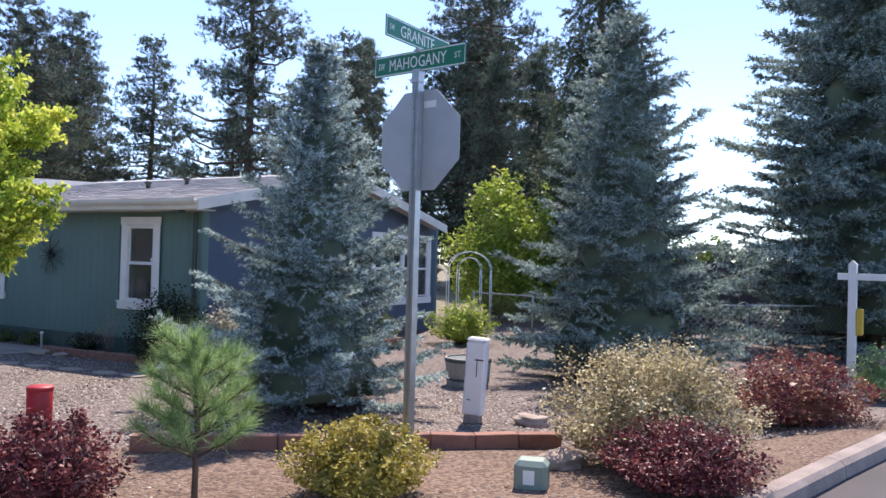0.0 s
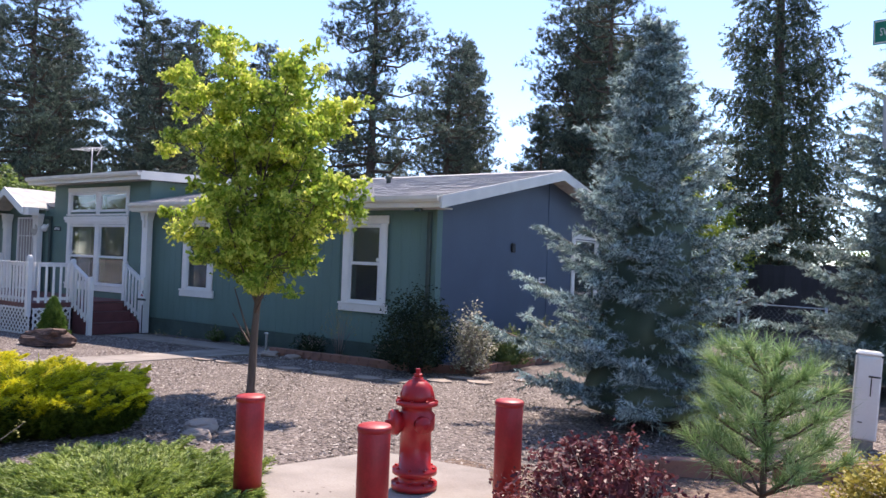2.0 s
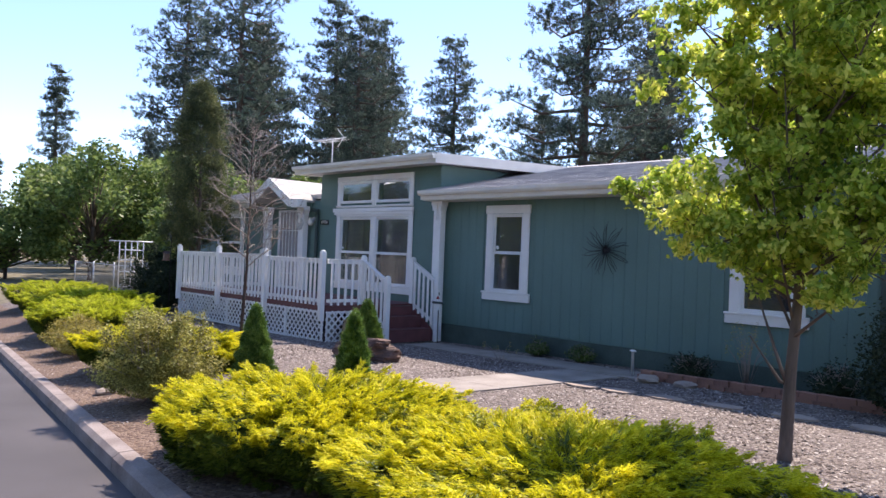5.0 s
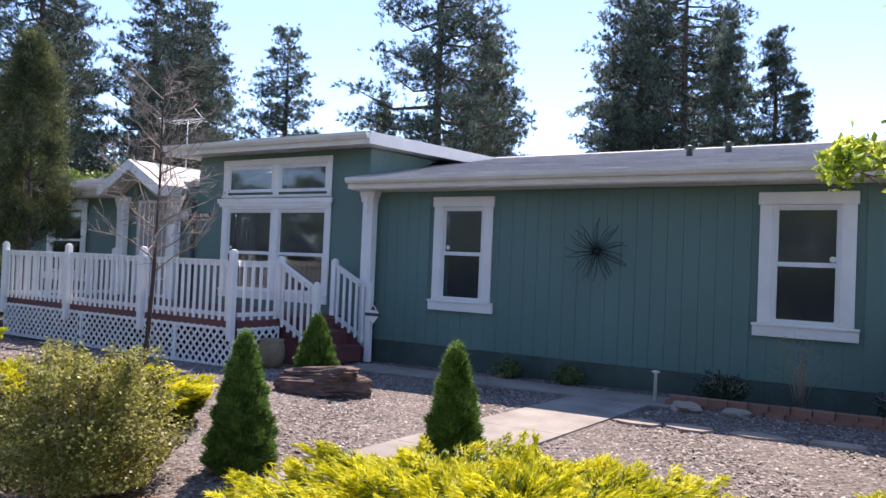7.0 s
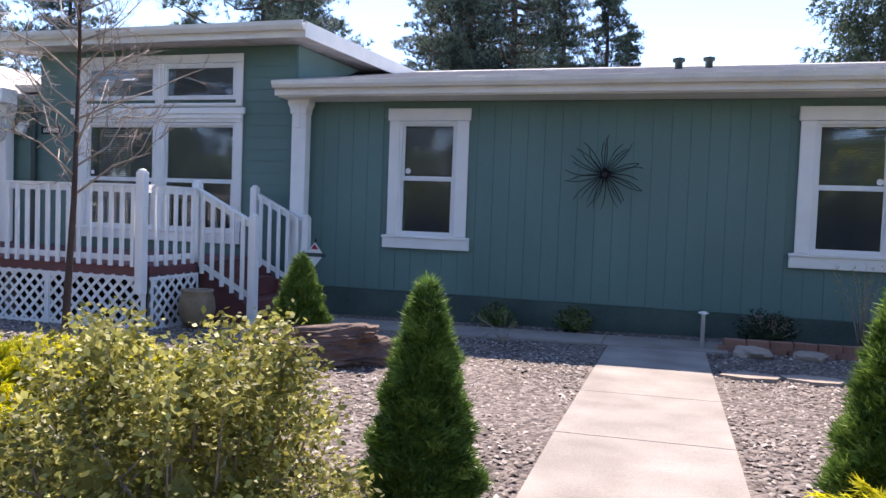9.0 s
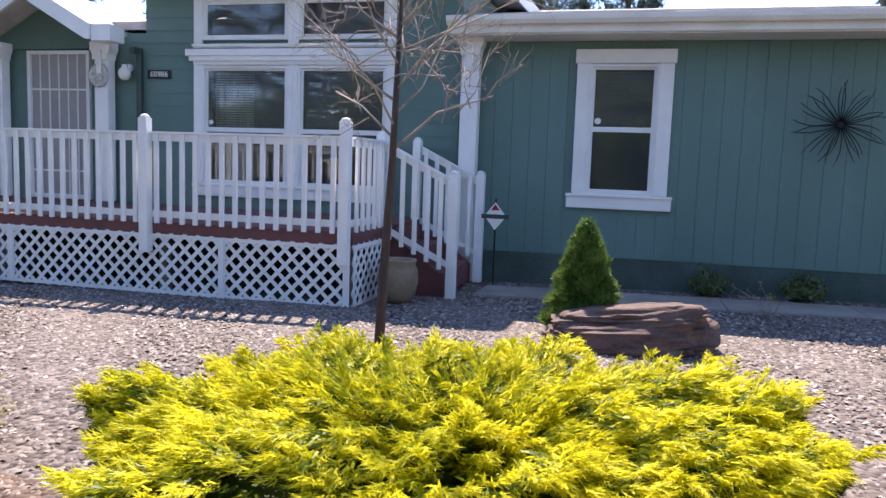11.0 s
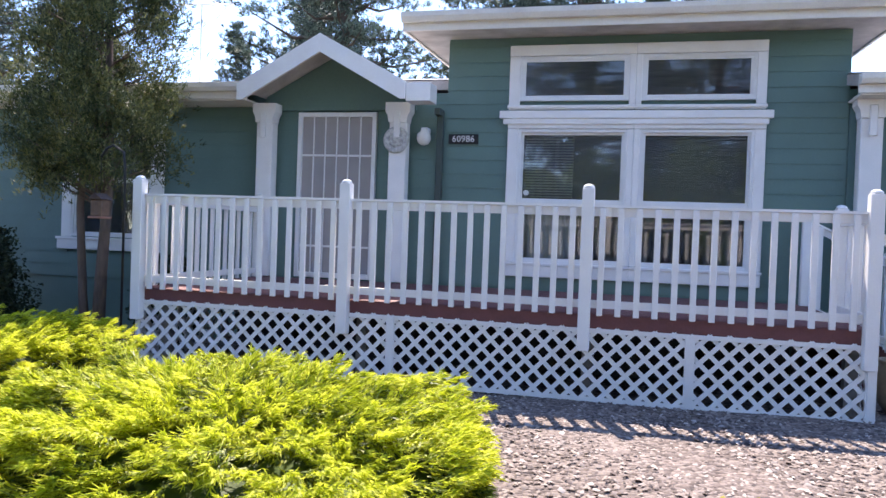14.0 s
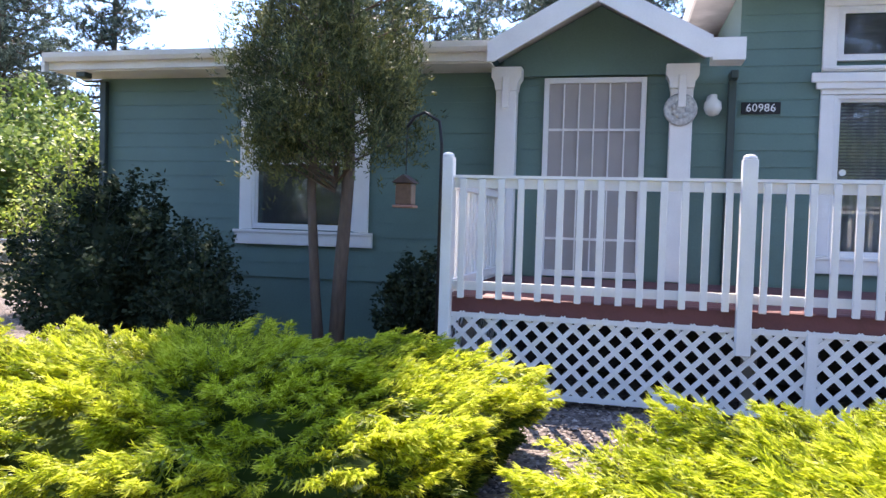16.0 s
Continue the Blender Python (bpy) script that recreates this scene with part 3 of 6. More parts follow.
part("window_trim", boxes((xo, xo + 0.03, GY0 - 0.17, GY1 + 0.17, GZ1 + 0.02, GZ1 + 0.15), (xo, xo + 0.03, GY0 - 0.17, GY0 - 0.02, GZ0 - 0.02, GZ1 + 0.018), (xo, xo + 0.03, GY1 + 0.02, GY1 + 0.17, GZ0 - 0.02, GZ1 + 0.018), (xo, xo + 0.045, GY0 - 0.2, GY1 + 0.2, GZ0 - 0.19, GZ0 - 0.022), (xo - 0.04, xo + 0.03, (GY0 + GY1) / 2 - 0.06, (GY0 + GY1) / 2 + 0.06, GZ0 - 0.02, GZ1 + 0.018), bevel=0.005), WHITE, gw)
for a, b in ((GY0, (GY0 + GY1) / 2 - 0.06), ((GY0 + GY1) / 2 + 0.06, GY1)):
    for c, d in ((GZ0, 1.68), (1.68, GZ1)):
        part("sash", boxes((xo - 0.03, xo + 0.01, a - 0.02, a + 0.03, c, d), (xo - 0.03, xo + 0.01, b - 0.03, b + 0.02, c, d), (xo - 0.03, xo + 0.01, a + 0.03, b - 0.03, c, c + 0.03), (xo - 0.03, xo + 0.01, a + 0.03, b - 0.03, d - 0.03, d)), VINYL, gw)
        part("pane", boxes((xo - 0.012, xo - 0.007, a + 0.03, b - 0.03, c + 0.03, d - 0.03)), GLASS, gw).visible_shadow = False
part("blind", boxes(*[(xo - 0.09, xo - 0.08, GY0, GY1, GZ1 - 0.02 - i * 0.03, GZ1 - i * 0.03) for i in range(14)]), BLIND, gw)


# ---- roof ----
def roof_slope(name, x0, x1, ya, za, yb, zb):
    """Shingle courses from eave to ridge, each a thin stepped strip with cut tabs."""
    courses = int(math.hypot(yb - ya, zb - za) / 0.14)
    v, f = [], []
    rng = np.random.default_rng(5)
    for i in range(courses):
        t0, t1 = i / courses, (i + 1.25) / courses
        y0, z0, y1, z1 = ya + (yb - ya) * t0, za + (zb - za) * t0, ya + (yb - ya) * min(t1, 1), za + (zb - za) * min(t1, 1)
        x = x0 - rng.uniform(0, 0.3)
        while x < x1:
            w = 0.32
            a, b = max(x + 0.004, x0), min(x + w - 0.004, x1)
            if b - a > 0.02:
                h = 0.012 + rng.uniform(0, 0.006)
                n = len(v)
                v += [(a, y0, z0 - 0.002), (b, y0, z0 - 0.002), (b, y0, z0 + h), (a, y0, z0 + h), (b, y1, z1 + 0.002), (a, y1, z1 + 0.002)]
                f += [(n, n + 1, n + 2, n + 3), (n + 3, n + 2, n + 4, n + 5)]
            x += w
    me = bpy.data.meshes.new(name)
    me.from_pydata(v, [], f)
    part(name, me, SHINGLE, house, "pale grey asphalt shingles", "stuff")


SHINGLE = island_mat("pale_shingle", [(0.36, 0.34, 0.34), (0.50, 0.48, 0.47), (0.42, 0.39, 0.39), (0.58, 0.56, 0.54)], 0.9)
RX1, RX0 = XR + 0.44, XL - 0.30
t = 0.11
YE2 = 2 * RIDGE_Y - EAVE_Y
part("roof_back", prism(bmesh.new(), [(RIDGE_Y, RIDGE_Z - t), (YE2, EAVE_Z - t), (YE2, EAVE_Z - 0.004), (RIDGE_Y, RIDGE_Z - 0.004)], RX0, RX1, "x"), ROOF, house)
def slope_z(y):
    return EAVE_Z + (y - EAVE_Y) * (RIDGE_Z - EAVE_Z) / (RIDGE_Y - EAVE_Y)


for a, b, ys in ((RX0, -22.48, EAVE_Y), (-22.479, -20.23, Y0 + 0.08), (-16.14, RX1, EAVE_Y)):
    part("roof_front", prism(bmesh.new(), [(ys, slope_z(ys) - t), (RIDGE_Y - 0.001, RIDGE_Z - t), (RIDGE_Y - 0.001, RIDGE_Z - 0.004), (ys, slope_z(ys) - 0.004)], a, b, "x"), ROOF, house)
roof_slope("shingles", -16.14, RX1, EAVE_Y - 0.02, EAVE_Z, RIDGE_Y, RIDGE_Z)
roof_slope("shingles", RX0, -22.48, EAVE_Y - 0.02, EAVE_Z, RIDGE_Y, RIDGE_Z)
roof_slope("shingles", RX0, RX1, 2 * RIDGE_Y - EAVE_Y + 0.02, EAVE_Z, RIDGE_Y, RIDGE_Z)
part("ridge_cap", prism(bmesh.new(), [(RIDGE_Y - 0.14, RIDGE_Z - 0.012), (RIDGE_Y, RIDGE_Z + 0.03), (RIDGE_Y + 0.14, RIDGE_Z - 0.012), (RIDGE_Y, RIDGE_Z + 0.005)], RX0, RX1, "x"), ROOF, house)


def fascia(x0, x1, y, ztop, name="fascia", deep=0.18):
    part(name, boxes((x0, x1, y - 0.03, y, ztop - deep, ztop)), CREAM, house)
    part("gutter", prism(bmesh.new(), [(y - 0.034, ztop - 0.02), (y - 0.034, ztop - 0.10), (y - 0.09, ztop - 0.10), (y - 0.115, ztop - 0.06), (y - 0.12, ztop - 0.01), (y - 0.105, ztop - 0.01), (y - 0.1, ztop - 0.05)], x0, x1, "x"), CREAM, house)


fascia(-16.15, RX1 - 0.06, EAVE_Y, EAVE_Z + 0.0)
fascia(RX0, -22.46, EAVE_Y, EAVE_Z + 0.0)
part("soffit", boxes((-16.12, XR + 0.3, EAVE_Y + 0.005, Y0, 2.655, 2.675)), CREAM, house)
part("soffit", boxes((RX0 + .05, -22.48, EAVE_Y + 0.005, Y0, 2.655, 2.675)), CREAM, house)
for s in (1, -1):
    ye = EAVE_Y - 0.1 if s == 1 else 2 * RIDGE_Y - EAVE_Y + 0.02
    zz = EAVE_Z - 0.02
    for xa in (RX1 - 0.002, RX0 - 0.03):
        part("rake_board", prism(bmesh.new(), [(ye, zz - 0.19), (ye, zz + 0.01), (RIDGE_Y, RIDGE_Z + 0.01), (RIDGE_Y, RIDGE_Z - 0.19)] if s == 1 else [(ye, zz - 0.19), (RIDGE_Y + 0.002, RIDGE_Z - 0.19), (RIDGE_Y + 0.002, RIDGE_Z + 0.01), (ye, zz + 0.01)], xa, xa + 0.035, "x"), CREAM, house)
# raised middle roof
DX0, DX1, DY = -20.62, -15.74, 9.50
part("dormer_roof", prism(bmesh.new(), [(DY + 0.03, 3.385), (DY + 0.03, 3.545), (13.6, 3.71), (13.6, 3.55)], DX0 + 0.03, DX1 - 0.03, "x"), ROOF, house)
part("fascia", boxes((DX0, DX1, DY, DY + 0.028, 3.37, 3.53)), CREAM, house)
part("gutter", prism(bmesh.new(), [(DY - 0.004, 3.54), (DY - 0.004, 3.45), (DY - 0.06, 3.45), (DY - 0.09, 3.5), (DY - 0.095, 3.55), (DY - 0.07, 3.55), (DY - 0.07, 3.5)], DX0, DX1, "x"), CREAM, house)
for xa in (DX0 - 0.0, DX1 - 0.028):
    part("rake_board", prism(bmesh.new(), [(DY + 0.029, 3.37), (DY + 0.029, 3.56), (13.55, 3.725), (13.55, 3.52)], xa, xa + 0.028, "x"), CREAM, house)
roof_slope("shingles", DX0, DX1, DY, 3.55, 13.6, 3.715)
# porch gable
PX0, PX1, PXM, PY = -22.47, -20.52, -21.495, 9.32
def pz(x, base=2.80, top=3.33):
    return base + (top - base) * (1 - abs(x - PXM) / (PXM - PX0))
part("porch_gable_board", prism(bmesh.new(), [(PX0, 2.62), (PX0, pz(PX0)), (PXM, pz(PXM)), (PXM, 3.33 - 0.20), (PX0 + 0.06, 2.62)], PY, PY + 0.035, "y"), WHITE, house)
part("porch_gable_board", prism(bmesh.new(), [(PX1, 2.62), (PX1, pz(PX1)), (PXM + 0.002, pz(PXM)), (PXM + 0.002, 3.33 - 0.20), (PX1 - 0.06, 2.62)], PY, PY + 0.035, "y"), WHITE, house)
part("porch_roof", prism(bmesh.new(), [(PX0, 2.80), (PXM, 3.33), (PX1, 2.80), (PX1, 2.75), (PXM, 3.27), (PX0, 2.75)], PY + 0.037, 12.2, "y"), ROOF, house)
part("porch_gable_wall", prism(bmesh.new(), [(PX0 + 0.05, 2.60), (PX0 + 0.05, 2.76), (PXM, 3.26), (PX1 - 0.05, 2.76), (PX1 - 0.05, 2.60)], Y0 - 0.055, Y0 - 0.01, "y"), GREEN, house)
part("fascia", boxes((PX1 + 0.002, -20.25, PY + 0.04, PY + 0.3, 2.60, 2.79)), WHITE, house)


def column(x, z0, z1, label):
    c = thing("porch_column", label, "column")
    part("shaft", boxes((x - 0.10, x + 0.10, Y0 - 0.21, Y0 - 0.065, z0, z1 - 0.22), bevel=0.008), WHITE, c)
    part("capital", prism(bmesh.new(), [(x - 0.105, z1 - 0.22), (x - 0.115, z1 - 0.15), (x - 0.145, z1 - 0.10), (x - 0.145, z1), (x + 0.145, z1), (x + 0.145, z1 - 0.10), (x + 0.115, z1 - 0.15), (x + 0.105, z1 - 0.22)], Y0 - 0.235, Y0 - 0.062, "y"), WHITE, c)
    part("bracket", boxes((x - 0.035, x + 0.035, Y0 - 0.26, Y0 - 0.237, z1 - 0.40, z1 - 0.10), bevel=0.006), WHITE, c)


column(-22.36, 0.65, 2.66, "white square porch column beside the security door")
column(-20.73, 0.65, 2.66, "white square porch column with a cast disc hung on it")
column(-15.95, -0.05, 2.70, "tall white square column at the corner of the eave by the steps")

# security door
door = thing("door_1", "closed white security door with grey mesh and a grid of bars", "door")
door["kind"] = "structure"
dx0, dx1, dz0, dz1 = -22.01, -21.04, 0.65, 2.58
part("door_frame", boxes((dx0, dx0 + 0.05, Y0 - 0.05, Y0 + 0.02, dz0, dz1), (dx1 - 0.05, dx1, Y0 - 0.05, Y0 + 0.02, dz0, dz1), (dx0 + 0.05, dx1 - 0.05, Y0 - 0.05, Y0 + 0.02, dz1 - 0.05, dz1), (dx0 + 0.05, dx1 - 0.05, Y0 - 0.05, Y0 + 0.02, dz0, dz0 + 0.06), bevel=0.004), VINYL, door)
part("screen", boxes((dx0 + 0.05, dx1 - 0.05, Y0 - 0.012, Y0 - 0.004, dz0 + 0.06, dz1 - 0.05)), MESHDOOR, door)
for i in range(1, 6):
    x = dx0 + 0.05 + (dx1 - dx0 - 0.1) * i / 6
    part("bar", boxes((x - 0.007, x + 0.007, Y0 - 0.032, Y0 - 0.018, dz0 + 0.06, dz1 - 0.05)), VINYL, door)
for z in (1.02, 2.08):
    part("rail", boxes((dx0 + 0.05, dx1 - 0.05, Y0 - 0.036, Y0 - 0.033, z - 0.012, z + 0.012)), VINYL, door)
hd = bmesh.new()
lathe(hd, [(0.03, -0.012), (0.03, 0), (0.012, 0.002), (0.012, 0.03), (0.02, 0.04), (0.012, 0.055)][::-1], 12, (-21.11, Y0 - 0.05, 1.52), "y")
part("door_handle", hd, GALV, door, "round metal door handle")

# wall details
disc = thing("wall_disc", "round pale cast-stone plaque with floral relief on the porch column", "wall decoration")
bm = bmesh.new()
lathe(bm, [(0.13, 0.0), (0.15, -0.015), (0.135, -0.03), (0.10, -0.024), (0.09, -0.02), (0.03, -0.03)], 28, (-20.74, Y0 - 0.215, 2.24), "y")
for i in range(7):
    a = i * 0.9
    lathe(bm, [(0.03, 0), (0.02, -0.012), (0.005, -0.016)], 8, (-20.74 + 0.06 * math.cos(a), Y0 - 0.238, 2.24 + 0.06 * math.sin(a)), "y")
part("plaque", bm, DISCMAT, disc)
lamp = thing("porch_lamp", "small white porch lamp with a frosted bowl on the green wall", "wall lamp")
part("lamp_base", lathe(bmesh.new(), [(0.05, 0), (0.05, -0.03), (0.02, -0.04), (0.02, -0.09)], 14, (-20.45, Y0 - 0.01, 2.36), "y"), VINYL, lamp)
part("shade", lathe(bmesh.new(), [(0.035, 0.10), (0.04, 0.06), (0.075, 0.03), (0.08, -0.03), (0.055, -0.08), (0.02, -0.095)], 18, (-20.45, Y0 - 0.12, 2.29)), BULBGLASS, lamp)


def text(name, body, size, m, material, parent, depth=0.002, label=""):
    cu = bpy.data.curves.new(name, "FONT")
    cu.body, cu.size, cu.extrude, cu.align_x, cu.align_y = body, size, depth, "CENTER", "CENTER"
    cu.resolution_u = 2
    ob = new(name, cu)
    me = bpy.data.meshes.new_from_object(ob)
    bpy.data.objects.remove(ob)
    o = part(name, me, material, parent, label)
    o.matrix_basis = m
    return o


num = thing("house_number", "black house number plate reading 60986 in white digits", "house number", (-20.02, Y0 - 0.012, 2.28))
part("plate", boxes((-0.17, 0.17, -0.008, 0.0, -0.055, 0.055), bevel=0.002), BLACKMETAL, num)
text("digits", "60986", 0.105, pose(0, -0.011, 0, 90), SIGNWHITE, num)
for px, py, pz0 in ((-20.28, Y0 - 0.055, 2.68),):
    ds = thing("downspout", "dark green metal downspout beside the porch column", "downspout")
    part("pipe", boxes((px - 0.035, px + 0.035, py - 0.03, py + 0.035, 0.65, 2.6), bevel=0.008), DARKMETAL, ds)
    part("elbow", boxes((px - 0.035, px + 0.035, py - 0.16, py - 0.032, 2.52, 2.6), bevel=0.008), DARKMETAL, ds)
ds2 = thing("downspout", "green metal downspout at the house corner under a rain box", "downspout")
part("pipe", boxes((XR - 0.16, XR - 0.08, Y0 - 0.07, Y0 - 0.01, 0.05, 2.62), bevel=0.008), DARKMETAL, ds2)
part("rain_box", boxes((XR - 0.18, XR - 0.06, EAVE_Y + 0.02, EAVE_Y + 0.12, 2.6, 2.72), bevel=0.01), DARKMETAL, ds2)
ds3 = thing("downspout", "green metal downspout at the end of the house wall", "downspout")
part("pipe", boxes((XL + 0.03, XL + 0.11, Y0 - 0.08, Y0 - 0.015, -0.1, 2.62), bevel=0.008), DARKMETAL, ds3)
part("rain_box", boxes((XL + 0.0, XL + 0.12, EAVE_Y + 0.02, EAVE_Y + 0.14, 2.6, 2.72), bevel=0.01), DARKMETAL, ds3)
burst = thing("starburst_wall_art", "dark wire starburst sculpture hung on the green wall", "wall decoration", (-12.14, Y0 - 0.05, 1.80))
rng = np.random.default_rng(3)
for i in range(34):
    a = i * 2 * math.pi / 34 + rng.normal(0, 0.03)
    r, curl = 0.34 + 0.12 * rng.random(), rng.choice((-0.28, 0.22)) * rng.uniform(0.4, 1.0)
    pts = [(math.cos(a + curl * s * s) * r * s, -0.03 - 0.03 * math.sin(s * 3), math.sin(a + curl * s * s) * r * s) for s in (0.08, 0.35, 0.65, 0.85, 1.0)]
    part("ray", Tubes().add(pts, [0.0055, 0.005, 0.0045, 0.004, 0.003], 4).mesh("ray"), BLACKMETAL, burst)
part("hub", lathe(bmesh.new(), [(0.04, 0.04), (0.045, -0.03), (0.02, -0.05)], 12, (0, 0, 0), "y"), BLACKMETAL, burst)
gv = thing("gable_vent", "small dark round vent on the gable wall", "vent")
part("vent_cover", boxes((XR + 0.001, XR + 0.05, 12.5, 12.62, 2.02, 2.2), bevel=0.015), BLACKMETAL, gv)
gs = thing("gable_sign", "small white rectangular number plate on the gable wall", "sign")
part("plate", boxes((XR + 0.001, XR + 0.02, 13.7, 13.98, 1.42, 1.54), bevel=0.003), SIGNWHITE, gs)
part("dark_bar", boxes((XR + 0.0205, XR + 0.023, 13.74, 13.94, 1.455, 1.505)), DARKMETAL, gs)
part("seam_cover", boxes((XR + 0.001, XR + 0.012, 14.05, 14.09, 0.0, 3.6)), GREEN_SKYLIT, house)
part("corner_trim", boxes((XR - 0.09, XR + 0.02, Y0 - 0.028, Y0 - 0.006, 0.0, 2.7)), GREEN, house)
part("foundation_skirt", boxes((-16.1, XR + 0.012, Y0 - 0.022, Y0 - 0.006, -0.3, 0.30)), SKIRT, house, "foundation skirting coloured dark for the shade at the wall foot")
for x, y in ((-11.4, 11.6), (-11.0, 12.3), (-17.4, 11.0)):
    z = EAVE_Z + (y - EAVE_Y) * (RIDGE_Z - EAVE_Z) / (RIDGE_Y - EAVE_Y) if x > -16 else 3.68
    rv = thing("roof_vent", "small dark metal vent cap on the shingle roof", "roof vent")
    part("vent_pipe", lathe(bmesh.new(), [(0.05, -0.05), (0.05, 0.10), (0.08, 0.11), (0.08, 0.15), (0.02, 0.17)], 12, (x, y, z)), DARKMETAL, rv)
ant = thing("tv_antenna", "thin metal television aerial on a mast above the roof", "aerial")
tb = Tubes()
ax, ay = -26.1, 14.35
tb.add([(ax, ay, 3.5), (ax, ay, 5.35)], [0.018, 0.015])
tb.add([(ax - 0.95, ay - 0.2, 5.3), (ax + 0.6, ay + 0.1, 5.35)], [0.014, 0.014])
tb.add([(ax + 0.60, ay, 5.35), (ax + 0.25, ay, 5.65)], [0.012, 0.01])
tb.add([(ax + 0.60, ay, 5.35), (ax + 0.30, ay, 5.05)], [0.012, 0.01])
for k in range(6):
    x = ax - 0.8 + k * 0.24
    tb.add([(x, ay - 0.35, 5.31), (x, ay + 0.35, 5.31)], [0.006, 0.006], 4)
part("aerial_rods", tb.mesh("aerial_rods"), VINYL, ant)


# ---- deck ----
DYF, DXL, DXR, DZ = 7.64, -22.40, -16.48, 0.64
deck = thing("deck", "raised red-stained porch deck skirted with white lattice and white railings", "deck")
x = DXL + 0.02
rows = int((Y0 - 0.03 - DYF) / 0.14)
for i in range(rows):
    y = DYF + 0.01 + i * 0.14
    part("deck_board", boxes((DXL, DXR, y + 0.003, y + 0.137, DZ - 0.035, DZ), bevel=0.004), REDDECK, deck)
part("rim_board", boxes((DXL, DXR, DYF - 0.03, DYF + 0.005, DZ - 0.115, DZ - 0.002), bevel=0.004), REDDECK, deck)
part("rim_board", boxes((DXR, DXR + 0.03, DYF, 8.45, DZ - 0.115, DZ - 0.002), bevel=0.004), REDDECK, deck)
part("rim_board", boxes((DXL - 0.03, DXL, DYF, Y0 - 0.03, DZ - 0.115, DZ - 0.002), bevel=0.004), REDDECK, deck)
for x in (-22.3, -20.4, -18.5, -16.6):
    for y in (7.8, 9.6):
        part("under_post", boxes((x, x + 0.09, y, y + 0.09, -0.1, DZ - 0.04)), BARREL, deck)


def lattice(name, length, height, m):
    """Crossed diagonal slats, trimmed to a rectangle, with a flat border. Lies in x-z, front towards -y."""
    bm = bmesh.new()
    pitch, w = 0.098, 0.034
    for side, ya in ((1, -0.008), (-1, 0.0)):
        u = -height
        while u < length + height:
            a, b = (u, 0.0), (u + height, height)
            if side < 0:
                a, b = (u + height, 0.0), (u, height)
            t0, t1 = 0.0, 1.0
            dx = b[0] - a[0]
            for lim, s in ((0.0, 1), (length, -1)):
                da, db = s * (a[0] - lim), s * (b[0] - lim)
                if da < 0 and db < 0:
                    t1 = -1
                elif da < 0:
                    t0 = max(t0, da / (da - db))
                elif db < 0:
                    t1 = min(t1, da / (da - db))
            if t1 - t0 > 0.03:
                p, q = (a[0] + dx * t0, height * t0), (a[0] + dx * t1, height * t1)
                n = Vector((-(q[1] - p[1]), q[0] - p[0])).normalized() * w / 2
                prism(bm, [(p[0] + n.x, p[1] + n.y), (p[0] - n.x, p[1] - n.y), (q[0] - n.x, q[1] - n.y), (q[0] + n.x, q[1] + n.y)], ya, ya + 0.0075, "y")
            u += pitch * 1.414
    bw = 0.035
    box(bm, 0, length, -0.016, -0.0085, height - bw, height), box(bm, 0, length, -0.016, -0.0085, 0, bw)
    box(bm, 0, bw, -0.016, -0.0085, bw, height - bw), box(bm, length - bw, length, -0.016, -0.0085, bw, height - bw)
    ob = part(name, bm, WHITE, deck, "white diagonal garden lattice")
    ob.matrix_basis = m
    return ob


for xa, xb in ((DXL, -20.03), (-20.03, -17.70), (-17.70, DXR)):
    lattice("lattice_panel", xb - xa - 0.004, 0.56, pose(xa + 0.002, DYF - 0.034, -0.03))
    part("lattice_strip", boxes((xb - 0.028, xb + 0.028, DYF - 0.062, DYF - 0.052, -0.02, 0.52)), WHITE, deck)
lattice("lattice_panel", 0.8, 0.56, pose(DXR + 0.034, DYF, -0.03, 0, 0, 90))
lattice("lattice_panel", Y0 - DYF - 0.05, 0.56, pose(DXL - 0.034, Y0 - 0.05, -0.03, 0, 0, -90))
# dark sheet added behind the lattice for the shade under the deck
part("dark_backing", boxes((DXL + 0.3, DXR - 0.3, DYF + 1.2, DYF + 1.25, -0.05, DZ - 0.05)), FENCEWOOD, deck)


def post(x, y, z0, z1, owner, w=0.09):
    bm = boxes((x - w / 2, x + w / 2, y - w / 2, y + w / 2, z0, z1 - 0.03), bevel=0.004)
    lathe(bm, [(w * 0.5, z1 - 0.03), (w * 0.46, z1 - 0.012), (w * 0.3, z1 - 0.001), (w * 0.1, z1 + 0.004)], 14, (x, y, 0))
    part("post", bm, WHITE, owner)


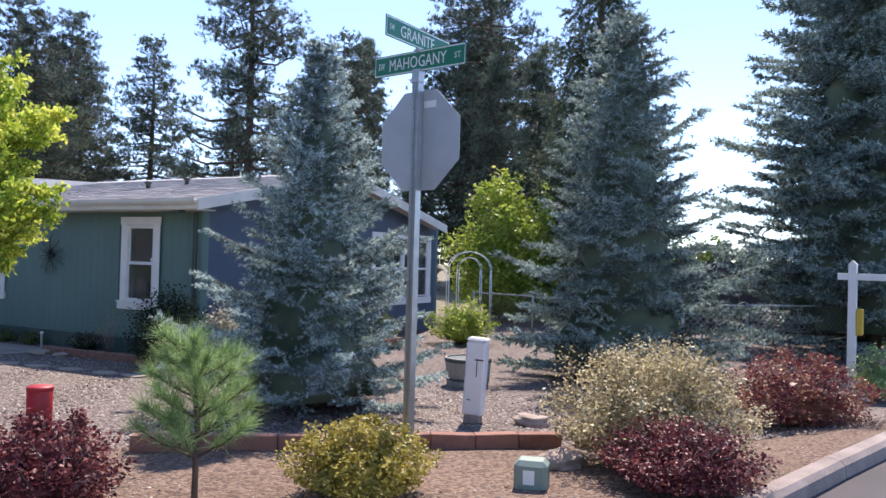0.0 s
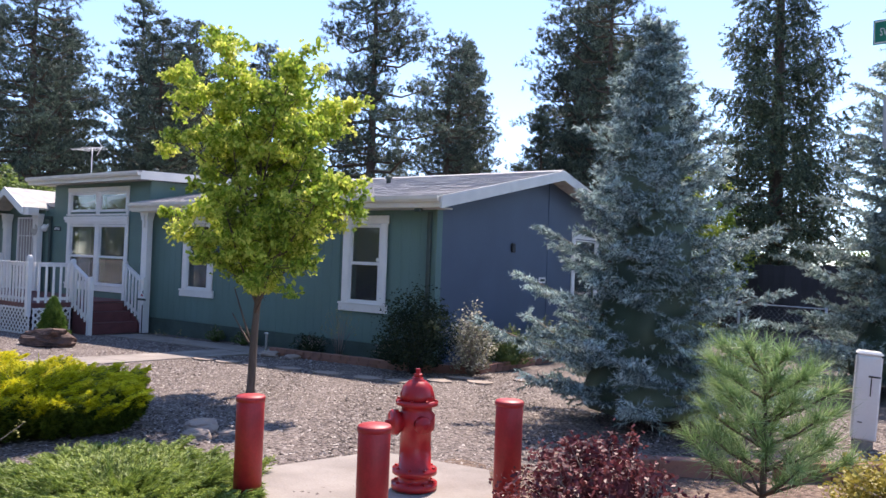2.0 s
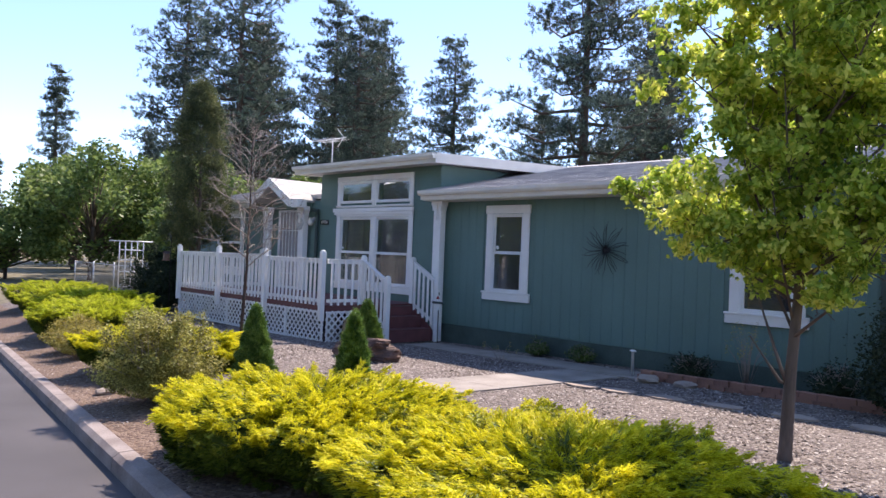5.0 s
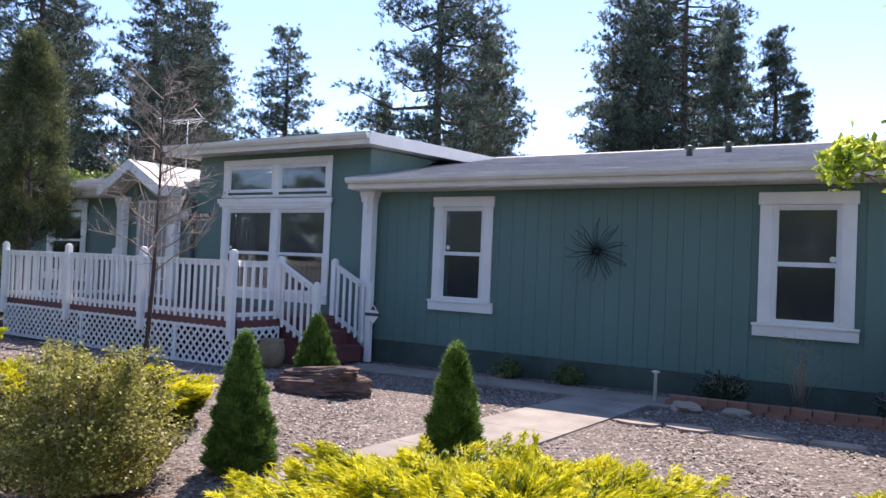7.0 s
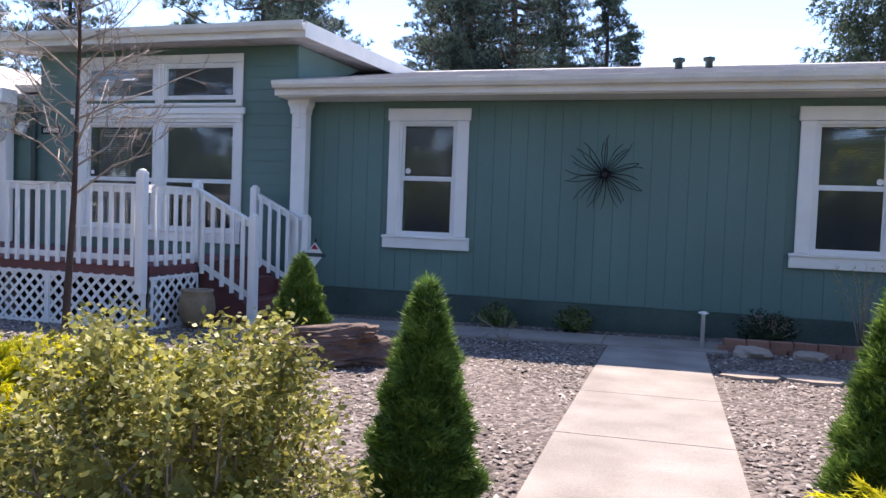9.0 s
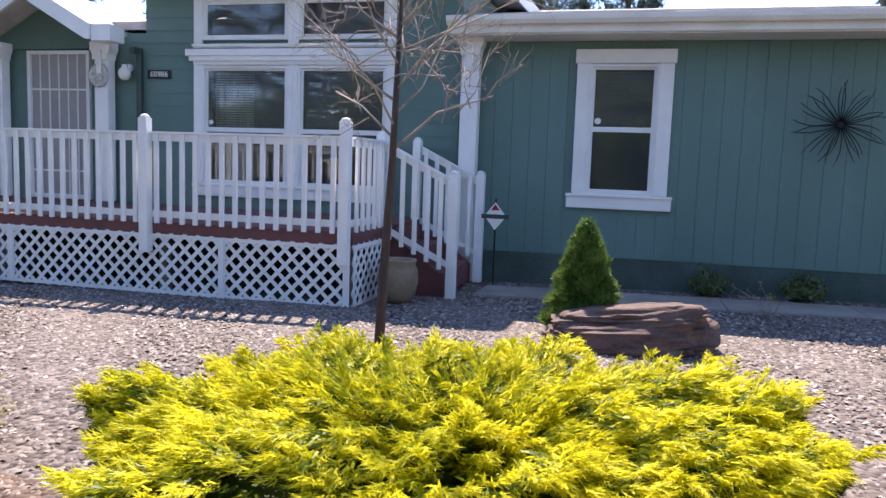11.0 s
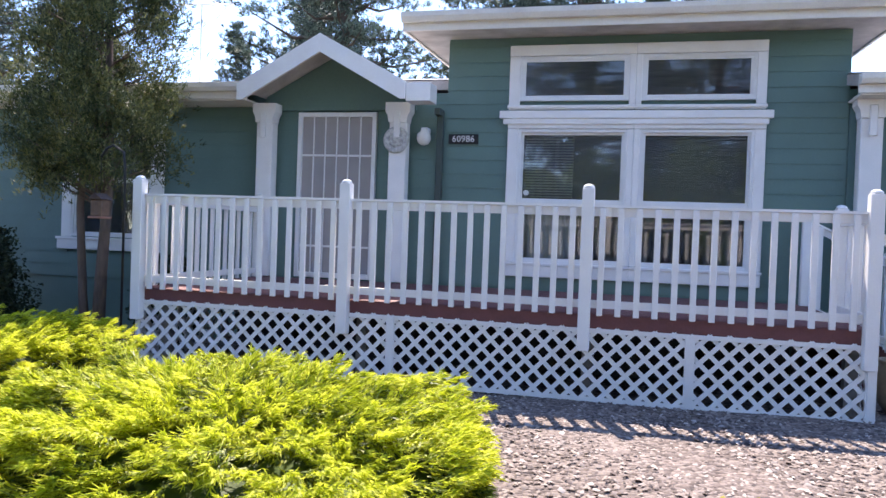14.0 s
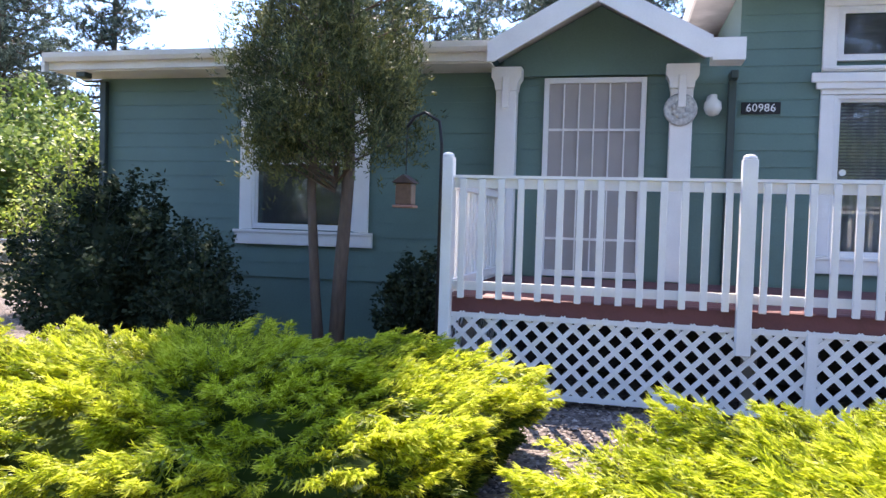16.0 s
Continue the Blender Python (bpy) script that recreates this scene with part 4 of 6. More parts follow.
def rail_run(owner, a, b, za, zb, balusters, low=0.715, high=1.42, drop=0.085):
    """Top rail, bottom rail and balusters between posts a and b (x, y); za, zb: floor height at the ends."""
    A, B = Vector((*a, za)), Vector((*b, zb))
    d = B - A
    flat = Vector((d.x, d.y, 0)).normalized()
    side = Vector((-flat.y, flat.x, 0))
    for name, h, hh, ww in (("top_rail", high - DZ, 0.065, 0.04), ("bottom_rail", low - DZ, 0.06, 0.035), ("cap_rail", high - DZ + 0.034, 0.02, 0.085)):
        bm = bmesh.new()
        vs = []
        for P in (A, B):
            for s, q in ((-1, 0), (1, 0), (1, 1), (-1, 1)):
                vs.append(bm.verts.new(P + side * s * ww / 2 + Vector((0, 0, h + (q - 0.5 if name != "cap_rail" else q) * hh))))
        for f in ((0, 1, 2, 3), (7, 6, 5, 4), (0, 4, 5, 1), (1, 5, 6, 2), (2, 6, 7, 3), (3, 7, 4, 0)):
            bm.faces.new([vs[i] for i in f])
        bmesh.ops.recalc_face_normals(bm, faces=bm.faces)
        part(name, bm, WHITE, owner)
    ang = math.degrees(math.atan2(flat.y, flat.x))
    first = None
    for i in range(balusters):
        P = A + d * ((i + 0.5) / balusters)
        if first is None:
            first = part("baluster", boxes((-0.022, 0.022, -0.05, -0.021, low - DZ - drop, high - DZ + 0.03), bevel=0.003), WHITE, owner)
            ob = first
        else:
            ob = new("baluster", first.data)
            ob.parent = owner
        ob.matrix_basis = pose(P.x, P.y, P.z, 0, 0, ang)


PXS = [-22.385, -20.44, -18.48, -16.505]
YR = DYF - 0.01
rail = thing("deck_railing", "white painted wooden railing with square balusters along the red deck", "railing")
for x in PXS:
    post(x, YR - 0.06, 0.36, 1.625, rail)
for a, b in zip(PXS, PXS[1:]):
    rail_run(rail, (a + 0.045, YR - 0.015), (b - 0.045, YR - 0.015), DZ, DZ, 14)
srail = thing("deck_railing", "short white railing from the deck corner to the steps", "railing")
rail_run(srail, (DXR - 0.02, YR + 0.05), (DXR - 0.02, 8.44), DZ, DZ, 5)
post(DXR - 0.02, 8.49, DZ, 1.56, srail)
wrail = thing("deck_railing", "white railing closing the far end of the deck", "railing")
rail_run(wrail, (DXL + 0.03, Y0 - 0.32), (DXL + 0.03, YR + 0.02), DZ, DZ, 15)
post(DXL + 0.03, Y0 - 0.27, DZ, 1.60, wrail)

steps = thing("steps", "three red-painted wooden steps up to the deck", "steps")
for i, z in enumerate((0.425, 0.215)):
    part("tread", boxes((DXR + 0.02 + i * 0.29, DXR + 0.34 + i * 0.29, 8.53, 9.66, z - 0.035, z), bevel=0.006), REDDECK, steps)
for i, (z0, z1) in enumerate(((0.425, 0.60), (0.215, 0.39), (-0.02, 0.18))):
    part("riser", boxes((DXR + 0.02 + i * 0.29, DXR + 0.045 + i * 0.29, 8.53, 9.66, z0 + 0.001, z1)), REDDECK, steps)
part("stringer", prism(bmesh.new(), [(DXR + 0.03, -0.02), (DXR + 0.03, 0.59), (DXR + 0.36, 0.39), (DXR + 0.64, 0.18), (DXR + 0.64, -0.02)], 8.495, 8.528, "y"), REDDECK, steps)
part("stringer", prism(bmesh.new(), [(DXR + 0.03, -0.02), (DXR + 0.03, 0.59), (DXR + 0.36, 0.39), (DXR + 0.64, 0.18), (DXR + 0.64, -0.02)], 9.662, 9.695, "y"), REDDECK, steps)
for y, lab in ((8.47, "sloping white stair railing on the open side of the red steps"), (9.71, "sloping white stair railing beside the house column")):
    h = thing("stair_railing", lab, "railing")
    if y > 9:
        post(DXR - 0.02, y, DZ, 1.56, h)
    post(-15.76, y, -0.03, 1.21, h)
    rail_run(h, (DXR + 0.03, y), (-15.81, y), DZ - 0.03, DZ - 0.35, 5, low=0.66, high=1.44, drop=0.08)

# ---- yard: hard things ----
pot = thing("clay_pot", "large buff clay urn standing empty by the red steps", "pot", (-16.15, 8.02, -0.01))
part("urn", lathe(bmesh.new(), [(0.11, 0.0), (0.165, 0.08), (0.19, 0.2), (0.18, 0.31), (0.155, 0.36), (0.17, 0.385), (0.17, 0.40), (0.145, 0.40), (0.13, 0.36), (0.12, 0.30), (0.02, 0.28)], 28), POTMAT, pot)
sec = thing("yard_sign", "small diamond-shaped yard sign on a thin black stake by the steps", "sign", (-15.55, 9.55, 0.0))
part("stake", boxes((-0.008, 0.008, -0.008, 0.008, -0.05, 0.92), bevel=0.002), BLACKMETAL, sec)
d = part("diamond", prism(bmesh.new(), [(0, -0.15), (0.12, 0), (0, 0.15), (-0.12, 0)], -0.02, -0.01, "y"), SIGNWHITE, sec)
d.location = (0, 0, 0.73)
bb = part("dark_bar", boxes((-0.15, 0.15, -0.03, -0.0205, -0.025, 0.02), bevel=0.002), DARKMETAL, sec)
bb.location = (0, 0, 0.73)
bb = part("red_corner", prism(bmesh.new(), [(0, 0.13), (0.05, 0.065), (-0.05, 0.065)], -0.024, -0.0205, "y"), BOLRED, sec)
bb.location = (0, 0, 0.73)


def slab(bm, pts, thick):
    """A flat stone on the lie of the ground."""
    lo, hi = [bm.verts.new((x, y, yard_z(x, y) - 0.04)) for x, y in pts], [bm.verts.new((x, y, yard_z(x, y) + thick)) for x, y in pts]
    bm.faces.new(lo[::-1]), bm.faces.new(hi)
    for i in range(len(pts)):
        j = (i + 1) % len(pts)
        bm.faces.new((lo[i], lo[j], hi[j], hi[i]))
    bmesh.ops.recalc_face_normals(bm, faces=bm.faces)
    return bm


walkp = thing("walkway", "pale worn concrete path from the kerb to the red steps", "path")
walkp["kind"] = "structure"
y = 2.75
while y < 8.5:
    part("path_slab", slab(bmesh.new(), [(-11.93, y), (-11.02, y), (-11.02, y + 1.19), (-11.93, y + 1.19)], 0.018), CONCRETE, walkp)
    y += 1.2
x = -15.6
while x < -11.0:
    part("path_slab", slab(bmesh.new(), [(x, 8.77), (x + 1.19, 8.77), (x + 1.19, 9.55), (x, 9.55)], 0.02), CONCRETE, walkp)
    x += 1.2
rng = np.random.default_rng(11)
for x, y in ((-10.72, 7.5), (-10.25, 7.55), (-9.68, 7.6), (-9.05, 7.68), (-8.3, 7.75), (-7.6, 7.8), (-7.05, 7.88), (-6.75, 8.35), (-6.3, 8.7), (-6.75, 8.9), (-5.9, 9.4)):
    st = thing("stepping_stone", "flat tan flagstone set in the gravel", "stepping stone", group="stepping stones")
    pts = [(x + 0.26 * math.cos(a) * rng.uniform(0.75, 1.1), y + 0.17 * math.sin(a) * rng.uniform(0.75, 1.1)) for a in np.arange(0, 6.2, 0.9)]
    part("flagstone", slab(bmesh.new(), pts, 0.025), FLAG, st)
edge = thing("bed_edging", "low red brick edging round the planting bed by the house", "edging")
def brick_row(owner, pts, name, mater, size=0.21, h=0.09, w=0.10, courses=1):
    for (xa, ya), (xb, yb) in zip(pts, pts[1:]):
        ln = math.hypot(xb - xa, yb - ya)
        ang = math.degrees(math.atan2(yb - ya, xb - xa))
        me = None
        for c in range(courses):
            for i in range(int(ln / size)):
                t = (i + 0.5 + 0.25 * (c % 2)) * size / ln
                x, y = xa + (xb - xa) * t, ya + (yb - ya) * t
                if me is None:
                    ob = part(name, boxes((-size / 2 + 0.004, size / 2 - 0.004, -w / 2, w / 2, -0.02, h), bevel=0.006), mater, owner)
                    me = ob.data
                else:
                    ob = new(name, me)
                    ob.parent = owner
                ob.matrix_basis = pose(x, y, yard_z(x, y) + c * h, rng.uniform(-2, 2), rng.uniform(-2, 2), ang + rng.uniform(-3, 3))
brick_row(edge, [(-10.9, 9.0), (-7.6, 9.0), (-6.9, 9.6), (-6.7, 14.6)], "brick", BRICK, courses=2, h=0.065)
edge2 = thing("gravel_edging", "red-brown block edging holding the gravel above the soil", "edging")
brick_row(edge2, [(-3.25, 4.75), (-1.9, 5.8), (-0.2, 7.15), (0.6, 8.6)], "block", BRICK, size=0.4, h=0.13, w=0.12)


def boulder(name, label, at, size, seed, rz=0, mater=None, detail=4, rough=0.22, cat="rock"):
    bm = bmesh.new()
    bmesh.ops.create_icosphere(bm, subdivisions=detail, radius=1)
    for v in bm.verts:
        p = v.co.copy()
        q = Vector((p.x * 1.3, p.y * 1.3, p.z * 1.9)) + Vector((seed, seed * 2, 0))
        k = noise.noise(q) * rough + noise.noise(q * 3.1) * rough * 0.4
        ridge = abs(noise.noise(Vector((p.x * 1.0, p.y * 1.0, p.z * 6 + seed)))) * rough * 0.6
        c = Vector([math.copysign(abs(a) ** 0.72, a) for a in p]) * (1 + k - ridge)
        v.co = Vector((c.x * size[0], c.y * size[1], (c.z * 0.5 + 0.42) * size[2]))
    b = thing(name, label, cat, at, rz)
    part("stone", bm, mater or ROCK, b)
    return b


big = boulder("boulder", "long layered red-brown landscape boulder lying in the gravel", (-14.07, 6.70, 0.0), (0.57, 0.29, 0.47), 3.3, 2, detail=5, rough=0.21)
for v in big.children[0].data.vertices:
    v.co.z *= 0.84 + 0.30 * v.co.x
for i, (x, y, s) in enumerate(((-0.95, 7.9, .16), (-0.6, 8.1, .14), (-0.35, 7.75, .12), (-0.2, 8.3, .17), (-1.15, 8.2, .1), (0.15, 8.5, .12), (-0.05, 6.3, .17), (-0.25, 6.0, .08), (-6.2, 3.95, .14), (-6.0, 3.75, .1), (-12.9, 3.2, .12), (-13.7, 2.9, .1), (-10.6, 8.75, .15), (-10.1, 8.8, .12), (-5.9, 4.0, 0.07))):
    boulder("landscape_rock", "small brown rock lying on the gravel", (x, y, yard_z(x, y) - 0.02), (s * 1.2, s, s * 0.9), i * 1.7, i * 40, FLAG, 3, cat="rock")

stub = thing("water_standpipe", "short white plastic standpipe in the bed by the wall", "pipe", (-11.04, 9.06, 0.02))
part("pipe", lathe(bmesh.new(), [(0.02, 0), (0.02, 0.36), (0.03, 0.362), (0.03, 0.39), (0.005, 0.395)], 12), VINYL, stub)
part("tap", boxes((-0.05, 0.05, -0.012, 0.012, 0.368, 0.385), bevel=0.004), VINYL, stub)


def bollard(x, y, top, label):
    z = yard_z(x, y)
    b = thing("bollard", label, "bollard", (x, y, z), group="bollards round the hydrant")
    h = top - z
    part("body", lathe(bmesh.new(), [(0.085, -0.05), (0.085, h - 0.012), (0.078, h)], 24), BOLRED, b)
    part("cap", lathe(bmesh.new(), [(0.088, h - 0.02), (0.09, h + 0.004), (0.082, h + 0.012), (0.01, h + 0.016)], 24), BOLRED, b)
    return b


bollard(-3.08, 3.83, 0.93, "round red-painted bollard guarding the hydrant")
bollard(-3.26, 2.74, 0.92, "round red bollard with chipped paint near its top")
bollard(-4.37, 2.88, 0.91, "round red bollard standing in green juniper")

pad = thing("hydrant_pad", "square pale concrete pad under the hydrant", "concrete pad")
part("slab", slab(bmesh.new(), [(-4.75, 3.3), (-3.9, 2.35), (-2.75, 3.2), (-3.55, 4.4), (-4.5, 4.3)], 0.03), CONCRETE, pad)
hz = yard_z(-3.67, 3.66) + 0.03
hyd = thing("fire_hydrant", "glossy red cast-iron fire hydrant with side caps", "fire hydrant", (-3.67, 3.66, hz), -35)
part("barrel", lathe(bmesh.new(), [(0.15, 0), (0.15, 0.035), (0.105, 0.04), (0.10, 0.09), (0.145, 0.095), (0.145, 0.125), (0.105, 0.13), (0.10, 0.36), (0.12, 0.38), (0.12, 0.47), (0.10, 0.49), (0.098, 0.53), (0.138, 0.535), (0.138, 0.56), (0.11, 0.565)], 28), HYDRED, hyd)
part("bonnet", lathe(bmesh.new(), [(0.115, 0.566), (0.112, 0.60), (0.095, 0.65), (0.06, 0.685), (0.035, 0.695), (0.035, 0.71)], 28), HYDRED, hyd)
part("operating_nut", lathe(bmesh.new(), [(0.03, 0.711), (0.032, 0.73), (0.018, 0.735), (0.016, 0.765)], 5, smooth=False), HYDRED, hyd)
for nm, ang, r, ln_ in (("side_cap", 0, 0.055, 0.16), ("side_cap", 180, 0.055, 0.16), ("pumper_cap", -90, 0.08, 0.175)):
    c = part(nm, lathe(bmesh.new(), [(r * 0.8, 0.06), (r * 0.8, ln_ - 0.05), (r, ln_ - 0.048), (r, ln_ - 0.01), (r * 0.9, ln_), (0.018, ln_ + 0.001), (0.016, ln_ + 0.03)], 18, (0, 0, 0.425), "x"), HYDRED, hyd)
    c.matrix_basis = pose(0, 0, 0, 0, 0, ang)
bolt = None
for i in range(8):
    for z in (0.126, 0.561, 0.036):
        a = i * math.pi / 4 + 0.2
        if bolt is None:
            bolt = part("bolt", lathe(bmesh.new(), [(0.011, 0), (0.011, 0.012), (0.004, 0.014)], 6, smooth=False), HYDRED, hyd).data
            ob = bpy.data.objects["bolt"]
        else:
            ob = new("bolt", bolt)
            ob.parent = hyd
        ob.matrix_basis = pose(0.125 * math.cos(a), 0.125 * math.sin(a), z)

# road sign
SX, SY = -0.865, 5.25
sign = thing("street_sign", "perforated steel post with green name blades and octagonal sign", "road sign", (SX, SY, yard_z(SX, SY)), -8)
pm = bmesh.new()
hole = 0.0
for sx in (-1, 1):
    box(pm, sx * 0.0265 - 0.0035, sx * 0.0265 + 0.0035, -0.03, 0.03, -0.05, 2.92)
box(pm, -0.023, 0.023, 0.026, 0.0295, -0.05, 2.92)
z = 0.0
while z < 2.90:
    box(pm, -0.023, -0.006, -0.0295, -0.026, z, z + 0.0254), box(pm, 0.006, 0.023, -0.0295, -0.026, z, z + 0.0254)
    box(pm, -0.023, 0.023, -0.0295, -0.026, z + 0.0134, z + 0.0254)
    z += 0.0254
part("post", pm, GALV, sign)
oz = 2.80 - yard_z(SX, SY)
R = 0.40
octo = [(R * math.cos(math.radians(22.5 + 45 * i)), R * math.sin(math.radians(22.5 + 45 * i))) for i in range(8)]
o = part("octagon_plate", prism(bmesh.new(), octo, 0.034, 0.037, "y"), ALU, sign, "grey metal back of an octagonal sign")
o.location = (0, 0, oz)
o = part("sticker", boxes((0.04, 0.15, 0.031, 0.0335, 0.24, 0.29)), SIGNWHITE, sign, "small faded sticker")
o.location = (0, 0, oz)
for dz in (0.2, -0.2):
    o = part("bolt", lathe(bmesh.new(), [(0.012, -0.034), (0.012, -0.042), (0.004, -0.044)], 6, (0, 0, 0), "y"), GALV, sign)
    o.location = (0, 0, oz + dz)
part("bracket", boxes((-0.035, 0.035, -0.035, 0.035, 2.921, 3.02), bevel=0.004), GALV, sign)
part("bracket", boxes((-0.02, 0.02, -0.02, 0.02, 3.15, 3.18), bevel=0.004), GALV, sign)


def blade(z, words, size, rz, w, h, shift):
    b = part("name_blade", boxes((-w / 2 + shift, w / 2 + shift, -0.003, 0.003, -h / 2, h / 2)), SIGNGREEN, sign, "green street name blade with a white border")
    b.matrix_basis = pose(0, 0, z, 0, 0, rz)
    for s in (-1, 1):
        m = pose(0, 0, z, 0, 0, rz + (0 if s < 0 else 180))
        sh = shift if s < 0 else -shift
        br = part("border", boxes((-w / 2 + sh + .01, w / 2 + sh - .01, -0.0045, -0.0032, h / 2 - 0.014, h / 2 - 0.006), (-w / 2 + sh + .01, w / 2 + sh - .01, -0.0045, -0.0032, -h / 2 + 0.006, -h / 2 + 0.014), (-w / 2 + sh + .006, -w / 2 + sh + 0.0098, -0.0045, -0.0032, -h / 2 + 0.006, h / 2 - 0.006), (w / 2 + sh - .0098, w / 2 + sh - 0.006, -0.0045, -0.0032, -h / 2 + 0.006, h / 2 - 0.006)), SIGNWHITE, b)
        br.matrix_basis = pose(0, 0, 0, 0, 0, 0 if s < 0 else 180)
        for body, wide, tall, u in words:
            t = text("lettering", body, 0.1, pose(u + sh, -0.004, 0, 90), SIGNWHITE, b, 0.0006)
            xs, ys = [v.co.x for v in t.data.vertices], [v.co.y for v in t.data.vertices]
            t.data.transform(Matrix.Diagonal((wide / (max(xs) - min(xs)), tall / (max(ys) - min(ys)), 1, 1)) @ Matrix.Translation((-(max(xs) + min(xs)) / 2, -(max(ys) + min(ys)) / 2, 0)))
            if s > 0:
                t.matrix_basis = pose(0, 0, 0, 0, 0, 180) @ t.matrix_basis


blade(3.085, [("SW", 0.06, 0.05, -0.36), ("MAHOGANY", 0.54, 0.088, -0.01), ("ST", 0.055, 0.045, 0.36)], 0.14, 0, 0.86, 0.16, 0.0)
blade(3.25, [("SW", 0.055, 0.045, -0.33), ("GRANITE", 0.42, 0.085, -0.02)], 0.14, 93, 0.80, 0.15, 0.0)

util = thing("utility_pedestal", "leaning white plastic utility marker post with black markings", "utility post", (-1.52, 7.64, yard_z(-1.52, 7.64)), 10)
part("body", boxes((-0.105, 0.105, -0.08, 0.08, 0.09, 0.86), bevel=0.015), VINYL, util)
part("cap", boxes((-0.11, 0.11, -0.085, 0.085, 0.862, 0.90), bevel=0.02), VINYL, util)
part("base", boxes((-0.085, 0.085, -0.07, 0.07, -0.05, 0.088), bevel=0.01), BARREL, util)
part("black_mark", boxes((0.0, 0.095, -0.083, -0.0805, 0.67, 0.685), (0.02, 0.03, -0.083, -0.0805, 0.5, 0.667), (-0.06, -0.02, -0.083, -0.0805, 0.25, 0.26)), BLACKMETAL, util)
util.rotation_euler = Euler((radians(1), radians(3), radians(10)))
gx, gy = 0.0, 5.54
gb_ = thing("cable_pedestal", "small grey-green plastic cable pedestal with rounded top", "utility box", (gx, gy, yard_z(gx, gy)), 15)
h = 0.50 - yard_z(gx, gy) + 0.02
part("cover", boxes((-0.12, 0.12, -0.10, 0.10, -0.1, h), bevel=0.035), PLASTICGREEN, gb_)
part("label_plate", boxes((-0.05, 0.03, -0.104, -0.1005, h - 0.16, h - 0.06)), SIGNWHITE, gb_)

plz = yard_z(-2.87, 10.18)
tub = thing("barrel_planter", "weathered grey half-barrel planter on the gravel", "planter", (-2.87, 10.18, plz))
for i in range(20):
    a = 2 * math.pi * i / 20
    st = part("stave", prism(bmesh.new(), [(-0.046, 0.0), (0.046, 0.0), (0.054, 0.42), (-0.054, 0.42)], 0.27, 0.295, "y"), BARREL, tub)
    st.matrix_basis = pose(0, 0, 0, 0, 0, math.degrees(a)) @ pose(0, 0.0, 0.0, -5)
for z, r in ((0.08, 0.305), (0.34, 0.335)):
    part("hoop", lathe(bmesh.new(), [(r, z), (r + 0.004, z + 0.002), (r + 0.006, z + 0.035), (r, z + 0.037)], 28), DARKMETAL, tub)
part("soil", lathe(bmesh.new(), [(0.02, 0.36), (0.29, 0.36), (0.29, 0.30)], 20), SOIL, tub)

wp = thing("sign_post", "white wooden sign post with arm and yellow flyer box", "sign post", (1.95, 11.95, yard_z(1.95, 11.95)), -10)
part("post", boxes((-0.05, 0.05, -0.05, 0.05, -0.1, 1.78), bevel=0.006), VINYL, wp)
part("cap", prism(bmesh.new(), [(-0.06, 1.781), (0.06, 1.781), (0.0, 1.84)], -0.06, 0.06, "y"), VINYL, wp)
part("cross_arm", boxes((-0.18, -0.051, -0.045, 0.045, 1.58, 1.67), (0.051, 1.05, -0.045, 0.045, 1.58, 1.67), bevel=0.005), VINYL, wp)
part("flyer_box", boxes((0.055, 0.13, -0.06, 0.05, 0.85, 1.2), bevel=0.01), YELLOWBOX, wp)


def arbor(x, y, rz, h, label):
    a = thing("garden_arbor", label, "garden arbor", (x, y, yard_z(x, y)), rz)
    w, d = 0.6, 0.22
    for yy in (-d, d):
        for xx in (-w, -w + 0.28, w - 0.28, w):
            part("upright", Tubes().add([(xx, yy, 0), (xx, yy, h - 0.5)], [0.014, 0.014]).mesh("upright"), VINYL, a)
        pts = [(-w * math.cos(t), yy, h - 0.5 + 0.5 * math.sin(t)) for t in np.linspace(0, math.pi, 13)]
        part("arch", Tubes().add(pts, [0.014] * 13).mesh("arch"), VINYL, a)
        pts = [(-(w - 0.28) * math.cos(t), yy, h - 0.5 + 0.34 * math.sin(t)) for t in np.linspace(0, math.pi, 11)]
        part("inner_arch", Tubes().add(pts, [0.01] * 11).mesh("inner_arch"), VINYL, a)
    for t in np.linspace(0.2, math.pi - 0.2, 7):
        part("crosspiece", Tubes().add([(-w * math.cos(t), -d, h - 0.5 + 0.5 * math.sin(t)), (-w * math.cos(t), d, h - 0.5 + 0.5 * math.sin(t))], [0.01] * 2).mesh("crosspiece"), VINYL, a)
    for xx in (-w, w):
        for z in (0.3, 0.8, 1.3):
            part("side_rung", Tubes().add([(xx, -d, z), (xx, d, z)], [0.009] * 2).mesh("side_rung"), VINYL, a)
    return a


arbor(-7.45, 19.2, 20, 2.1, "white metal garden arbor with a round top behind the house")


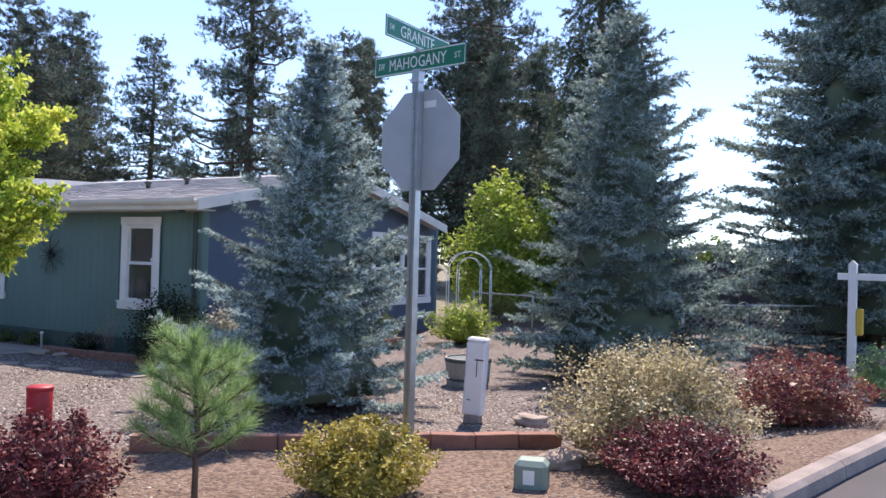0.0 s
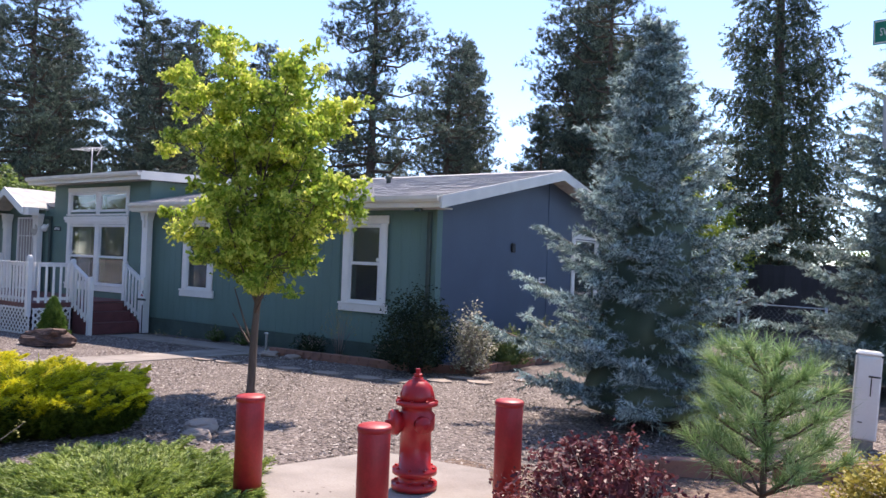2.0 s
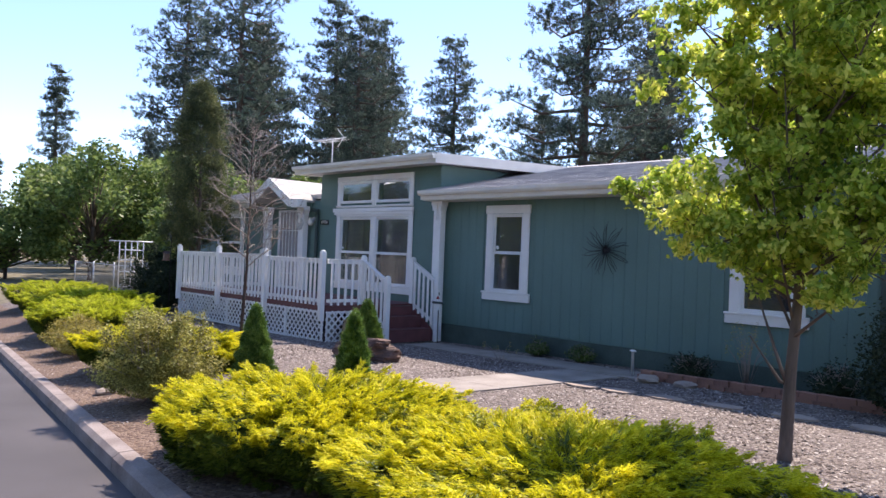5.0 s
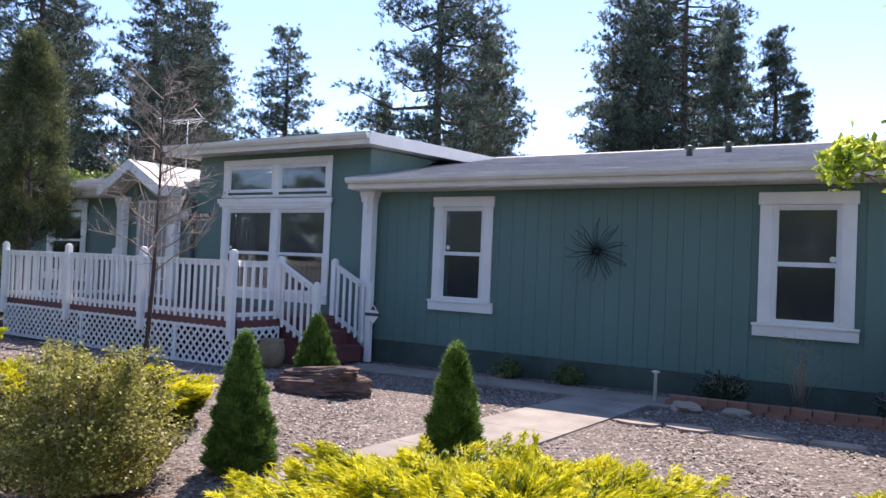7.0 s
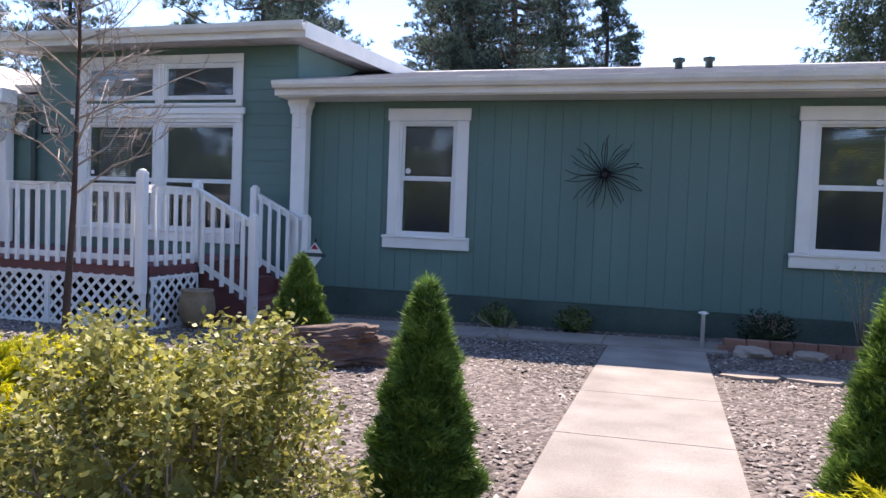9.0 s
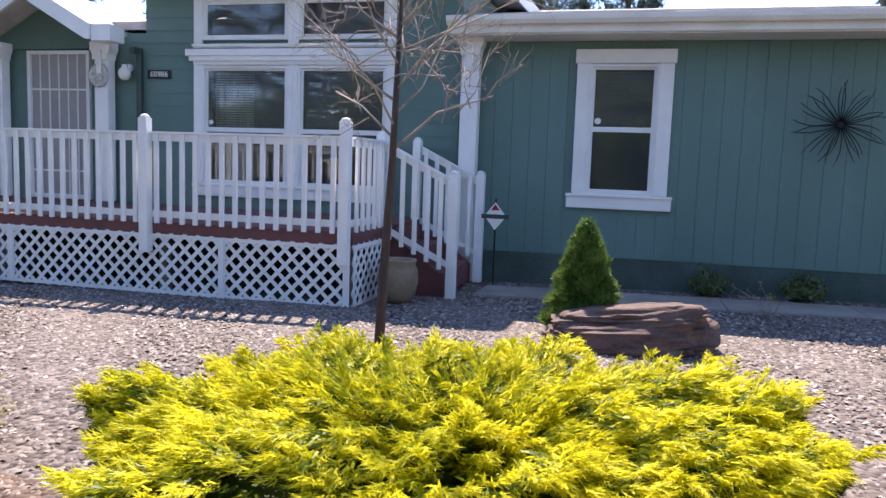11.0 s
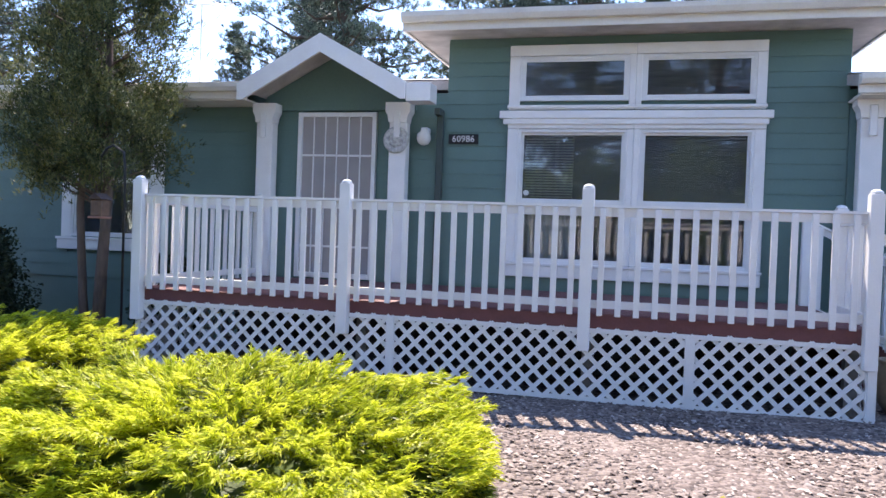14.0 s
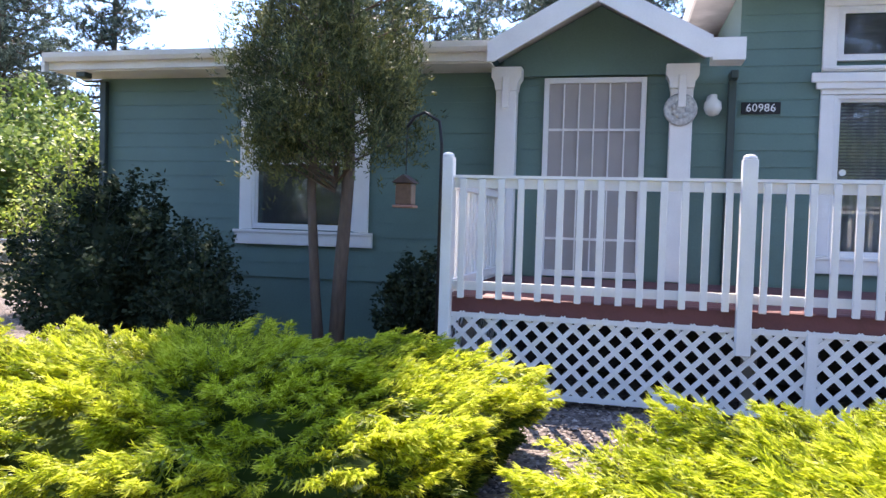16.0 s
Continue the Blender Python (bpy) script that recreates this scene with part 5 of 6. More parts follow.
def chain_fence(pts, h, label, mesh_pitch=0.12):
    f = thing("chain_link_fence", label, "fence")
    for (xa, ya), (xb, yb) in zip(pts, pts[1:]):
        ln_ = math.hypot(xb - xa, yb - ya)
        A, D = np.array((xa, ya, 0.0)), np.array(((xb - xa) / ln_, (yb - ya) / ln_, 0))
        k = int(ln_ / 2.5) + 1
        for i in range(k + 1):
            p = A + D * ln_ * i / k
            z = yard_z(p[0], p[1])
            part("fence_post", Tubes().add([(p[0], p[1], z - 0.1), (p[0], p[1], z + h + 0.04)], [0.03, 0.03], 8).mesh("fence_post"), GALV, f)
        z0 = yard_z(xa, ya)
        part("top_rail", Tubes().add([A + (0, 0, z0 + h), A + D * ln_ + (0, 0, z0 + h)], [0.018, 0.018]).mesh("top_rail"), GALV, f)
        tb = Tubes()
        u = -h
        while u < ln_:
            for a, b in (((u, 0), (u + h, h)), ((u + h, 0), (u, h))):
                a, b = np.array(a, float), np.array(b, float)
                for lim in (0.0, ln_):
                    inside = (lambda q: q[0] >= 0) if lim == 0 else (lambda q: q[0] <= ln_)
                    for P, Q in ((a, b), (b, a)):
                        if not inside(P) and inside(Q):
                            P[:] = P + (Q - P) * ((lim - P[0]) / (Q[0] - P[0]))
                if 0 <= a[0] <= ln_ and 0 <= b[0] <= ln_ and abs(a[0] - b[0]) > 0.01:
                    tb.add([A + D * a[0] + (0, 0, z0 + a[1]), A + D * b[0] + (0, 0, z0 + b[1])], [0.0022] * 2, 3)
            u += mesh_pitch
        part("wire_mesh", tb.mesh("wire_mesh"), GALV, f, kind="stuff")


chain_fence([(-7.0, 18.6), (-3.2, 17.6)], 1.0, "grey galvanised chain-link fence behind the gravel yard")
chain_fence([(-0.9, 15.3), (0.2, 15.6), (1.9, 17.2)], 1.05, "grey galvanised chain-link fence and gate behind the spruces")
# dark boards put where a band of shade lies behind the garden
wf = thing("wooden_fence", "long dark board fence set for the band of shade behind the garden", "fence")
bd = None
pts = [(-8.5, 25.5), (14.0, 22.5)]
ln_ = math.hypot(22.5, 3)
for i in range(150):
    t = i / 150
    x, y = -9.0 + 22.5 * t, 23.5 - 3.0 * t
    if bd is None:
        ob = part("fence_board", boxes((-0.0745, 0.0745, -0.01, 0.01, -0.1, 1.95), bevel=0.002), FENCEWOOD, wf)
        bd = ob.data
    else:
        ob = new("fence_board", bd)
        ob.parent = wf
    ob.matrix_basis = pose(x, y, yard_z(x, y) - rng.uniform(0, 0.04), 0, 0, -7.6)
# never in view: added so the front windows mirror something dark
opp = thing("wooden_fence", "unseen dark board fence added across the road to darken window reflections", "fence")
for i in range(150):
    ob = new("fence_board", bd)
    ob.parent = opp
    ob.matrix_basis = pose(-37.4 + i * 0.3, -16.5, road_z(-37.4 + i * 0.3, -16.5)) @ Matrix.Diagonal((1.98, 1, 1, 1))
# far left trellis and fence
tz = yard_z(-31.5, 9.95)
trel = thing("garden_trellis", "white metal garden trellis with upright bars beside the side fence", "trellis", (-31.5, 9.95, tz), 70)
tb = Tubes()
for xx in (-0.38, -0.19, 0, 0.19, 0.38):
    tb.add([(xx, 0, 0), (xx, 0, 1.3), (xx, 0, 1.95)], [0.02] * 3, 5)
part("upright", tb.mesh("upright"), VINYL, trel)
for z, w in ((0.4, .38), (0.9, .38), (1.3, .38), (1.65, .38), (1.95, .72)):
    part("crosspiece", Tubes().add([(-w, 0, z), (w, 0, z)], [0.02] * 2, 5).mesh("crosspiece"), VINYL, trel)
chain_fence([(-38, 10.2), (-27.3, 10.2)], 1.15, "white-grey chain-link fence at the far side of the yard")

hook = thing("shepherd_hook", "black iron shepherd hook by the deck corner", "garden hook", (-22.5, 7.35, yard_z(-22.5, 7.35)))
hp = [(0.12, 0, 0), (0.12, 0, 1.75), (0.10, 0, 1.9), (0.0, 0, 1.96), (-0.07, 0, 1.93), (-0.12, 0, 1.86)]
part("rod", Tubes().add(hp, [0.011] * 6).mesh("rod"), BLACKMETAL, hook)
fd = thing("bird_feeder", "small brown lantern-shaped bird feeder hanging from a hook", "bird feeder", (-22.62, 7.35, yard_z(-22.5, 7.35)))
part("hanger", Tubes().add([(0, 0, 1.52), (0, 0, 1.86)], [0.003] * 2, 4).mesh("hanger"), BLACKMETAL, fd)
part("roof", prism(bmesh.new(), [(-0.075, 1.49), (0.075, 1.49), (0.0, 1.545)], -0.075, 0.075, "y"), DEADBARK, fd)
part("seed_box", boxes((-0.055, 0.055, -0.055, 0.055, 1.345, 1.488), bevel=0.005), FEEDER, fd)
part("tray", boxes((-0.07, 0.07, -0.07, 0.07, 1.325, 1.344), bevel=0.004), BRICK, fd)


# ---- plants ----
def grown(name, label, cat, x, y, rz=0, group="", z=None):
    return thing(name, label, cat, (x, y, yard_z(x, y) if z is None else z), rz, group)


def juniper(x, y, rx, ry, top, seed, rz=0, tip=YTIP, inside=YIN, label="broad golden spreading juniper with feathery yellow tips", count=5200, name="golden_juniper"):
    """A low mound of feathery sprays round a twiggy green inside."""
    rng = np.random.default_rng(seed)
    g = grown(name, label, "shrub", x, y, rz)
    h = top - yard_z(x, y)

    def lump(a, r):
        return 1 + 0.08 * np.sin(a * 3 + seed) + 0.06 * np.sin(a * 5 + 2 * seed)
    core = bmesh.new()
    bmesh.ops.create_icosphere(core, subdivisions=4, radius=1)
    for v in core.verts:
        a = math.atan2(v.co.y, v.co.x)
        k = 1 + 0.12 * noise.noise(v.co * 4 + Vector((seed, 0, 0)))
        v.co = Vector((v.co.x * rx * 0.86 * k * lump(a, 1), v.co.y * ry * 0.86 * k * lump(a, 1), max(-0.05, (v.co.z * 0.48 + 0.30) * h * k)))
    # dark-coloured core fills the mound and stands in for its inner shade
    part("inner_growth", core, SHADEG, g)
    m = count // 11
    a = rng.uniform(0, 2 * math.pi, m)
    q = rng.uniform(0.0, 1.0, m)
    side = q < 0.40
    r = np.where(side, 0.84 + 0.12 * (q / 0.40), np.sqrt(np.clip(0.97 * (1 - (q - 0.40) / 0.60), 0, 1)))
    zz = np.where(side, 0.04 + 0.58 * (q / 0.40), 0.60 + 0.27 * np.sqrt(np.clip(1 - r * r * 0.95, 0, 1)))
    lm = lump(a, r)
    clumps = 0.10 * np.sin(a * 5 + r * 7 + seed) * np.sin(r * 9 - a * 2 + seed) + 0.06 * np.sin(a * 13 + seed + r * 5)
    base = np.stack([np.cos(a) * r * rx * lm, np.sin(a) * r * ry * lm, (zz + rng.normal(0, 0.035, m) + clumps * 1.25) * h], 1)
    base[:, :2] *= (1 + clumps * 0.8)[:, None]
    lean = 0.10 * np.sin(a * 3 + 4 * r + seed)
    pd = unit(np.stack([np.cos(a + lean * 4) * (0.35 + 1.0 * r), np.sin(a + lean * 4) * (0.35 + 1.0 * r), 0.10 + 0.14 * (1 - r) + lean * 0.7], 1) + rng.normal(0, 0.20, (m, 3)) * (1, 1, 0.8))
    pl = rng.uniform(0.15, 0.30, m) * np.where(rng.uniform(0, 1, m) > 0.95, 1.45, 1.0) * np.where(side, 0.62, 1.0)
    base = base - pd * pl[:, None] * 0.62
    full = base, pd, pl, unit(np.cross(pd, rng.normal(0, 0.35, (m, 3)) + (0, 0, 1)))
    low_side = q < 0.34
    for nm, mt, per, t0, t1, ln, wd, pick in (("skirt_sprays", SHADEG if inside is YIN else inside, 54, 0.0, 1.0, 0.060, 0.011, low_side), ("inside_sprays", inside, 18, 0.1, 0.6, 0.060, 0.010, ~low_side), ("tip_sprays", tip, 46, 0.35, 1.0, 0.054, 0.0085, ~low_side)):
        base, pd, pl, fan = (k[pick] for k in full)
        m = len(base)
        t = np.sqrt(rng.uniform(t0 * t0, t1 * t1, (m, per, 1)))
        sgn = np.where(rng.uniform(0, 1, (m, per, 1)) > 0.5, 1.0, -1.0)
        off = sgn * rng.uniform(0.0, 0.055, (m, per, 1)) * (1.12 - t)
        droop = np.array((0, 0, 1.0)) * (0.05 * t * t)
        c = (base[:, None] + pd[:, None] * pl[:, None, None] * t + fan[:, None] * off + droop + rng.normal(0, 0.007, (m, per, 3))).reshape(-1, 3)
        d = unit(pd[:, None] + fan[:, None] * sgn * (0.65 - 0.4 * t) + rng.normal(0, 0.20, (m, per, 3))).reshape(-1, 3)
        n = len(c)
        L = ln * rng.uniform(0.6, 1.3, (n, 1))
        out = unit(np.cross(d, rng.normal(0, 1, (n, 3)) * 0.5 + (0, 0, 1)))
        tris = [np.stack([c - out * wd * 0.5, c + out * wd * 0.5, c + d * L], 1)]
        for k in range(2):
            s = out * (1 if k else -1)
            b = c + d * L * (0.2 + 0.22 * k)
            dd = unit(d * 0.9 + s * 0.55)
            ww = unit(np.cross(dd, rng.normal(0, 1, (n, 3)))) * wd * 0.45
            tris.append(np.stack([b - ww, b + ww, b + dd * L * 0.55], 1))
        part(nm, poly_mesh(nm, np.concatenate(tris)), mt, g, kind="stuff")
    return g


juniper(-7.72, 3.12, 1.14, 1.10, 0.62, 1, 12, count=14000, label="broad golden juniper mound beside the green juniper carpet")
juniper(-9.84, 3.00, 1.18, 1.02, 0.60, 2, 0, count=14000, label="broad golden juniper mound beside the concrete path")
juniper(-14.60, 3.99, 1.22, 0.82, 0.46, 3, 22, count=16000, label="bright golden juniper mound by the pale kerb")
juniper(-19.95, 4.85, 1.38, 1.05, 0.44, 4, -20, tip=YTIPG, count=16000, label="bright golden juniper mound in front of the deck")
juniper(-23.05, 5.75, 1.60, 1.25, 0.46, 5, -10, tip=YTIPG, count=18000, label="yellow-green juniper mound in front of the dark bushes")
juniper(-27.2, 6.4, 1.9, 1.2, 0.42, 6, -10, tip=YTIPG, count=10000, label="yellow-green juniper mound at the far end of the yard")
juniper(-5.05, 2.45, 0.92, 0.82, 0.33, 7, 0, CARPET, CARPET, "low dull green juniper carpet round the bollards", 9000, "green_juniper")


def bush(name, label, x, y, r, top, seed, mt, twig=PALEBARK, n=4200, leaf=0.035, ry=None, loose=0.2, cat="shrub", core=True, low=0.05):
    rng = np.random.default_rng(seed)
    g = grown(name, label, cat, x, y)
    h = top - yard_z(x, y)
    ry = ry or r
    tb = Tubes()
    tips = []
    for i in range(46):
        a, s = rng.uniform(0, 6.28), rng.uniform(0.15, 1.0)
        e = np.array((math.cos(a) * r * s, math.sin(a) * ry * s, h * (1.02 - 0.45 * s * s) * rng.uniform(0.8, 1.08)))
        m = e * (0.45, 0.45, 0.6) + rng.normal(0, 0.03, 3)
        tb.add([(e[0] * 0.08, e[1] * 0.08, -0.02), m, e], [0.010, 0.006, 0.002], 4)
        tips.append(e)
        for k in range(3):
            q = m + (e - m) * rng.uniform(0, 0.7)
            w = q + rng.normal(0, 0.13, 3) * (r, ry, h)
            tb.add([q, w], [0.004, 0.0015], 3)
            tips.append(w)
    if mt in (BEIGE, STRAW):
        for i in range(26):
            a, s = rng.uniform(0, 6.28), rng.uniform(0.1, 0.75)
            p = np.array((math.cos(a) * r * s, math.sin(a) * ry * s, h * 0.8 * (1 - 0.3 * s)))
            e = p + (0.07 * math.cos(a), 0.07 * math.sin(a), h * rng.uniform(0.25, 0.42))
            tb.add([p, (p + e) / 2, e], [0.004, 0.003, 0.0015], 4)
            tips += [p + (e - p) * k for k in (0.5, 0.75, 0.95)]
    part("twig_growth", tb.mesh("twig_growth"), twig, g, kind="stuff")
    if core:
        bm = bmesh.new()
        bmesh.ops.create_icosphere(bm, subdivisions=3, radius=1)
        for v in bm.verts:
            k = 1 + 0.35 * noise.noise(v.co * 2.5 + Vector((seed, 3, 0)))
            v.co = Vector((v.co.x * r * 0.52 * k, v.co.y * ry * 0.52 * k, max(0.0, (v.co.z * 0.33 + 0.37) * h * k)))
        part("inner_growth", bm, mt, g)
    tips = np.array(tips)
    pick = tips[rng.integers(0, len(tips), n // 2)] + rng.normal(0, loose * 0.26, (n // 2, 3)) * (r, ry, h * 0.8)
    a = rng.uniform(0, 6.28, n - n // 2)
    el = np.arcsin(rng.uniform(-0.6, 1, n - n // 2))
    rr = rng.uniform(0.55, 0.93, n - n // 2) * (1 + 0.12 * np.sin(a * 4 + seed) + 0.10 * np.sin(el * 7 + a * 2))
    shell = np.stack([np.cos(a) * np.cos(el) * r * rr, np.sin(a) * np.cos(el) * ry * rr, (np.sin(el) * 0.5 + 0.47) * h * rr], 1)
    c = np.concatenate([pick, shell])
    c = c[c[:, 2] > low]
    part("leaves", poly_mesh("leaves", leaves(rng, c, leaf)), mt, g, kind="stuff")
    return g


bush("straw_bush", "rounded straw-yellow bush with fine twigs beside the path", -12.80, 3.08, 0.64, 0.83, 21, BEIGE, n=34000, leaf=0.026)
bush("barberry", "low straw-coloured bush in front of the gravel", -17.75, 3.85, 0.48, 0.40, 22, GOLDB, n=13000, leaf=0.026, loose=0.3)
bush("barberry", "low yellowish bush by the kerb, half bare", -16.95, 3.72, 0.46, 0.36, 23, GOLDB, n=11000, leaf=0.026, loose=0.3)
bush("golden_barberry", "small golden barberry bush in front of the sign post", -0.92, 4.72, 0.52, 0.80, 24, GOLDB, n=15000, leaf=0.03)
bush("purple_barberry", "small dark purple barberry bush beside the bollard", -2.27, 3.35, 0.50, 0.88, 25, PURPLE, n=10000, leaf=0.032)
bush("straw_bush", "large pale straw and purple bush by the corner kerb", 0.55, 6.75, 0.86, 1.12, 26, STRAW, n=26000, leaf=0.032, loose=0.3)
bush("purple_barberry", "dark purple barberry growing into a pale bush", 0.95, 5.95, 0.60, 0.80, 27, PURPLE, n=11000, leaf=0.03, loose=0.3)
bush("red_barberry", "wide red and green barberry by the corner kerb", 1.45, 9.4, 0.80, 0.98, 28, REDB, n=12000, leaf=0.036)
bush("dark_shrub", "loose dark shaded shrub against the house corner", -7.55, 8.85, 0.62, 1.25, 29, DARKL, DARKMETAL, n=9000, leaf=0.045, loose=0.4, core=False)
bush("flowering_shrub", "loose shrub with cream-edged leaves by the gable wall", -6.87, 9.35, 0.40, 1.02, 30, PALEL, n=2200, leaf=0.05, loose=0.35, core=False)
for i, (x, y, r, t) in enumerate(((-6.95, 10.6, .5, .75), (-7.0, 11.8, .55, .8), (-6.9, 13.1, .5, .65), (-7.1, 14.3, .5, .7))):
    bush("bed_shrub", "low dark green shrub in the bed along the gable wall", x, y, r, t, 31 + i, HARDG, n=2600, leaf=0.04)
for i, (x, y, r, t) in enumerate(((-8.5, 9.45, .38, .5), (-10.4, 9.5, .35, .42), (-12.4, 9.72, .25, .28), (-13.3, 9.75, .22, .25))):
    bush("bed_plant", "low dark leafy plant against the shaded green wall", x, y, r, t, 41 + i, DARKL if i < 2 else HARDG, n=1500, leaf=0.035)
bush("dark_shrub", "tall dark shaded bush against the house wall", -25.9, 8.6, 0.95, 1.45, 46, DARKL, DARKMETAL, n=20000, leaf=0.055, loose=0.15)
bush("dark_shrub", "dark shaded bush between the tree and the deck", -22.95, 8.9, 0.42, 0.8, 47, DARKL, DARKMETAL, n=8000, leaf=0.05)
bush("lime_shrub", "sunlit lime green shrub beyond the house corner", -28.6, 11.6, 1.0, 2.2, 48, LIME, n=8000, leaf=0.06)
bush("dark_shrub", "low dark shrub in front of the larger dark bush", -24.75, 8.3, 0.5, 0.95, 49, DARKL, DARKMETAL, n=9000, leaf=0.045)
bush("lime_shrub", "tall yellow-green shrub behind the gable end", -7.6, 22.0, 1.9, 4.2, 50, LIME, n=15000, leaf=0.14)
bush("garden_shrub", "low lime green flowering plants by the garden arbor", -5.6, 15.2, 0.8, 1.0, 51, LIME, n=4000, leaf=0.06)
bush("garden_shrub", "small green shrub near the white sign post", 2.25, 11.4, 0.35, 0.95, 52, YPINE, n=2000, leaf=0.04)


def wisps(x, y, label, seed, n=16, h=0.75, mt=None):
    rng = np.random.default_rng(seed)
    g = grown("dry_stalks", label, "weeds", x, y)
    tb = Tubes()
    tip = []
    for i in range(n):
        a, s = rng.uniform(0, 6.28), rng.uniform(0.05, 0.4)
        e = np.array((math.cos(a) * s, math.sin(a) * s, h * rng.uniform(0.6, 1.05)))
        tb.add([(0.02 * math.cos(a), 0.02 * math.sin(a), 0), e * (0.4, 0.4, 0.6), e], [0.004, 0.003, 0.0012], 4)
        tip += [e * (0.9, 0.9, k) for k in (1, 0.93, 0.86, 0.78)]
    part("stalk_growth", tb.mesh("stalks"), PALEBARK, g, kind="stuff")
    part("seed_growth", poly_mesh("seed_heads", leaves(rng, np.repeat(np.array(tip), 4, 0) + rng.normal(0, 0.012, (len(tip) * 4, 3)), 0.02)), mt or BEIGE, g, kind="stuff")


wisps(-9.55, 9.35, "thin pale dry stalks in front of the corner window", 61, 30, 0.85)
wisps(-12.9, 8.4, "a few dry stalks growing through the gravel", 62, 8, 0.3)
wisps(-6.05, 1.95, "dry grass stalks growing from the kerb edge", 63, 22, 0.5)
wisps(-6.6, 1.75, "dry grass stalks beside the kerb", 64, 14, 0.42)


def dwarf_cone(x, y, top, r, seed, label):
    """A dense dwarf conifer with a lumpy outline."""
    rng = np.random.default_rng(seed)
    g = grown("dwarf_spruce", label, "conifer", x, y, group="dwarf spruces")
    h = top - yard_z(x, y)

    def prof(t):
        return r * (1 - t) ** 0.75 * (0.55 + 0.45 * np.minimum(1, t * 6 + 0.35))
    bm = bmesh.new()
    lathe(bm, [(float(prof(t)) * 0.74, t * h * 0.97) for t in np.linspace(0.02, 0.97, 12)], 18)
    for v in bm.verts:
        v.co += Vector((v.co.x, v.co.y, 0)) * 0.3 * noise.noise(v.co * 11 + Vector((seed, 0, 0)))
    part("inner_growth", bm, CONEG, g)
    n = 5200
    t = 1 - np.sqrt(rng.uniform(0, 1, n)) * 0.99
    a = rng.uniform(0, 6.28, n)
    lump = 1 + 0.14 * np.sin(a * 5 + t * 24 + seed) + 0.12 * np.sin(a * 4 - t * 37)
    rr = prof(t) * lump * rng.uniform(0.86, 1.0, n)
    c = np.stack([np.cos(a) * rr, np.sin(a) * rr, t * h * 0.98], 1)
    d = unit(np.stack([np.cos(a), np.sin(a), 0.9 + 0 * a], 1))
    part("needles", poly_mesh("needles", needles(rng, c, d, 7, 0.045, 0.008, 0.45, 0.006)), CONEG, g, kind="stuff")
    part("trunk", Tubes().add([(0, 0, -0.05), (0, 0, 0.15)], [0.03, 0.02]).mesh("trunk"), BARK, g)


dwarf_cone(-10.66, 3.93, 1.13, 0.20, 71, "bright green cone-shaped dwarf spruce by the path")
dwarf_cone(-12.25, 3.85, 1.07, 0.225, 72, "bright green cone-shaped dwarf spruce behind the straw bush")
dwarf_cone(-14.40, 6.98, 0.93, 0.29, 73, "bright green cone-shaped dwarf spruce behind the boulder")


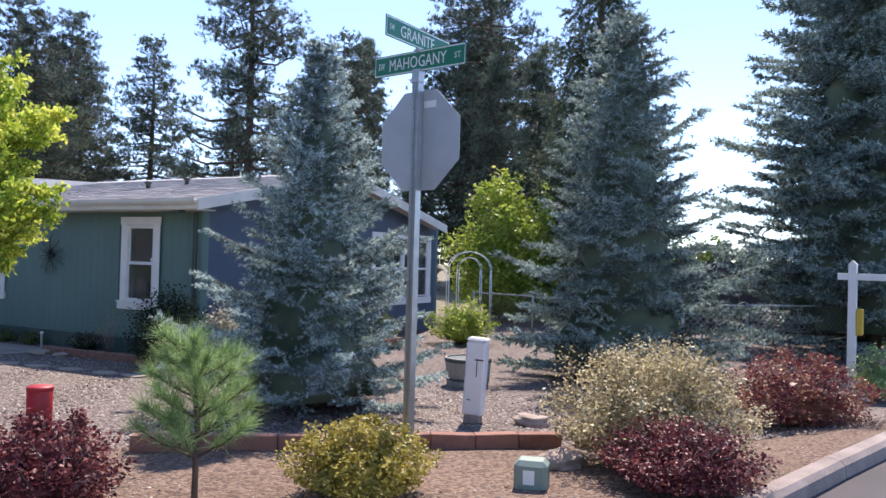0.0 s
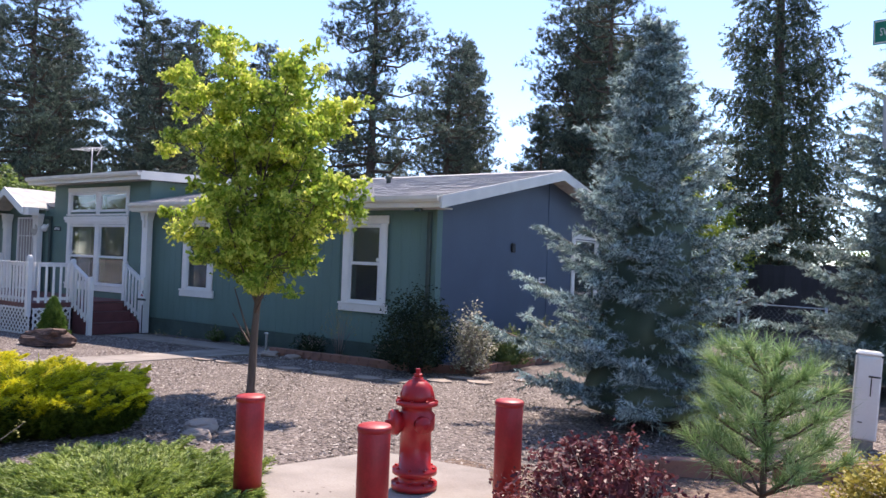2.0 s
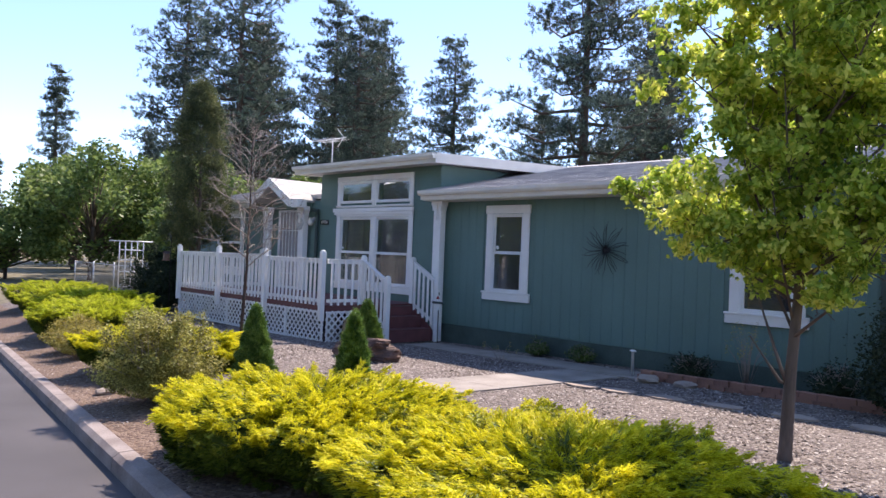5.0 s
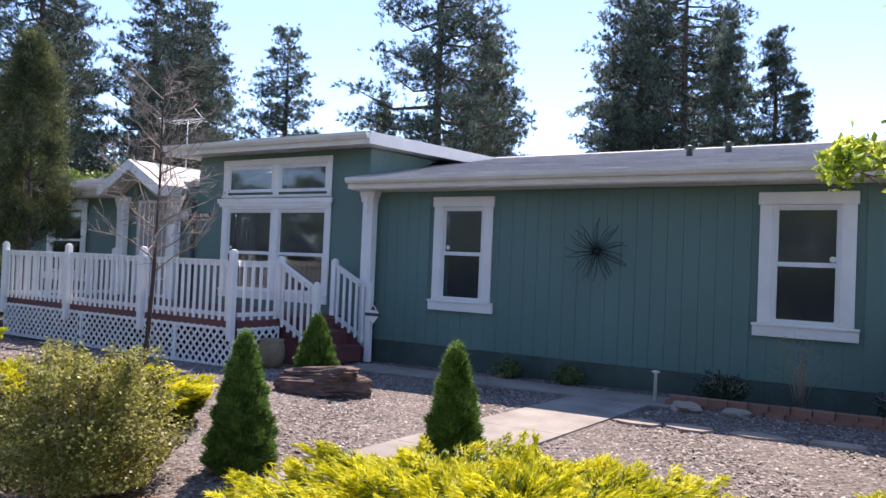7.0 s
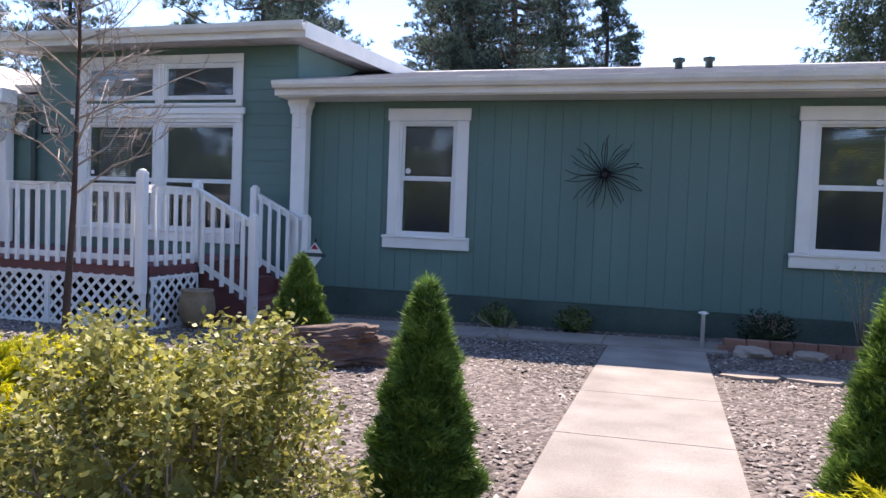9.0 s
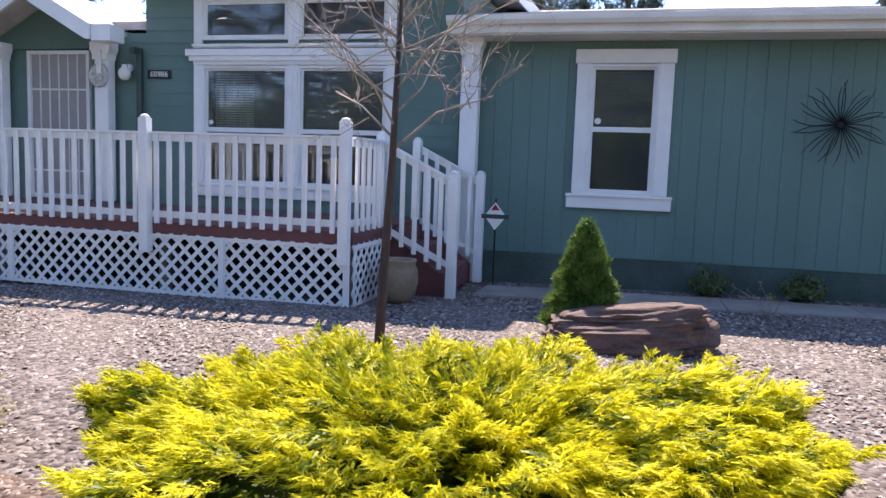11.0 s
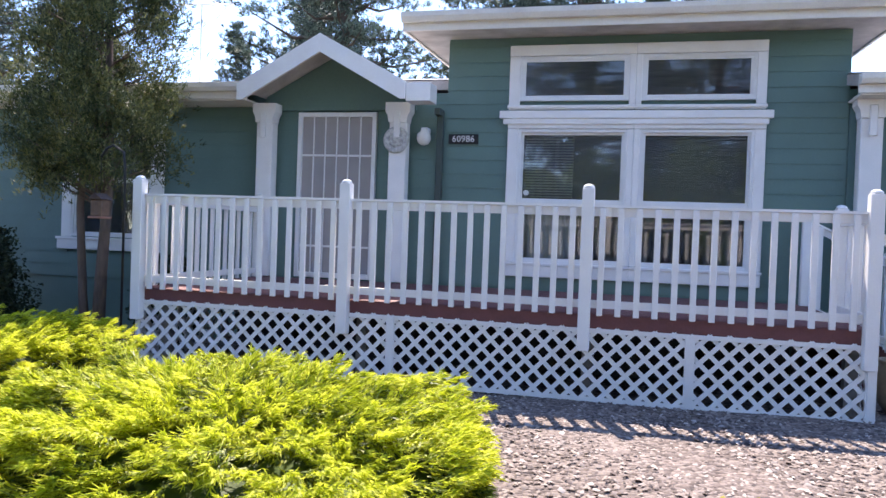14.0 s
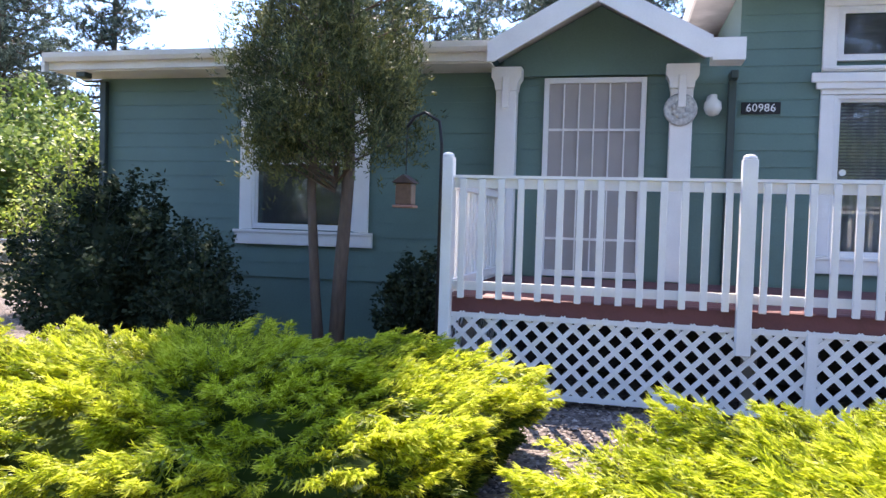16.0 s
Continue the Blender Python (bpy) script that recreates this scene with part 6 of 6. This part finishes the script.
def spruce(name, label, x, y, h, r, seed, mt, whorls, arms, per, nl, nw, twig=0.22, droop=0.12, hang=0.0, start=0.04, sides=2, power=0.95):
    """Whorled branches with rows of side twigs, each twig a brush of needles."""
    rng = np.random.default_rng(seed)
    g = grown(name, label, "conifer", x, y)
    tb = Tubes()
    tb.add([(0, 0, -0.1), (0.01, 0.02, h * 0.5), (0, 0, h * 0.96)], [h * 0.018, h * 0.011, h * 0.002], 8)
    part("trunk", tb.mesh("trunk"), BARK, g)
    limb = Tubes()
    P0, P1 = [], []
    for i in range(whorls):
        t = start + (1 - start) * (i / whorls) ** 0.92
        z = t * h
        rad = r * (1 - t) ** power * (0.9 + 0.1 * math.sin(i * 2.1 + seed))
        k = max(3, int(arms * (0.45 + 0.55 * (1 - t))))
        off = rng.uniform(0, 6.28)
        for j in range(k):
            a = off + 6.283 * j / k + rng.normal(0, 0.12)
            L = rad * rng.uniform(0.62, 1.18) + 0.05
            u = np.array((math.cos(a), math.sin(a), 0.0))
            s = np.array((-u[1], u[0], 0.0))
            rise = 0.55 * (t ** 1.5) - droop

            dz, dr = rng.normal(0, h * 0.010), rng.normal(0, 0.10)

            def at(q):
                return u * L * q + np.array((0, 0, z + dz + L * ((rise + dr) * q + 0.22 * q * q)))
            limb.add([at(0), at(0.5), at(1)], [0.004 + 0.012 * L, 0.003 + 0.006 * L, 0.003], 4)
            n = max(3, int(L / (twig * 0.42)))
            for m in range(n):
                q = 0.22 + 0.78 * (m + 0.5) / n
                b = at(q)
                w = twig * (0.55 + 0.9 * (1 - q)) * rng.uniform(0.75, 1.2) * min(1, L / 0.5 + 0.35)
                for sgn in (-1, 1):
                    e = b + (s * sgn * 0.8 + u * 0.65) * w + np.array((0, 0, rng.normal(0.02, 0.05) * w / 0.2 - hang * w * rng.uniform(0.7, 1.4)))
                    P0.append(b), P1.append(e)
                if sides > 1:
                    P0.append(b), P1.append(b + u * w * 0.6 + np.array((rng.normal(0, 0.04), rng.normal(0, 0.04), (0.10 if not hang else -hang) * w * 2)))
            P0.append(at(0.85)), P1.append(at(1.0) + u * twig * 0.5)
    P0.append(np.array((0, 0, h * 0.9))), P1.append(np.array((0, 0, h)))
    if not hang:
        # dark core added: stops the see-through and paints the shade between branches
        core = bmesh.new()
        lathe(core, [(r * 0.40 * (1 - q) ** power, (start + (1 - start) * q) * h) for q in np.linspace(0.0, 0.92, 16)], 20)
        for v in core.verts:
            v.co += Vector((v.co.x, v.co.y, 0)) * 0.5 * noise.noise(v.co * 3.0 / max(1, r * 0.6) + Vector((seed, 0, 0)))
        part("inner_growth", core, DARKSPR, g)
    part("limb_growth", limb.mesh("branches"), BARK, g, kind="stuff")
    P0, P1 = np.array(P0), np.array(P1)
    part("needles", poly_mesh("needles", brush(rng, P0, P1, per, nl, nw)), mt, g, kind="stuff")
    return g


spruce("blue_spruce", "silvery blue spruce with dense upturned branches down to the gravel", -3.47, 7.41, 4.25, 1.68, 81, BLUESPR, 22, 12, 52, 0.052, 0.013, twig=0.25, droop=0.02, power=1.06)
spruce("blue_spruce", "tall grey-blue spruce with layered branches over dark shade", -1.22, 12.2, 5.7, 2.15, 82, BLUESPR2, 22, 14, 42, 0.066, 0.018, twig=0.34, droop=0.15, power=0.78)
spruce("blue_spruce", "large grey-green spruce by the white sign post", 2.2, 18.2, 13.5, 3.3, 83, BLUESPR2, 52, 17, 26, 0.10, 0.034, twig=0.46, power=0.55, droop=0.25)
spruce("norway_spruce", "very tall dark spruce with hanging side twigs", -5.8, 25.3, 15.5, 3.4, 84, DARKSPR, 30, 12, 30, 0.13, 0.042, twig=0.62, droop=0.2, hang=0.9, start=0.12)


def young_pine(x, y, top, seed):
    rng = np.random.default_rng(seed)
    g = grown("young_pine", "small young pine with long light green needles", "conifer", x, y)
    h = top - yard_z(x, y)
    tb = Tubes().add([(0, 0, -0.05), (0.01, 0, h * 0.45), (0, 0, h * 0.88)], [0.022, 0.016, 0.006], 7)
    C, D = [], []
    for i in range(6):
        z = h * (0.26 + 0.105 * i)
        for j in range(6 if i < 5 else 3):
            a = i * 0.7 + j * 6.283 / 6 + rng.normal(0, 0.15)
            L = 0.37 * (1 - 0.065 * i) * rng.uniform(0.75, 1.1)
            e = np.array((math.cos(a) * L, math.sin(a) * L, z + L * 0.62))
            tb.add([(0, 0, z), e * (0.6, 0.6, 1) - (0, 0, L * 0.3), e], [0.009, 0.006, 0.004], 4)
            for q in (0.4, 0.6, 0.8, 0.92, 1.0):
                C.append(np.array((0, 0, z)) + (e - (0, 0, z)) * q)
                D.append(unit(e - (0, 0, z)) + (0, 0, 0.5))
    for q in np.linspace(0.55, 0.9, 7):
        C.append(np.array((0, 0, h * q))), D.append(np.array((0, 0, 1.0)))
    part("stem", tb.mesh("stem"), BARK, g)
    part("needles", poly_mesh("needles", needles(rng, np.array(C), np.array(D), 42, 0.15, 0.0045, 0.85, 0.01)), YPINE, g, kind="stuff")


young_pine(-1.61, 3.91, 1.52, 91)


def maple(x, y, top, seed):
    rng = np.random.default_rng(seed)
    g = grown("maple_tree", "young maple with a slim grey trunk and bright yellow-green leaves", "tree", x, y, z=yard_z(x, y) - 0.03)
    h = top - yard_z(x, y)
    tb = Tubes().add([(0, 0, -0.05), (0.0, 0, 0.08), (0.02, 0.0, 0.7), (0.05, 0.02, 1.3), (0.03, 0, 2.2), (0, 0, 3.1)], [0.075, 0.05, 0.042, 0.035, 0.022, 0.008], 10)
    tips = []
    def reach(z):
        return float(np.interp(z, (1.2, 1.6, 2.0, 2.6, 3.1, 3.7, 4.2, 4.5), (0.40, 1.05, 1.15, 1.10, 0.98, 1.10, 1.15, 1.0)))
    for i in range(30):
        z = 0.95 + (i / 30) * 2.1
        a = i * 2.4 + rng.normal(0, 0.2)
        zt = min(h * 0.98, z * 1.05 + rng.uniform(0.45, 1.35))
        R = reach(zt) * rng.uniform(0.55, 1.05) * (0.72 + 0.38 * abs(math.cos(a)))
        if i > 26:
            zt, R = h * rng.uniform(0.9, 1.0), rng.uniform(0.4, 1.0)
        if i in (6, 9, 12, 15):
            z, a, zt, R = 1.2 + 0.02 * i, 3.2 + rng.normal(0, 0.22) - (3.1 if i in (9, 15) else 0), rng.uniform(2.0, 2.55), rng.uniform(1.15, 1.38)
        s = np.array((0.03 * (1 - z / 3), 0, z))
        e = np.array((math.cos(a) * R, math.sin(a) * R, zt))
        m = s + (e - s) * (0.55, 0.55, 0.45)
        tb.add([s, m, e], [0.014, 0.009, 0.003], 6)
        for k in range(22):
            q = s + (e - s) * rng.uniform(0.3, 1.0)
            w = q + rng.normal(0, 0.15, 3) * (1, 1, 0.7) + (0, 0, 0.07)
            tb.add([q, w], [0.005, 0.002], 4)
            tips.append(w)
        tips += [e, e]
    for a, b in (((-0.05, -0.02, 0.62), (-0.26, -0.1, 0.95)), ((-0.03, -0.04, 0.7), (-0.18, -0.15, 1.25))):
        tb.add([(0.0, 0, 0.6), a, b], [0.018, 0.014, 0.006], 6)
    part("trunk", tb.mesh("trunk"), BARK, g)
    tips = np.array(tips)
    n = 23000
    c = tips[rng.integers(0, len(tips), n)] + rng.normal(0, 0.055, (n, 3)) * (1, 1, 0.7)
    c = c[c[:, 2] > 1.22]
    n = len(c)
    f = unit(rng.normal(0, 1, (n, 3)) * (1, 1, 0.5) + (0, 0, -0.35))
    nn = unit(rng.normal(0, 0.6, (n, 3)) + (0, 0, 1))
    s = unit(np.cross(nn, f))
    size = 0.056 * rng.uniform(0.6, 1.25, (n, 1))
    out = []
    for ang, k in ((0, 1.0), (0.85, 0.8), (-0.85, 0.8)):
        d = f * math.cos(ang) + s * math.sin(ang)
        w = s * math.cos(ang) - f * math.sin(ang)
        lift = nn * 0.02 * rng.normal(0, 1, (n, 1))
        out.append(np.stack([c, c + d * size * k * 0.5 + w * size * 0.24 + lift, c + d * size * k, c + d * size * k * 0.5 - w * size * 0.24 - lift], 1))
    part("leaves", poly_mesh("leaves", np.concatenate(out)), MAPLE, g, kind="stuff")


maple(-7.58, 5.70, 4.42, 92)


def bare_tree(x, y, top, seed):
    rng = np.random.default_rng(seed)
    g = grown("bare_tree", "thin young tree with bare leafless twigs", "tree", x, y)
    h = top - yard_z(x, y)
    tb = Tubes().add([(0, 0, -0.05), (0.02, 0, 0.5), (0.05, 0.02, 1.2), (0.08, 0.02, h * 0.62)], [0.032, 0.026, 0.020, 0.012], 9)
    tb.add([(0.08, 0.02, h * 0.62), (0.10, 0.0, h * 0.8), (0.08, 0.03, h)], [0.013, 0.009, 0.003], 6)
    part("trunk", tb.mesh("trunk"), DEADBARK, g)
    tw = Tubes()

    def grow(p, d, L, r, depth):
        m = p + d * L * 0.5 + rng.normal(0, 0.06, 3) * L
        e = p + d * L + rng.normal(0, 0.10, 3) * L
        tw.add([p, m, e], [r, r * 0.75, r * 0.45], 4)
        if depth:
            for k in range(4 if depth > 1 else 3):
                q = p + (e - p) * rng.uniform(0.3, 1.0)
                grow(q, unit(d + rng.normal(0, 0.62, 3) + (0, 0, 0.12)), L * rng.uniform(0.4, 0.65), r * 0.55, depth - 1)
    for i in range(30):
        z = 1.25 + (h - 1.5) * (i / 30)
        a = i * 2.4 + rng.normal(0, 0.3)
        lean = 0.08 * min(1, z / 2)
        grow(np.array((lean, 0.02, z)), unit(np.array((math.cos(a), math.sin(a), 0.75))), 0.64 * (1 - 0.45 * i / 30), 0.0085, 3)
    part("twig_growth", tw.mesh("twig_growth"), PALEBARK, g, kind="stuff")


bare_tree(-15.42, 5.42, 3.55, 93)


def arborvitae(x, y, top, r, start, seed):
    rng = np.random.default_rng(seed)
    g = grown("arborvitae_tree", "tall narrow dark arborvitae with two bare lower trunks", "tree", x, y)
    h = top - yard_z(x, y)
    tb = Tubes()
    tb.add([(-0.10, 0, -0.05), (-0.16, 0.0, 0.6), (-0.22, 0.0, 1.5), (-0.15, 0, 3)], [0.055, 0.045, 0.038, 0.02], 9)
    tb.add([(0.03, 0, -0.05), (0.06, 0.0, 0.8), (0.12, 0.0, 1.7), (0.05, 0, h * 0.85)], [0.075, 0.06, 0.05, 0.02], 9)
    P = []
    for i in range(150):
        t = rng.uniform(0, 1)
        z = start + (h - start) * t
        a = rng.uniform(0, 6.28)
        R = r * (math.sin(math.pi * min(1, 0.32 + 0.68 * t)) ** 0.6) * rng.uniform(0.65, 1.05)
        e = np.array((math.cos(a) * R, math.sin(a) * R, z + 0.35))
        tb.add([(0, 0, z), e], [0.012, 0.004], 4)
        P.append(e), P.append(e * (0.75, 0.75, 1) - (0, 0, 0.05))
    part("trunk", tb.mesh("trunk"), BARK, g)
    P = np.array(P)
    n = 21000
    c = P[rng.integers(0, len(P), n)] + rng.normal(0, 0.095, (n, 3)) * (1, 1, 1.3)
    d = unit(np.concatenate([c[:, :2] * 0.6, np.ones((n, 1)) * 0.8], 1))
    part("foliage", poly_mesh("foliage", needles(rng, c, d, 7, 0.055, 0.013, 0.75, 0.02)), ARBV, g, kind="stuff")


arborvitae(-23.6, 8.55, 5.35, 0.80, 1.50, 94)


# ---- far trees ----
def pine_tree(name, label, h, r, seed, clear=0.18, tufts=1900, shape=0.8, needle=0.30, width=0.032):
    """A tall pine: trunk, limbs and tufts of needles in uneven pads."""
    rng = np.random.default_rng(seed)
    g = thing(name, label, "tree", group="tall pines")
    tb = Tubes().add([(0, 0, -0.5), (0.1, 0, h * 0.3), (0.0, 0.1, h * 0.7), (0, 0, h * 0.97)], [h * 0.017, h * 0.013, h * 0.007, 0.03], 9)
    part("trunk", tb.mesh("trunk"), PINEBARK, g)
    lb = Tubes()
    pads = []
    k = int(h * 4.2)
    for i in range(k):
        t = clear + (0.985 - clear) * (i / k)
        z = h * t
        a = i * 2.4 + rng.normal(0, 0.4)
        u = (t - clear) / (1 - clear)
        R = r * (min(1, 0.55 + u * 2.2)) * (1 - u) ** shape * rng.uniform(0.6, 1.15) + 0.25
        e = np.array((math.cos(a) * R, math.sin(a) * R, z + R * (0.25 * u + 0.02) + rng.normal(0, 0.2)))
        m = e * (0.5, 0.5, 0) + (0, 0, z - R * 0.06)
        lb.add([(0, 0, z), m, e], [0.02 + 0.022 * R, 0.02 + 0.012 * R, 0.012], 5)
        for q in np.linspace(0.35, 1.0, max(3, int(R * 2.6))):
            side = rng.normal(0, 0.20 * R * (1.2 - q) + 0.1, 2)
            pads.append((e[0] * q + side[0], e[1] * q + side[1], z + (e[2] - z) * q + rng.normal(0, 0.12), 0.20 + 0.065 * R))
    part("limb_growth", lb.mesh("limb_growth"), PINEBARK, g, kind="stuff")
    pads = np.array(pads)
    idx = rng.integers(0, len(pads), tufts)
    c = pads[idx, :3] + rng.normal(0, 1, (tufts, 3)) * pads[idx, 3:4] * (1, 1, 0.42)
    d = unit(c * (0.15, 0.15, 0) + (0, 0, 0.6) + rng.normal(0, 0.3, (tufts, 3)))
    part("needles", poly_mesh("needles", needles(rng, c, d, 13, needle, width, 0.8, 0.04)), PINE, g, kind="stuff")
    return g


def set_out(proto, spots, first=True):
    for i, (x, y, s) in enumerate(spots):
        m = pose(x, y, yard_z(max(-60, min(40, x)), min(y, 60)) - 0.1, 0, 0, (i * 137) % 360)
        if i == 0:
            proto.matrix_basis = m @ Matrix.Diagonal((s, s, s, 1))
        else:
            ob = copy_thing(proto, m)
            ob.scale = (s, s, s)


pa = pine_tree("tall_pine", "tall dark ponderosa pine with a broad uneven crown", 23, 5.4, 101, clear=0.10, tufts=5600, shape=0.5, needle=0.34, width=0.045)
pb = pine_tree("tall_pine", "tall dark pine with open layered branches", 22, 5.0, 102, clear=0.08, tufts=5600, shape=0.62, needle=0.33, width=0.044)
pc = pine_tree("slim_pine", "slim pointed dark pine behind the house", 18, 2.9, 103, clear=0.03, tufts=4200, shape=0.9, needle=0.30, width=0.04)
set_out(pa, [(-32.2, 36.4, 1.0), (-61, 29.5, 1.12), (-25.4, 52, 1.02), (-21.8, 50, 1.05), (-79, 33, 1.25), (-29.6, 66, 1.2), (-90, 62, 1.3), (-44, 62, 1.1),
             (-8, -28, 1.0), (-21, -30, 1.1), (-34, -24, 0.95), (6, -26, 1.0)])
set_out(pb, [(-63, 40, 1.15), (-67, 48, 1.2), (-71, 37, 1.1), (-54, 36, 0.95), (-86, 46, 1.25), (-75, 55, 1.2), (-22, 60, 0.95), (-100, 50, 1.2), (-48, 70, 1.2), (-36, 76, 1.2), (-57.5, 50, 1.05),
             (-14, -24, 0.95), (-27, -22, 0.9), (-45, -27, 1.0)])
set_out(pc, [(-53.5, 80, 1.7), (-17.3, 42, 0.86), (-15.3, 43.5, 0.84), (-14.0, 42.5, 0.66), (-36, 44, 0.62), (-44, 47, 0.85), (-28.2, 43, 0.42), (-9.5, 44, 0.36), (-95, 36, 0.85), (-110, 30, 1.35), (-24, 44, 0.7), (-105, 22, 0.7),
             (-17, -33, 1.1), (-3, -31, 1.1)])


def broad_tree(name, label, h, r, seed, mt, n=14000, leaf=0.24, group=""):
    rng = np.random.default_rng(seed)
    g = thing(name, label, "tree", group=group)
    tb = Tubes().add([(0, 0, -0.3), (0.1, 0, h * 0.35), (0, 0, h * 0.75)], [h * 0.025, h * 0.018, 0.03], 8)
    cl = []
    for i in range(56):
        a, el = rng.uniform(0, 6.28), math.asin(rng.uniform(-0.95, 1))
        q = rng.uniform(0.45, 0.95)
        e = np.array((math.cos(a) * math.cos(el) * r * q, math.sin(a) * math.cos(el) * r * q, h * 0.52 + math.sin(el) * h * 0.43 * q))
        tb.add([(0, 0, max(0.3, e[2] * 0.45)), e], [0.05, 0.015], 5)
        cl.append((*e, rng.uniform(0.16, 0.3) * r))
    part("trunk", tb.mesh("trunk"), BARK, g)
    cl = np.array(cl)
    idx = rng.integers(0, len(cl), n)
    v = unit(rng.normal(0, 1, (n, 3))) * rng.uniform(0.6, 1.1, (n, 1)) * cl[idx, 3:4]
    c = cl[idx, :3] + v * (1, 1, 0.8)
    c = c[c[:, 2] > 0.2]
    part("crown", poly_mesh("crown", leaves(rng, c, leaf)), mt, g, kind="stuff")
    return g


ba = broad_tree("broadleaf_tree", "rounded mid-green broadleaf tree beyond the yard", 7.5, 4.0, 111, DECID, group="broadleaf trees")
bb2 = broad_tree("broadleaf_tree", "low spreading dark green broadleaf tree", 5.0, 3.6, 112, DECID, group="broadleaf trees")
set_out(ba, [(-46, 13.5, 1.0), (-50, 19, 1.1), (-43, 19, 0.95), (-60, 17, 1.1), (-41.5, 24, 0.9), (-70, 20, 1.2), (-38, -14, 1.0), (-45, -12, 1.1), (-52, -13, 1.0), (-60, -10, 1.1), (-68, -11, 1.2)])
set_out(bb2, [(-38, 16, 0.9), (-47, 9.8, 0.8), (-35, 19.5, 0.8), (-3, 31, 0.6), (4, 30, 0.7), (11, 31, 0.8), (-9, 33, 0.6), (-17, 27, 0.5), (-26, 27, 0.5), (-38, 27, 0.8),
              (-8, -13, 1.0), (-14, -14, 1.1), (-20, -13.5, 1.0), (-26, -15, 1.1), (-32, -14, 1.0), (-2, -15, 1.1), (4, -14, 1.0)])

# ---- loose gravel ----
rng = np.random.default_rng(200)


def pebbles(name, n, x0, x1, y0, y1, smin, smax, material, keep):
    p = np.stack([rng.uniform(x0, x1, n * 2), rng.uniform(y0, y1, n * 2)], 1)
    p = np.array([q for q in p if keep(q[0], q[1])][:n])
    n = len(p)
    z = np.array([yard_z(x, y) for x, y in p])
    s = rng.uniform(smin, smax, (n, 1))
    a = rng.uniform(0, 6.28, n)
    u = np.stack([np.cos(a), np.sin(a), rng.normal(0, 0.25, n)], 1) * s
    w = np.stack([-np.sin(a), np.cos(a), rng.normal(0, 0.25, n)], 1) * s * rng.uniform(0.5, 0.9, (n, 1))
    t = np.stack([rng.normal(0, 0.2, n), rng.normal(0, 0.2, n), np.ones(n)], 1) * s * rng.uniform(0.3, 0.6, (n, 1))
    c = np.concatenate([p, z[:, None]], 1) + t * 0.3
    V = np.stack([c + u, c + w, c - u, c - w, c + t + u * 0.2], 1).reshape(-1, 3)
    base = np.arange(n)[:, None] * 5
    F = np.concatenate([base + np.array(f) for f in ((0, 1, 4), (1, 2, 4), (2, 3, 4), (3, 0, 4))], 1).reshape(-1, 3)
    me = bpy.data.meshes.new(name)
    me.vertices.add(len(V))
    me.loops.add(len(F) * 3)
    me.polygons.add(len(F))
    me.vertices.foreach_set("co", V.astype(np.float32).reshape(-1))
    me.loops.foreach_set("vertex_index", F.astype(np.int32).reshape(-1))
    me.polygons.foreach_set("loop_start", np.arange(0, len(F) * 3, 3, dtype=np.int32))
    me.update(calc_edges=True)
    ob = part(name, me, material, kind="stuff")
    tagged(ob, "pink-grey crushed stone gravel scattered over the yard", "gravel")


def on_gravel(x, y):
    if -11.95 < x < -11.0 and y < 8.7 or (-15.6 < x < -11 and 8.75 < y < 9.57) or y > 9.9:
        return False
    if x < -16.4 and y > 7.7:
        return False
    return y > kerb_y(x) + 0.8 and not (x > -4 and (y - 4.85) < 0.79 * (x + 3.1))


pebbles("gravel_stones", 90000, -24, 2.5, 2.2, 9.9, 0.010, 0.024, STONES, on_gravel)
pebbles("soil_stones", 9000, -22, 2.0, 1.4, 8.5, 0.006, 0.018, STONES, lambda x, y: kerb_y(x) + 0.02 < y and not on_gravel(x, y) and y < kerb_y(x) + 3.0 and not (-11.95 < x < -11.0))
